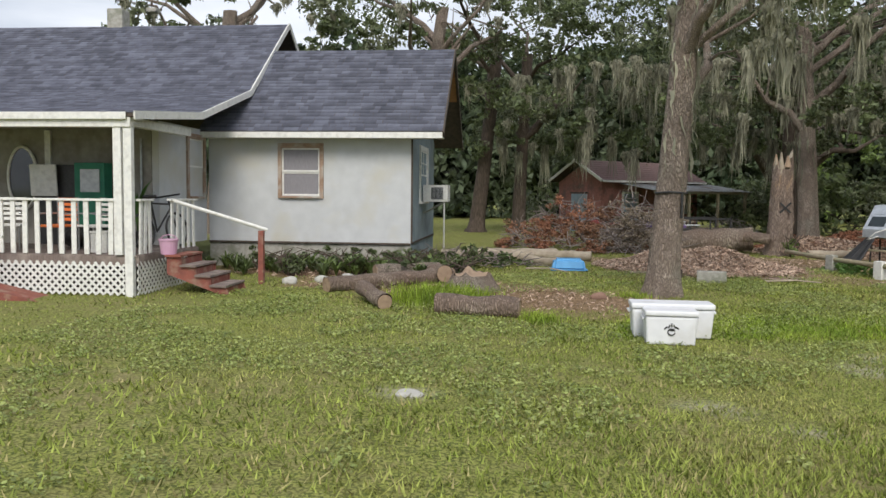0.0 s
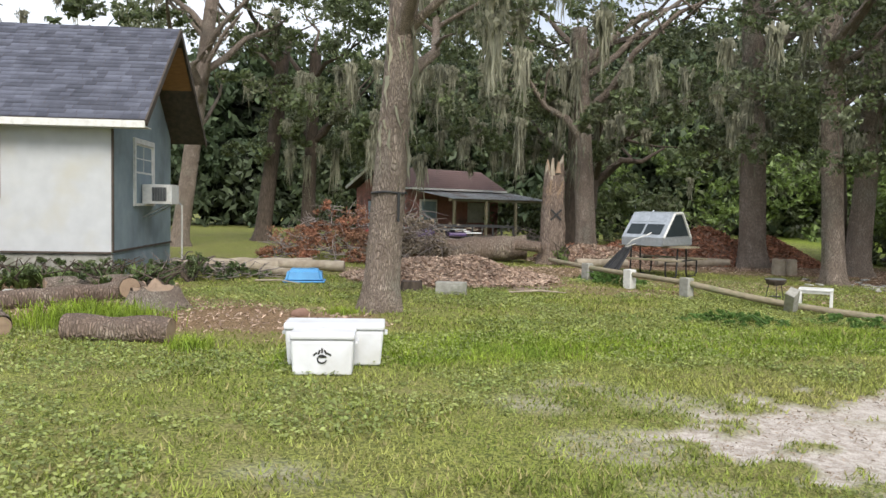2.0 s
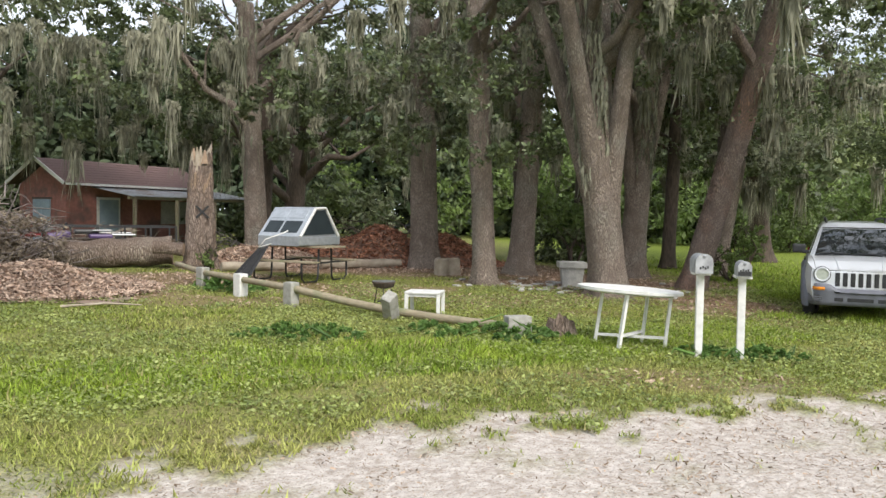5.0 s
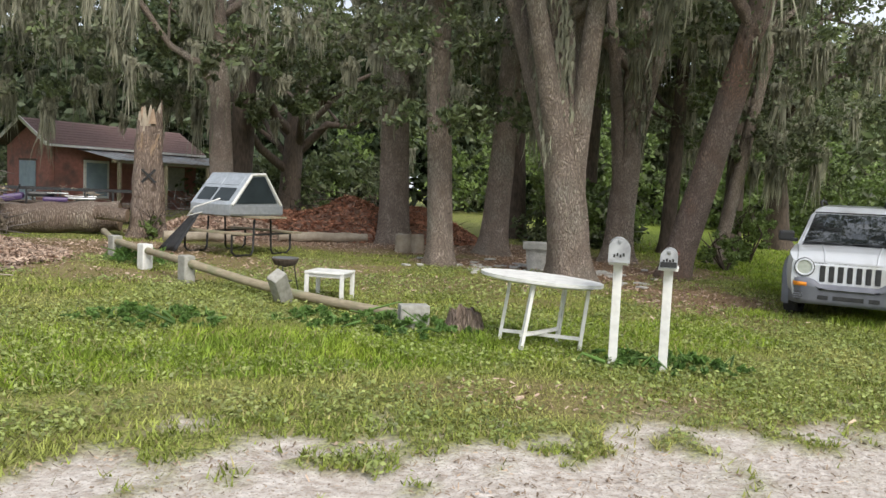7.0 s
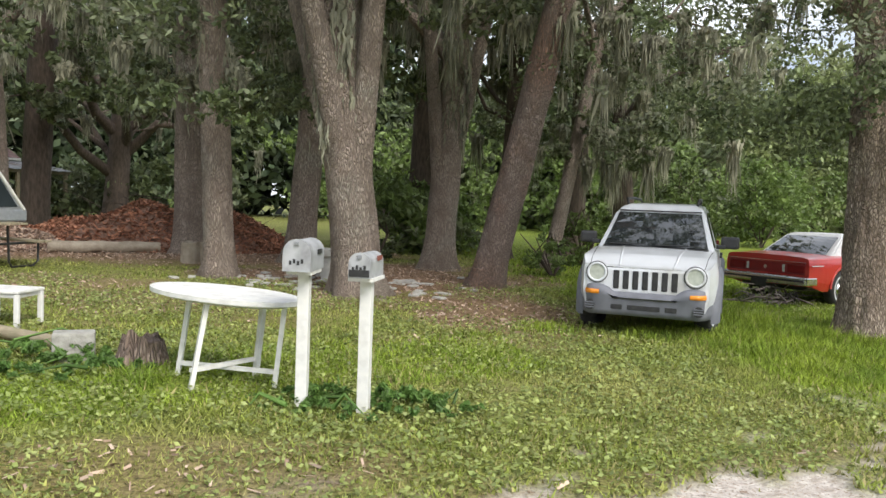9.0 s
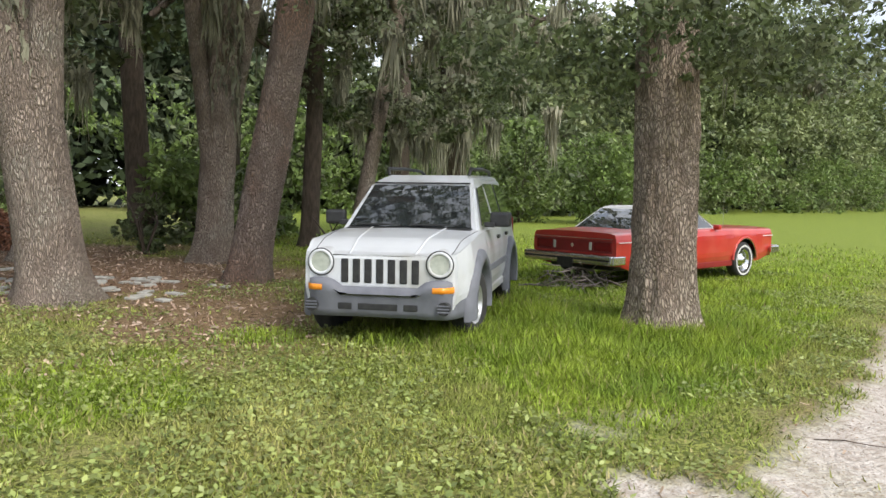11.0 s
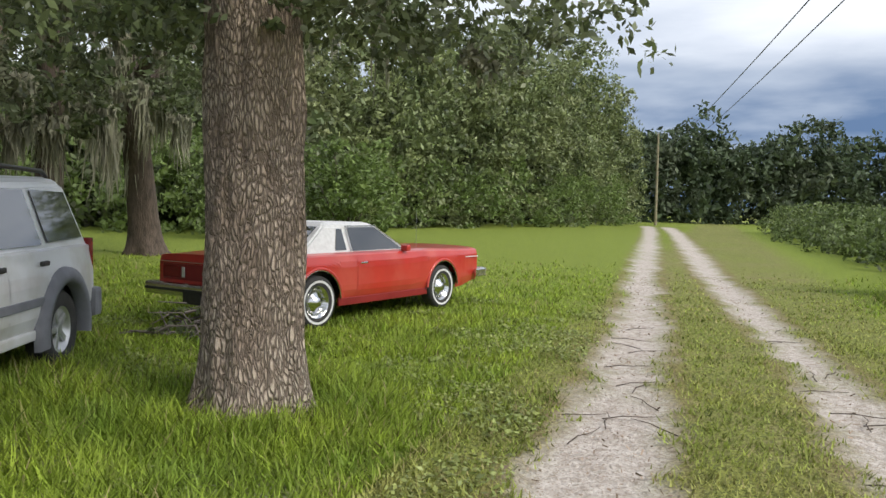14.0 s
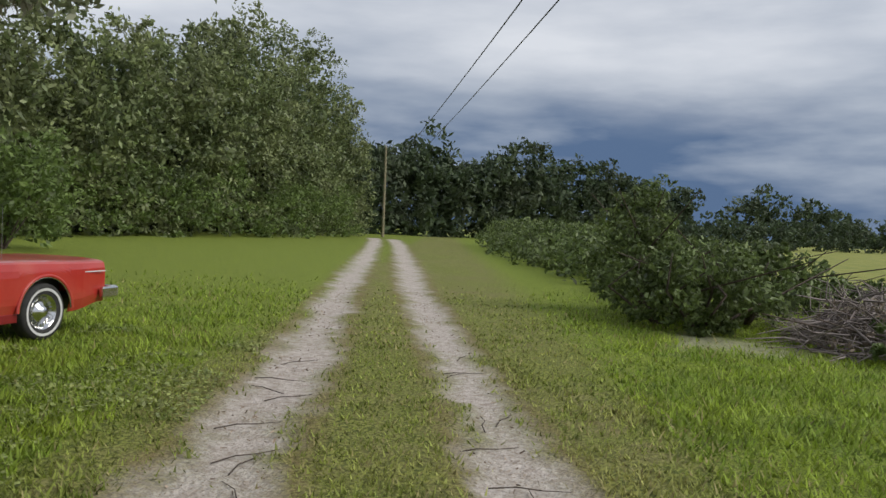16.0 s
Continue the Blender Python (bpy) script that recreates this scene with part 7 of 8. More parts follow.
litter()
rt = np.random.RandomState(91)
more = []
for line in (RUT_L[5:9], RUT_R[1:4]):
    for k in range(11):
        i = rt.randint(0, len(line) - 1)
        f, w_ = rt.uniform(0, 1), rt.uniform(-0.9, 0.9)
        (x0, y0, h0), (x1, y1, h1) = line[i], line[i + 1]
        more.append((x0 + (x1 - x0) * f + 0.57 * w_ * h0, y0 + (y1 - y0) * f - 0.82 * w_ * h0, rt.normal() * 28 - 35))
for k, (x, y, a) in enumerate(tuple(more) + ((22.4, 14.6, 20), (22.0, 14.2, 60), (24.6, 14.0, 10), (23.0, 15.3, -30), (21.3, 14.0, 35), (24.0, 16.1, 80), (26.9, 15.9, 15), (21.5, 13.7, 75))):
    st = thing("twig", "thin dark twig lying on the sand track", "twig", on(x, y, -0.015, a), "twigs on the sand track")
    V, F = tube([(-0.22, 0, 0), (-0.05, 0.03, 0.012), (0.1, 0.01, 0.008), (0.28, 0.05, 0.0)], [0.0045, 0.0045, 0.0035, 0.002], 6, 0.1, k)
    raw("wood", V, F, "bark_dark", st, True)


def brush(name, label, at, rx, ry, h, twigs, leaves, lmat, tmat, seed, tl=0.9, rot=0, lsize=0.05):
    rs = np.random.RandomState(seed)
    root = thing(name, label, "brush heap", on(at[0], at[1], 0, rot))
    L = []
    for i in range(twigs):
        a, q = rs.uniform(0, 6.28), math.sqrt(rs.uniform(0, 1))
        x, y = math.cos(a) * q * rx, math.sin(a) * q * ry
        z = h * (1 - q * q) * rs.uniform(0.2, 1.0)
        d = rs.normal(size=3) * [1, 1, 0.45]
        d /= np.linalg.norm(d)
        ln = tl * rs.uniform(0.4, 1.2)
        p = np.array([x, y, max(z, 0.06)])
        e = p + d * ln
        e[2] = min(max(e[2], 0.03), h * 1.15)
        m_ = (p + e) / 2 + rs.normal(size=3) * 0.07
        m_[2] = max(m_[2], 0.05)
        r0 = rs.uniform(0.006, 0.022)
        L.append(tube([p, m_, e], [r0, r0 * 0.7, r0 * 0.3], 4, 0, i))
    v, f = join(L)
    raw("twig_tangle", v, f, tmat, root, kind="stuff")
    if leaves:
        n = 60
        a, q = rs.uniform(0, 6.28, n), np.sqrt(rs.uniform(0, 1, n))
        C = np.stack([np.cos(a) * q * rx, np.sin(a) * q * ry, h * (1 - q * q * 0.9) * rs.uniform(0.2, 0.95, n)], 1)
        v, f = leafcloud(rs, C, rs.uniform(0.2, 0.5, n) * h * 0.6, int(leaves / n), lsize, 0.7)
        v[:, 2] = np.maximum(v[:, 2], 0.02)
        raw("foliage", v, f, lmat, root, kind="stuff")
    return root


brush("brush_heap", "big heap of cut branches with rusty dead leaves", (-2.3, 23.6), 2.3, 1.9, 1.65, 380, 15000, "dead_leaf", "grey_twig", 51)
brush("brush_heap", "heap of grey dead branches with dry leaves", (-0.2, 23.0), 1.2, 1.4, 1.75, 420, 7000, "grey_leaf", "grey_twig", 52)
brush("brush_heap", "low dark leafy brush behind the house corner", (-3.5, 16.6), 1.7, 0.9, 0.45, 160, 4000, "darkleaf", "grey_twig", 53, 0.6)
brush("brush_heap", "tangled grey branches heaped before the shrubs", (31.8, 12.2), 1.5, 0.9, 0.85, 450, 900, "grey_leaf", "grey_twig", 54, 0.9, 20)
brush("brush_heap", "grey twiggy brush behind the green shrub", (33.5, 12.2), 1.8, 1.2, 0.8, 300, 700, "leaf", "grey_twig", 55, 0.8)
brush("dead_branch", "bare grey branch lying under the chrome bumper", (19.95, 18.75), 0.7, 0.35, 0.35, 60, 300, "leaf", "grey_twig", 56, 0.7, 10)
brush("brush_heap", "pile of old boards and dark branches behind the mulch", (8.6, 30.0), 2.6, 1.0, 1.2, 260, 1500, "grey_leaf", "bark_dark", 57, 1.5)
brush("ground_vines", "green vines over the fallen rail and block", (9.3, 13.8), 1.3, 0.6, 0.22, 14, 6500, "leaf_weed", "leaf_weed", 58, 0.5, -25, 0.035)
brush("ground_vines", "green vines round the rail blocks", (5.3, 18.6), 0.9, 0.5, 0.3, 10, 3000, "leaf_weed", "leaf_weed", 59, 0.5, -45, 0.045)
brush("ground_vines", "leafy weeds at the foot of the mailbox posts", (12.1, 12.4), 0.9, 0.4, 0.2, 8, 4000, "leaf_weed", "leaf_weed", 60, 0.3, -15, 0.03)
brush("ground_vines", "leafy weeds in the lawn before the rails", (6.9, 13.6), 0.9, 0.5, 0.2, 8, 3600, "leaf_weed", "leaf_weed", 61, 0.3, 0, 0.035)

# rails on blocks
posts = [(4.78, 18.9, 0), (5.62, 17.75, 1), (6.58, 16.45, 0)]
for x, y, w_ in posts:
    b = thing("block", "square concrete block set upright under the rail", "block", on(x, y, 0, -50), "blocks under the rail")
    part("body", boxm((0.22, 0.17, 0.42), (0, 0, 0.19), bevel=0.02), "white" if w_ else "concrete", b)
b = thing("block", "tilted pale concrete block leaning on the rail", "block", on(8.1, 15.0, 0, -35), "blocks under the rail")
part("body", boxm((0.17, 0.20, 0.52), (0, 0, 0.2), (38, 20, 0), bevel=0.02), "concrete", b)
b = thing("block", "broken square block half hidden by vines", "block", on(9.75, 13.85, 0, 10), "blocks under the rail")
part("body", boxm((0.34, 0.2, 0.28), (0, 0, 0.13), bevel=0.02), "concrete", b)
b = thing("block", "long pale concrete block on the lawn by the chip heap", "block", on(2.15, 15.45, 0, 4))
part("body", boxm((0.58, 0.24, 0.24), (0, 0, 0.11), bevel=0.015), "concrete", b)
part("panel", boxm((0.42, 0.01, 0.13), (0, -0.123, 0.11), bevel=0.004), "concrete", b)
pts = [(3.9, 20.9), (4.78, 18.9), (5.62, 17.75), (6.58, 16.45), (9.65, 14.25)]
for k, (a, c) in enumerate(zip(pts[:-1], pts[1:])):
    r = thing("rail", "round weathered timber rail resting on low blocks", "rail", pose(0, 0, 0), "timber rails")
    za, zc_ = (0.30, 0.30) if k < 3 else (0.30, 0.07)
    A, C = Vector(gzp(*a, za)), Vector(gzp(*c, zc_))
    if k == 3:
        V, F = tube([A.lerp(C, q) + Vector((0, 0, -0.07 * math.sin(q * 3.1))) for q in np.linspace(0, 1, 14)], [0.062] * 14, 14, 0.03, k)
    else:
        V, F = tube([A.lerp(C, q) for q in np.linspace(0.02, 0.98, 8)], [0.055] * 8, 12, 0.03, k)
    raw("timber", V, F, "old_wood", r, True)
    for p in (A, C):
        part("end_cap", cylm(0.05, 0.05, tuple(p.lerp(C if p is A else A, 0.012 if k == 3 else 0.02)), tuple(p.lerp(C if p is A else A, 0.03)), 12), "old_wood", r)

# small white side table, grill
st = thing("side_table", "small square white plastic side table", "table", on(8.68, 15.62, 0, -18))
part("tabletop", boxm((0.56, 0.46, 0.035), (0, 0, 0.37), bevel=0.012), "white", st)
part("apron", boxm((0.50, 0.40, 0.05), (0, 0, 0.33), bevel=0.01), "white", st)
for x in (-0.25, 0.25):
    for y in (-0.2, 0.2):
        part("leg", boxm((0.055, 0.045, 0.35), (x, y, 0.175), bevel=0.012), "white", st)
g = thing("grill", "small round dark grill on thin wire legs", "grill", on(8.05, 15.85))
bm = bmesh.new()
lathe(bm, [(0.02, 0.0), (0.15, 0.03), (0.18, 0.10), (0.19, 0.12), (0.175, 0.12)], (0, 0, 0), 24)
bmesh.ops.rotate(bm, matrix=Matrix.Rotation(radians(90), 3, "X"), verts=bm.verts)
bmesh.ops.translate(bm, vec=(0, 0, 0.38), verts=bm.verts)
part("bowl", bm, "bark_dark", g, smooth=True)
part("grate", cylm(0.18, 0.18, (0, 0, 0.50), (0, 0, 0.508), 24), "metal", g)
for k in range(3):
    a = k * 2.1 + 0.4
    part("leg", cylm(0.008, 0.008, (0.12 * math.cos(a), 0.12 * math.sin(a), 0.42), (0.2 * math.cos(a), 0.2 * math.sin(a), 0), 6), "black", g)
part("ring", cylm(0.1, 0.1, (0, 0, 0.18), (0, 0, 0.19), 20), "black", g)

# oval table
ot = thing("oval_table", "long oval white wooden table with crossed stretchers on the grass", "table", on(11.05, 13.15, 0, -30))
bm = bmesh.new()
bmesh.ops.create_cone(bm, cap_ends=True, segments=48, radius1=1, radius2=1, depth=0.035)
for v in bm.verts:
    v.co.x *= 0.67
    v.co.y *= 0.39
    v.co.z += 0.725 - v.co.x * 0.045
part("tabletop", bm, "white", ot)
feet = [(-0.43, -0.02), (-0.06, -0.36), (0.13, 0.27), (0.45, 0.03)]
for fx, fy in feet:
    tx, ty = fx * 0.97 + 0.078, fy * 0.85 + 0.03
    A, B = Vector((fx, fy, 0.0)), Vector((tx, ty, 0.712 - tx * 0.045))
    d = B - A
    m = Matrix.Translation((A + B) / 2) @ d.to_track_quat("Z", "Y").to_matrix().to_4x4()
    bm = bmesh.new()
    bmesh.ops.create_cube(bm, size=1, matrix=m @ Matrix.Diagonal((0.05, 0.036, d.length, 1)))
    part("leg", bm, "white", ot)
for a, b, z in ((0, 3, 0.125), (1, 2, 0.16)):
    A, B = Vector((*feet[a], z)), Vector((*feet[b], z))
    part("stretcher", boxm(((B - A).length, 0.042, 0.032), tuple((A + B) / 2), (0, 0, math.degrees(math.atan2((B - A).y, (B - A).x)))), "white", ot)
V, F = tube([(0.56 * math.cos(q), 0.30 * math.sin(q), 0.695 - 0.025 * math.cos(q)) for q in np.linspace(0, 2 * math.pi, 40)], [0.018] * 40, 6)
raw("apron", V, F, "white", ot, True)


def mailbox(x, y, yaw, big, label):
    p = thing("mailbox", label, "mailbox", on(x, y, 0, yaw), "mailboxes by the road")
    h = 1.0 if big else 0.985
    part("post", boxm((0.085, 0.085, h + 0.1), (0, 0, h / 2 - 0.05), bevel=0.006), "white", p, "white painted wooden post")
    part("shelf", boxm((0.18, 0.34, 0.025), (0, -0.02, h + 0.012)), "white", p)
    w, L, hh = (0.19, 0.42, 0.13) if big else (0.15, 0.36, 0.10)
    bm = bmesh.new()
    prof = [(-w / 2, 0)] + [(-w / 2 * math.cos(a), hh + w / 2 * math.sin(a)) for a in np.linspace(0, math.pi, 14)] + [(w / 2, 0)]
    va = [bm.verts.new((x_, -L / 2 - 0.02, z + h + 0.026)) for x_, z in prof]
    vb = [bm.verts.new((x_, L / 2 - 0.02, z + h + 0.026)) for x_, z in prof]
    bm.faces.new(vb)
    bm.faces.new(va[::-1])
    for i in range(len(prof)):
        j = (i + 1) % len(prof)
        bm.faces.new((va[i], va[j], vb[j], vb[i]))
    body = part("box", bm, "mail_grey", p, "weathered grey metal letter box")
    bm = bmesh.new()
    prof2 = [(x_ * 1.06, z * 1.03) for x_, z in prof]
    va = [bm.verts.new((x_, -L / 2 - 0.045, z + h + 0.026)) for x_, z in prof2]
    vb = [bm.verts.new((x_, -L / 2 - 0.021, z + h + 0.026)) for x_, z in prof2]
    bm.faces.new(vb)
    bm.faces.new(va[::-1])
    for i in range(len(prof)):
        j = (i + 1) % len(prof)
        bm.faces.new((va[i], va[j], vb[j], vb[i]))
    door = part("door", bm, "mail_grey", p)
    part("latch", boxm((0.03, 0.02, 0.03), (0, -L / 2 - 0.05, h + hh + w / 2 + 0.0), bevel=0.005), "metal", door)
    for k in range(4):
        part("writing", boxm((0.018, 0.003, 0.03), (-0.045 + 0.028 * k, -L / 2 - 0.0475, h + 0.09 + 0.012 * (k % 2))), "black", door, "dark unreadable marks")
    if not big:
        part("lower_band", boxm((w * 0.98, 0.004, 0.05), (0, -L / 2 - 0.0475, h + 0.06)), "black", door)
    part("flag", boxm((0.008, 0.12, 0.035), (w / 2 + 0.008, 0.02, h + 0.16), (0, 0, 0)), "black" if big else "redwood", p, "small signal flag")
    return p


M["mail_grey"] = mat("weathered_grey_metal", (0.48, 0.49, 0.50), (0.36, 0.37, 0.38), 9, 0.5, metal=0.25, c=(0.25, 0.25, 0.26), cscale=6)
mailbox(11.65, 12.42, -16, True, "white post with a large weathered grey mailbox")
mailbox(12.09, 12.24, -22, False, "white post with a small rounded dark-fronted mailbox")

# stone planter
pn = thing("planter", "square pale stone planter with a thick rim under the oak", "planter", on(12.48, 20.35, 0, -10))
bm = bmesh.new()
box(bm, (0.50, 0.50, 0.42), (0, 0, 0.21))
for v in bm.verts:
    if v.co.z < 0.1:
        v.co.x *= 0.82
        v.co.y *= 0.82
part("body", bm, "stone", pn)
part("rim", boxm((0.62, 0.62, 0.13), (0, 0, 0.485), bevel=0.02), "stone", pn)

# picnic table and camper top
pt = thing("picnic_table", "picnic table with bent black steel legs and plank benches", "table", on(6.55, 20.75, 0, -35))
for k in range(5):
    part("top_plank", boxm((1.8, 0.14, 0.035), (0, -0.30 + 0.15 * k, 0.74), bevel=0.005), "old_wood", pt)
for s in (-1, 1):
    for k in range(2):
        part("bench_plank", boxm((1.8, 0.13, 0.035), (0, s * (0.62 + 0.14 * k), 0.44), bevel=0.005), "old_wood", pt)
    x = s * 0.62
    for q, path in enumerate((((x, -0.80, 0.42), (x, -0.80, 0.10), (x, -0.70, 0.02), (x, -0.3, 0.02), (x, -0.25, 0.1), (x, -0.22, 0.70)), ((x, 0.80, 0.42), (x, 0.80, 0.10), (x, 0.70, 0.02), (x, 0.3, 0.02), (x, 0.25, 0.1), (x, 0.22, 0.70)), ((x, -0.80, 0.415), (x, 0, 0.40), (x, 0.80, 0.415)))):
        V, F = tube(path, [0.021] * len(path), 8)
        raw("steel_leg", V, F, "black", pt, True, label="bent black steel leg")
ct = thing("camper_top", "silver truck camper top with dark windows standing on the picnic table", "camper top", on(6.5, 20.75, 0.765, 52))
prof = [(-0.68, 0.0), (-0.68, 0.20), (-0.16, 0.80), (0.20, 0.82), (0.68, 0.20), (0.68, 0.0)]


def prism(prof, y0, y1):
    bm = bmesh.new()
    a = [bm.verts.new((x, y0, z)) for x, z in prof]
    b = [bm.verts.new((x, y1, z)) for x, z in prof]
    bm.faces.new(a)
    bm.faces.new(b[::-1])
    for i in range(len(prof)):
        j = (i + 1) % len(prof)
        bm.faces.new((a[i], b[i], b[j], a[j]))
    return bm


bm = prism(prof, -0.55, 0.55)
part("shell", bm, "silver", ct)
part("front_window", prism([(-0.52, 0.22), (-0.12, 0.73), (0.17, 0.75), (0.52, 0.24)], -0.565, -0.552), "camper_glass", ct, "dark triangular end window")
for a, b in zip([(-0.68, 0.20), (-0.16, 0.80), (0.20, 0.82)], [(-0.16, 0.80), (0.20, 0.82), (0.68, 0.20)]):
    A, B = Vector((a[0] * 0.93, -0.57, a[1] * 0.97)), Vector((b[0] * 0.93, -0.57, b[1] * 0.97))
    part("window_frame", cylm(0.028, 0.028, tuple(A), tuple(B), 6), "white", ct, "white window frame")
part("base_band", boxm((1.36, 0.02, 0.16), (0, -0.562, 0.10), bevel=0.005), "silver", ct)
for k in range(2):
    y0, y1 = (-0.46, 0.0) if k == 0 else (0.06, 0.46)
    q = lambda f, y: (-0.68 + 0.52 * f, y, 0.20 + 0.60 * f)
    quad_panel("side_window", (q(0.12, y0), q(0.12, y1), q(0.52, y1), q(0.52, y0)), "camper_glass", ct, (-0.006, 0, 0.006), label="dark side window")
    quad_panel("upper_panel", (q(0.62, y0), q(0.62, y1), q(0.92, y1), q(0.92, y0)), "silver", ct, (-0.006, 0, 0.006))
rg = thing("tarp", "black cloth hanging from the picnic table end", "cloth", on(5.85, 20.35, 0, -40))
V, F = [], []
for i in range(9):
    for j in range(9):
        f, g_ = i / 8, j / 8
        V.append(((f - 0.5) * (0.25 + 0.35 * g_) - 0.4 * g_, -0.05 - 0.35 * g_ + 0.05 * math.sin(f * 12), 0.76 - 0.72 * g_))
F = [(i * 9 + j, i * 9 + j + 1, (i + 1) * 9 + j + 1, (i + 1) * 9 + j) for i in range(8) for j in range(8)]
ob = raw("cloth", V, F, "black", rg, True)
ob.modifiers.new("thickness", "SOLIDIFY").thickness = 0.008
br = thing("metal_frame", "bent white metal frame hanging by the camper top", "frame", on(5.95, 20.2, 0.78, 0))
V, F = tube([(0, 0, 0.02), (-0.25, -0.1, -0.05), (-0.1, -0.2, 0.12), (0.25, -0.15, 0.25), (0.35, -0.1, 0.3)], [0.014] * 5, 7)
raw("tube", V, F, "white", br, True)

# shed
SH = pose(-4.4, 36.8, 0.1, 0, 0, 53)
sh = thing("shed", "small red brick shed with a brown roof and tin lean-to", "shed", SH)
bm = bmesh.new()
gp = [(-1.5, 0), (-1.5, 2.55), (0, 3.35), (1.5, 2.55), (1.5, 0)]
va = [bm.verts.new((0, y, z)) for y, z in gp]
vb = [bm.verts.new((0.15, y, z)) for y, z in gp]
bm.faces.new(va)
bm.faces.new(vb[::-1])
for i in range(5):
    j = (i + 1) % 5
    bm.faces.new((va[i], vb[i], vb[j], va[j]))
part("gable_wall", bm, "brick", sh, "red brick gable wall")
part("side_wall", boxm((6.7, 0.15, 2.55), (3.52, -1.42, 1.275)), "brick", sh)
part("back_wall", boxm((6.7, 0.15, 2.55), (3.52, 1.42, 1.275)), "brick", sh)
part("end_wall", boxm((0.15, 2.65, 2.5), (6.8, 0, 1.25)), "brick", sh)
for s in (-1, 1):
    A = [(-0.35, s * 1.85, 2.62), (7.1, s * 1.85, 2.62), (7.1, 0, 3.62), (-0.35, 0, 3.62)]
    o, p, nrm = roof_slope("roof", A, 0, 0, sh, 0)
    for k in range(9):
        f0, f1 = k / 9, (k + 1) / 9
        quad_panel("shingle_course", (p[0].lerp(p[3], f0) + nrm * 0.02, p[1].lerp(p[2], f0) + nrm * 0.02, p[1].lerp(p[2], f1) + nrm * 0.004, p[0].lerp(p[3], f1) + nrm * 0.004), "rust_roof", sh, (0, 0, 0.004), 1, label="brown shingle course")
    Aa, Bb = Vector((-0.37, s * 1.87, 2.60)), Vector((-0.37, 0, 3.61))
    d = Bb - Aa
    m = Matrix.Translation((Aa + Bb) / 2) @ d.to_track_quat("Y", "Z").to_matrix().to_4x4()
    bm = bmesh.new()
    bmesh.ops.create_cube(bm, size=1, matrix=m @ Matrix.Diagonal((0.04, d.length, 0.13, 1)))
    part("rake_board", bm, "white", sh, "white rake board")
part("fascia", boxm((7.4, 0.03, 0.09), (3.4, -1.87, 2.58)), "white", sh)
for y in (-0.28, 0.28):
    part("door", boxm((0.05, 0.54, 1.95), (-0.028, y, 1.0), bevel=0.01), "blue_door", sh, "pale blue-grey door leaf")
part("door_frame", boxm((0.03, 1.26, 0.07), (-0.016, 0, 2.02)), "brownboard", sh)
for k in range(36):
    part("tin_sheet", boxm((0.186, 2.55, 0.02), (1.18 + 6.6 * k / 35, -2.75, 2.32 + 0.015 * (k % 2)), (8.5, 0, 0)), "tin", sh, "corrugated tin sheet")
for k in range(4):
    part("post", boxm((0.11, 0.11, 2.15), (1.3 + 2.1 * k, -3.85, 1.07)), "old_wood", sh, "weathered lean-to post")
part("beam", boxm((6.8, 0.09, 0.12), (4.4, -3.85, 2.08)), "old_wood", sh)
wf = part("window_frame", boxm((1.1, 0.06, 1.5), (1.9, -1.53, 1.35), bevel=0.01), "white", sh, "white-framed window with pale curtain")
part("pane", boxm((0.9, 0.02, 1.3), (1.9, -1.57, 1.35)), "blue_door", wf)
part("pale_panel", boxm((1.6, 0.04, 1.0), (5.4, -1.52, 1.5)), "stone", sh)


def utility_trailer():
    t = thing("trailer", "low black steel utility trailer loaded with scrap before the shed", "trailer", on(0.6, 28.0, 0, 18))
    part("bed", boxm((3.6, 1.7, 0.08), (0, 0, 0.55)), "bark_dark", t)
    for y in (-0.85, 0.85):
        part("side_rail", boxm((3.6, 0.05, 0.06), (0, y, 0.95)), "black", t)
        for x in np.linspace(-1.78, 1.78, 6):
            part("stake", boxm((0.05, 0.05, 0.42), (x, y, 0.74)), "black", t)
        w_ = part("fender", boxm((0.9, 0.24, 0.06), (0.2, y * 1.16, 0.72), bevel=0.02), "metal", t)
        car_wheel(t, (0.2, y * 1.15, 0.33), 0.33, 1 if y > 0 else -1, 0.18)
    part("tongue", boxm((1.2, 0.1, 0.1), (-2.4, 0, 0.5)), "black", t)
    return t


utility_trailer()


def quad_bike(m, mt, label):
    q = thing("quad_bike", label, "quad bike", m)
    for x in (-0.6, 0.6):
        for y in (-0.42, 0.42):
            car_wheel(q, (x, y, 0.28), 0.28, 1 if y > 0 else -1, 0.13, spokes=4)
    part("frame", boxm((1.3, 0.35, 0.2), (0, 0, 0.42), bevel=0.05), "black", q)
    part("hood", boxm((0.6, 0.8, 0.18), (0.5, 0, 0.72), (0, 10, 0), bevel=0.07), mt, q)
    part("rear_fender", boxm((0.6, 0.85, 0.12), (-0.55, 0, 0.70), bevel=0.05), mt, q)
    part("seat", boxm((0.65, 0.3, 0.14), (-0.2, 0, 0.82), bevel=0.06), "black", q)
    part("handlebar", cylm(0.018, 0.018, (0.3, -0.36, 1.05), (0.3, 0.36, 1.05), 8), "black", q)
    part("steering_post", cylm(0.025, 0.025, (0.42, 0, 0.75), (0.3, 0, 1.05), 8), "black", q)
    part("cargo_rack", boxm((0.5, 0.7, 0.03), (-0.6, 0, 0.86), bevel=0.01), "metal", q)
    return q


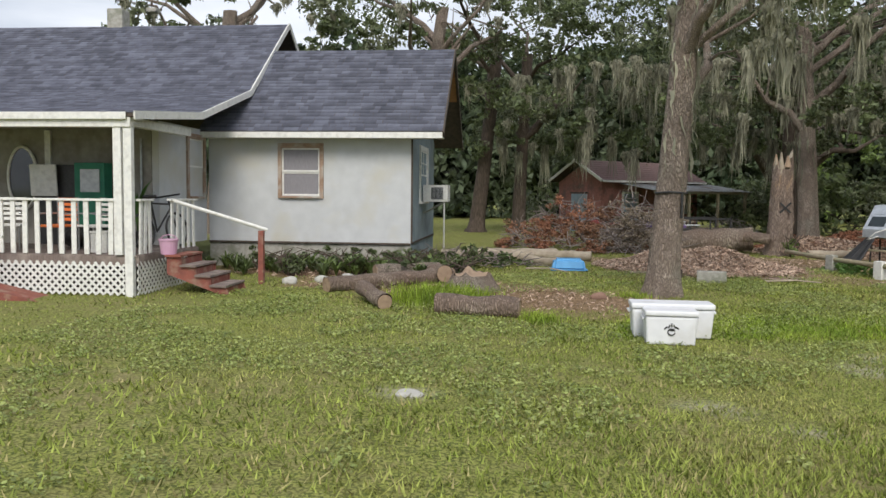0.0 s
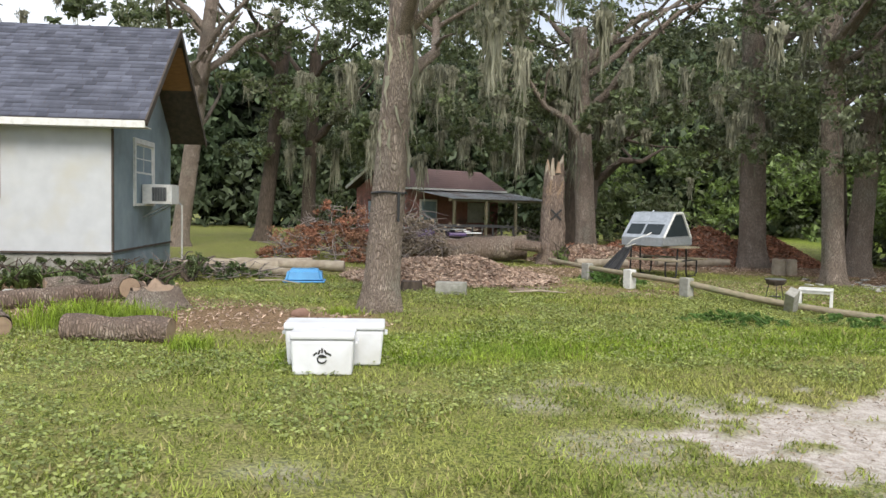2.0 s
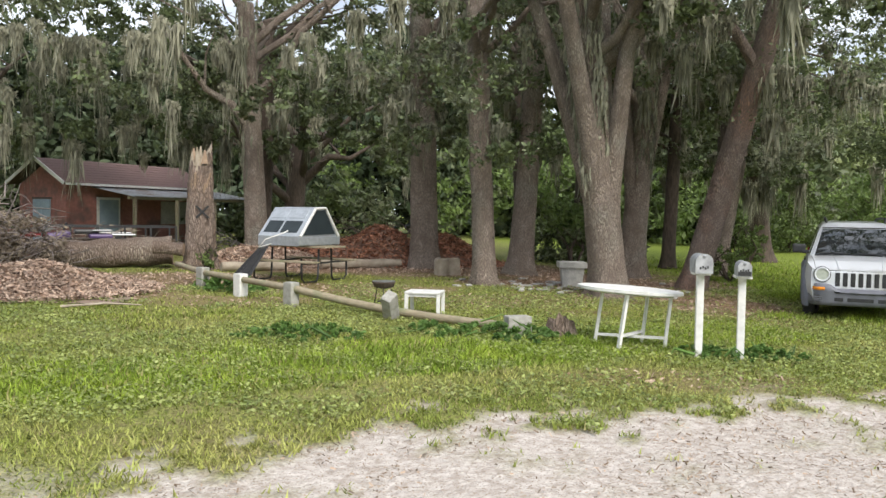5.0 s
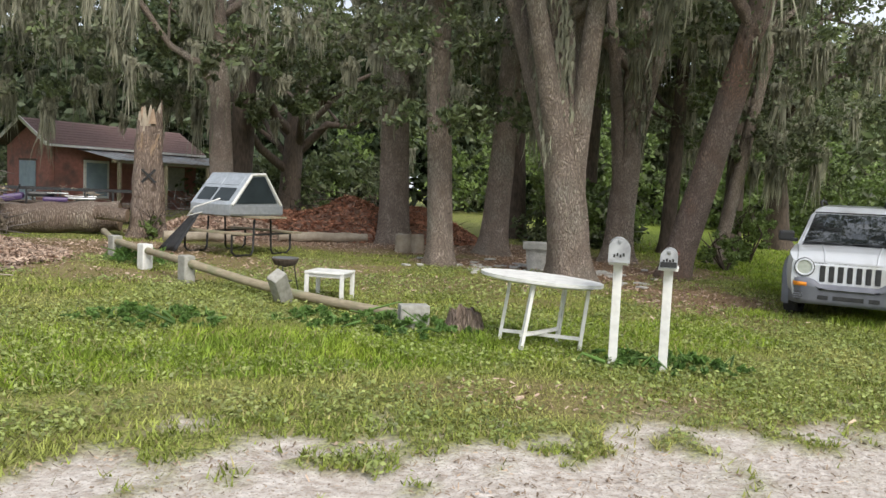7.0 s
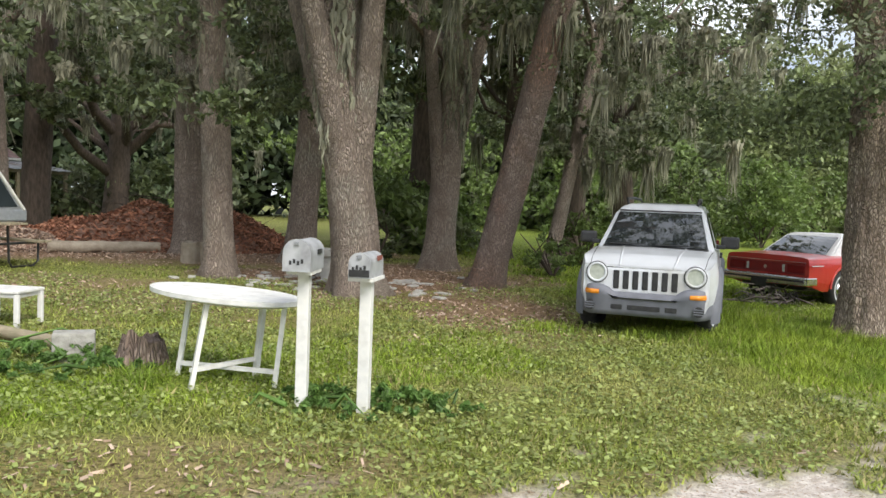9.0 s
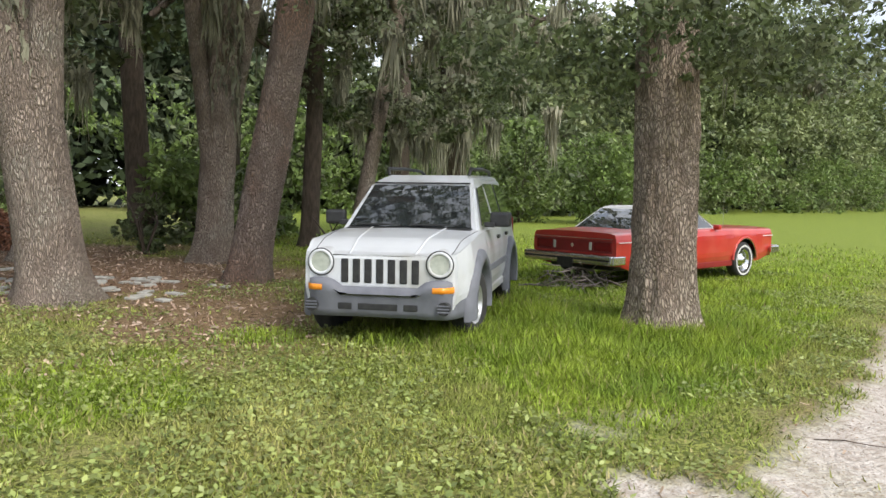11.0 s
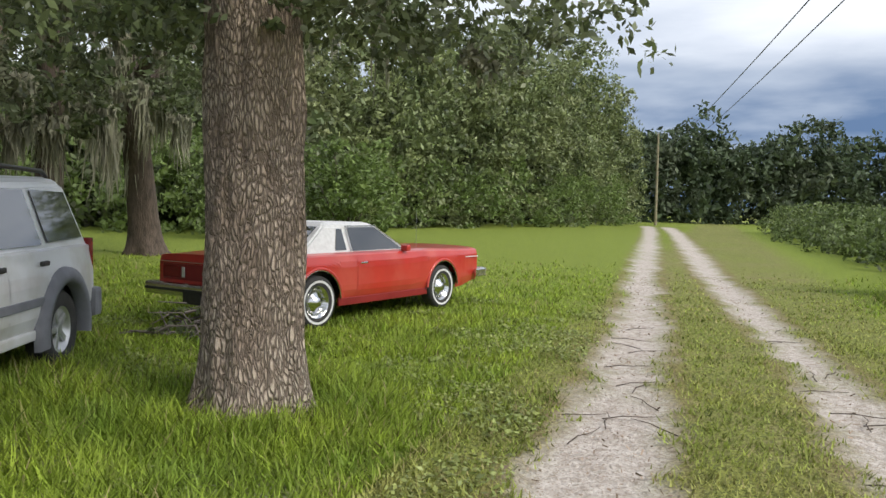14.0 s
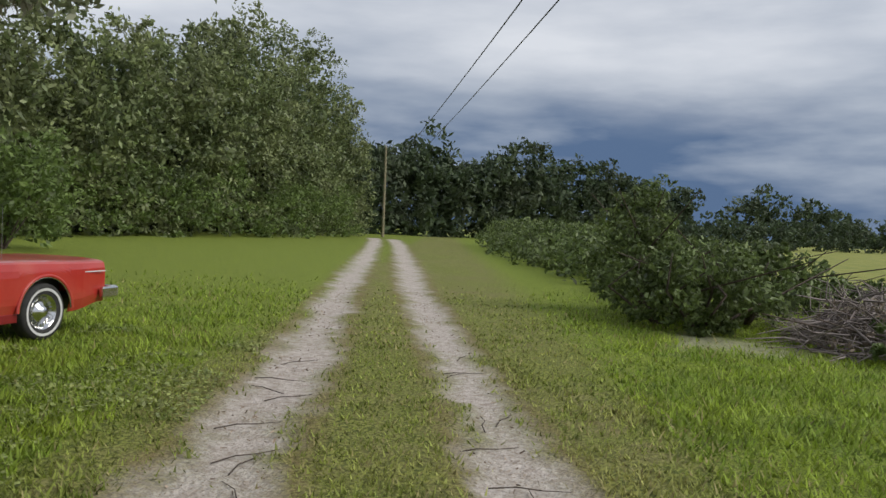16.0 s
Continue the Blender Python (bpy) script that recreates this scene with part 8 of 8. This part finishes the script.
quad_bike(on(0.2, 26.4, 0, 200), "purple", "dark purple quad bike parked before the brick shed")
quad_bike(on(-1.7, 27.4, 0, 170), "car_red_dull", "muddy dark quad bike beside the purple one")
brush("scrap_pile", "jumble of pale scrap and boards on the trailer", (0.6, 28.0), 1.4, 0.7, 1.25, 90, 0, "grey_leaf", "pale_wood", 63, 0.9)
brush("scrap_pile", "jumble of scrap under the tin lean-to", (2.6, 33.6), 1.6, 0.9, 0.9, 120, 0, "grey_leaf", "grey_twig", 64, 0.9)

# palm behind the house
pm = thing("palm_tree", "cabbage palm with fan fronds behind the wing roof", "tree", pose(-13.3, 32.6, 0.25))
V, F = tube([(0, 0, 0), (0.1, 0, 3), (0.1, 0.1, 7.2)], [0.22, 0.18, 0.17], 12, 0.06, 2)
raw("trunk", V, F, "bark_dark", pm, True)
rs = np.random.RandomState(44)
for k in range(34):
    a, el = rs.uniform(0, 6.28), rs.uniform(-0.5, 1.3)
    V, F = [], []
    st = Vector((0.1, 0.1, 7.2))
    ax = Vector((math.cos(a) * math.cos(el), math.sin(a) * math.cos(el), math.sin(el)))
    c = st + ax * rs.uniform(0.7, 1.0)
    side = ax.cross(Vector((0, 0, 1))).normalized()
    for q in range(14):
        b = (q - 6.5) / 6.5 * 1.3
        tip = c + (ax * math.cos(b) + side * math.sin(b)) * 0.75 + Vector((0, 0, -0.12 * abs(b)))
        w = ax.cross(side) * 0.03 + side * 0.02
        o = len(V)
        V += [tuple(c - w), tuple(c + w), tuple(tip)]
        F.append((o, o + 1, o + 2))
    raw("frond", V, F, "leaf_light" if k % 3 else "leaf", pm)

# utility pole and wires
up = thing("utility_pole", "slender pale wooden utility pole at the bend of the track", "pole", pose(87.0, 65.5, 0.0))
part("pole", cylm(0.16, 0.11, (0, 0, 0), (0, 0, 10.0), 10), "old_wood", up)
part("insulator", cylm(0.08, 0.08, (0, 0, 10.0), (0, 0, 10.25), 8), "metal", up)
for k, (a, b) in enumerate((((65.2, 45.3), (37.7, 21.5)), ((66.3, 44.6), (38.2, 20.7)))):
    wr = thing("overhead_wire", "thin black overhead wire crossing above the track", "wire", pose(0, 0, 0), "overhead wires")
    A, B = np.array(a), np.array(b)
    P = [tuple(A + (B - A) * f) + (7.5 + 0.9 * abs(f - 0.9) ** 2 * 0.35,) for f in np.linspace(-2.0, 3.0, 30)]
    V, F = tube(P, [0.02] * 30, 5)
    raw("wire", V, F, "black", wr, True)
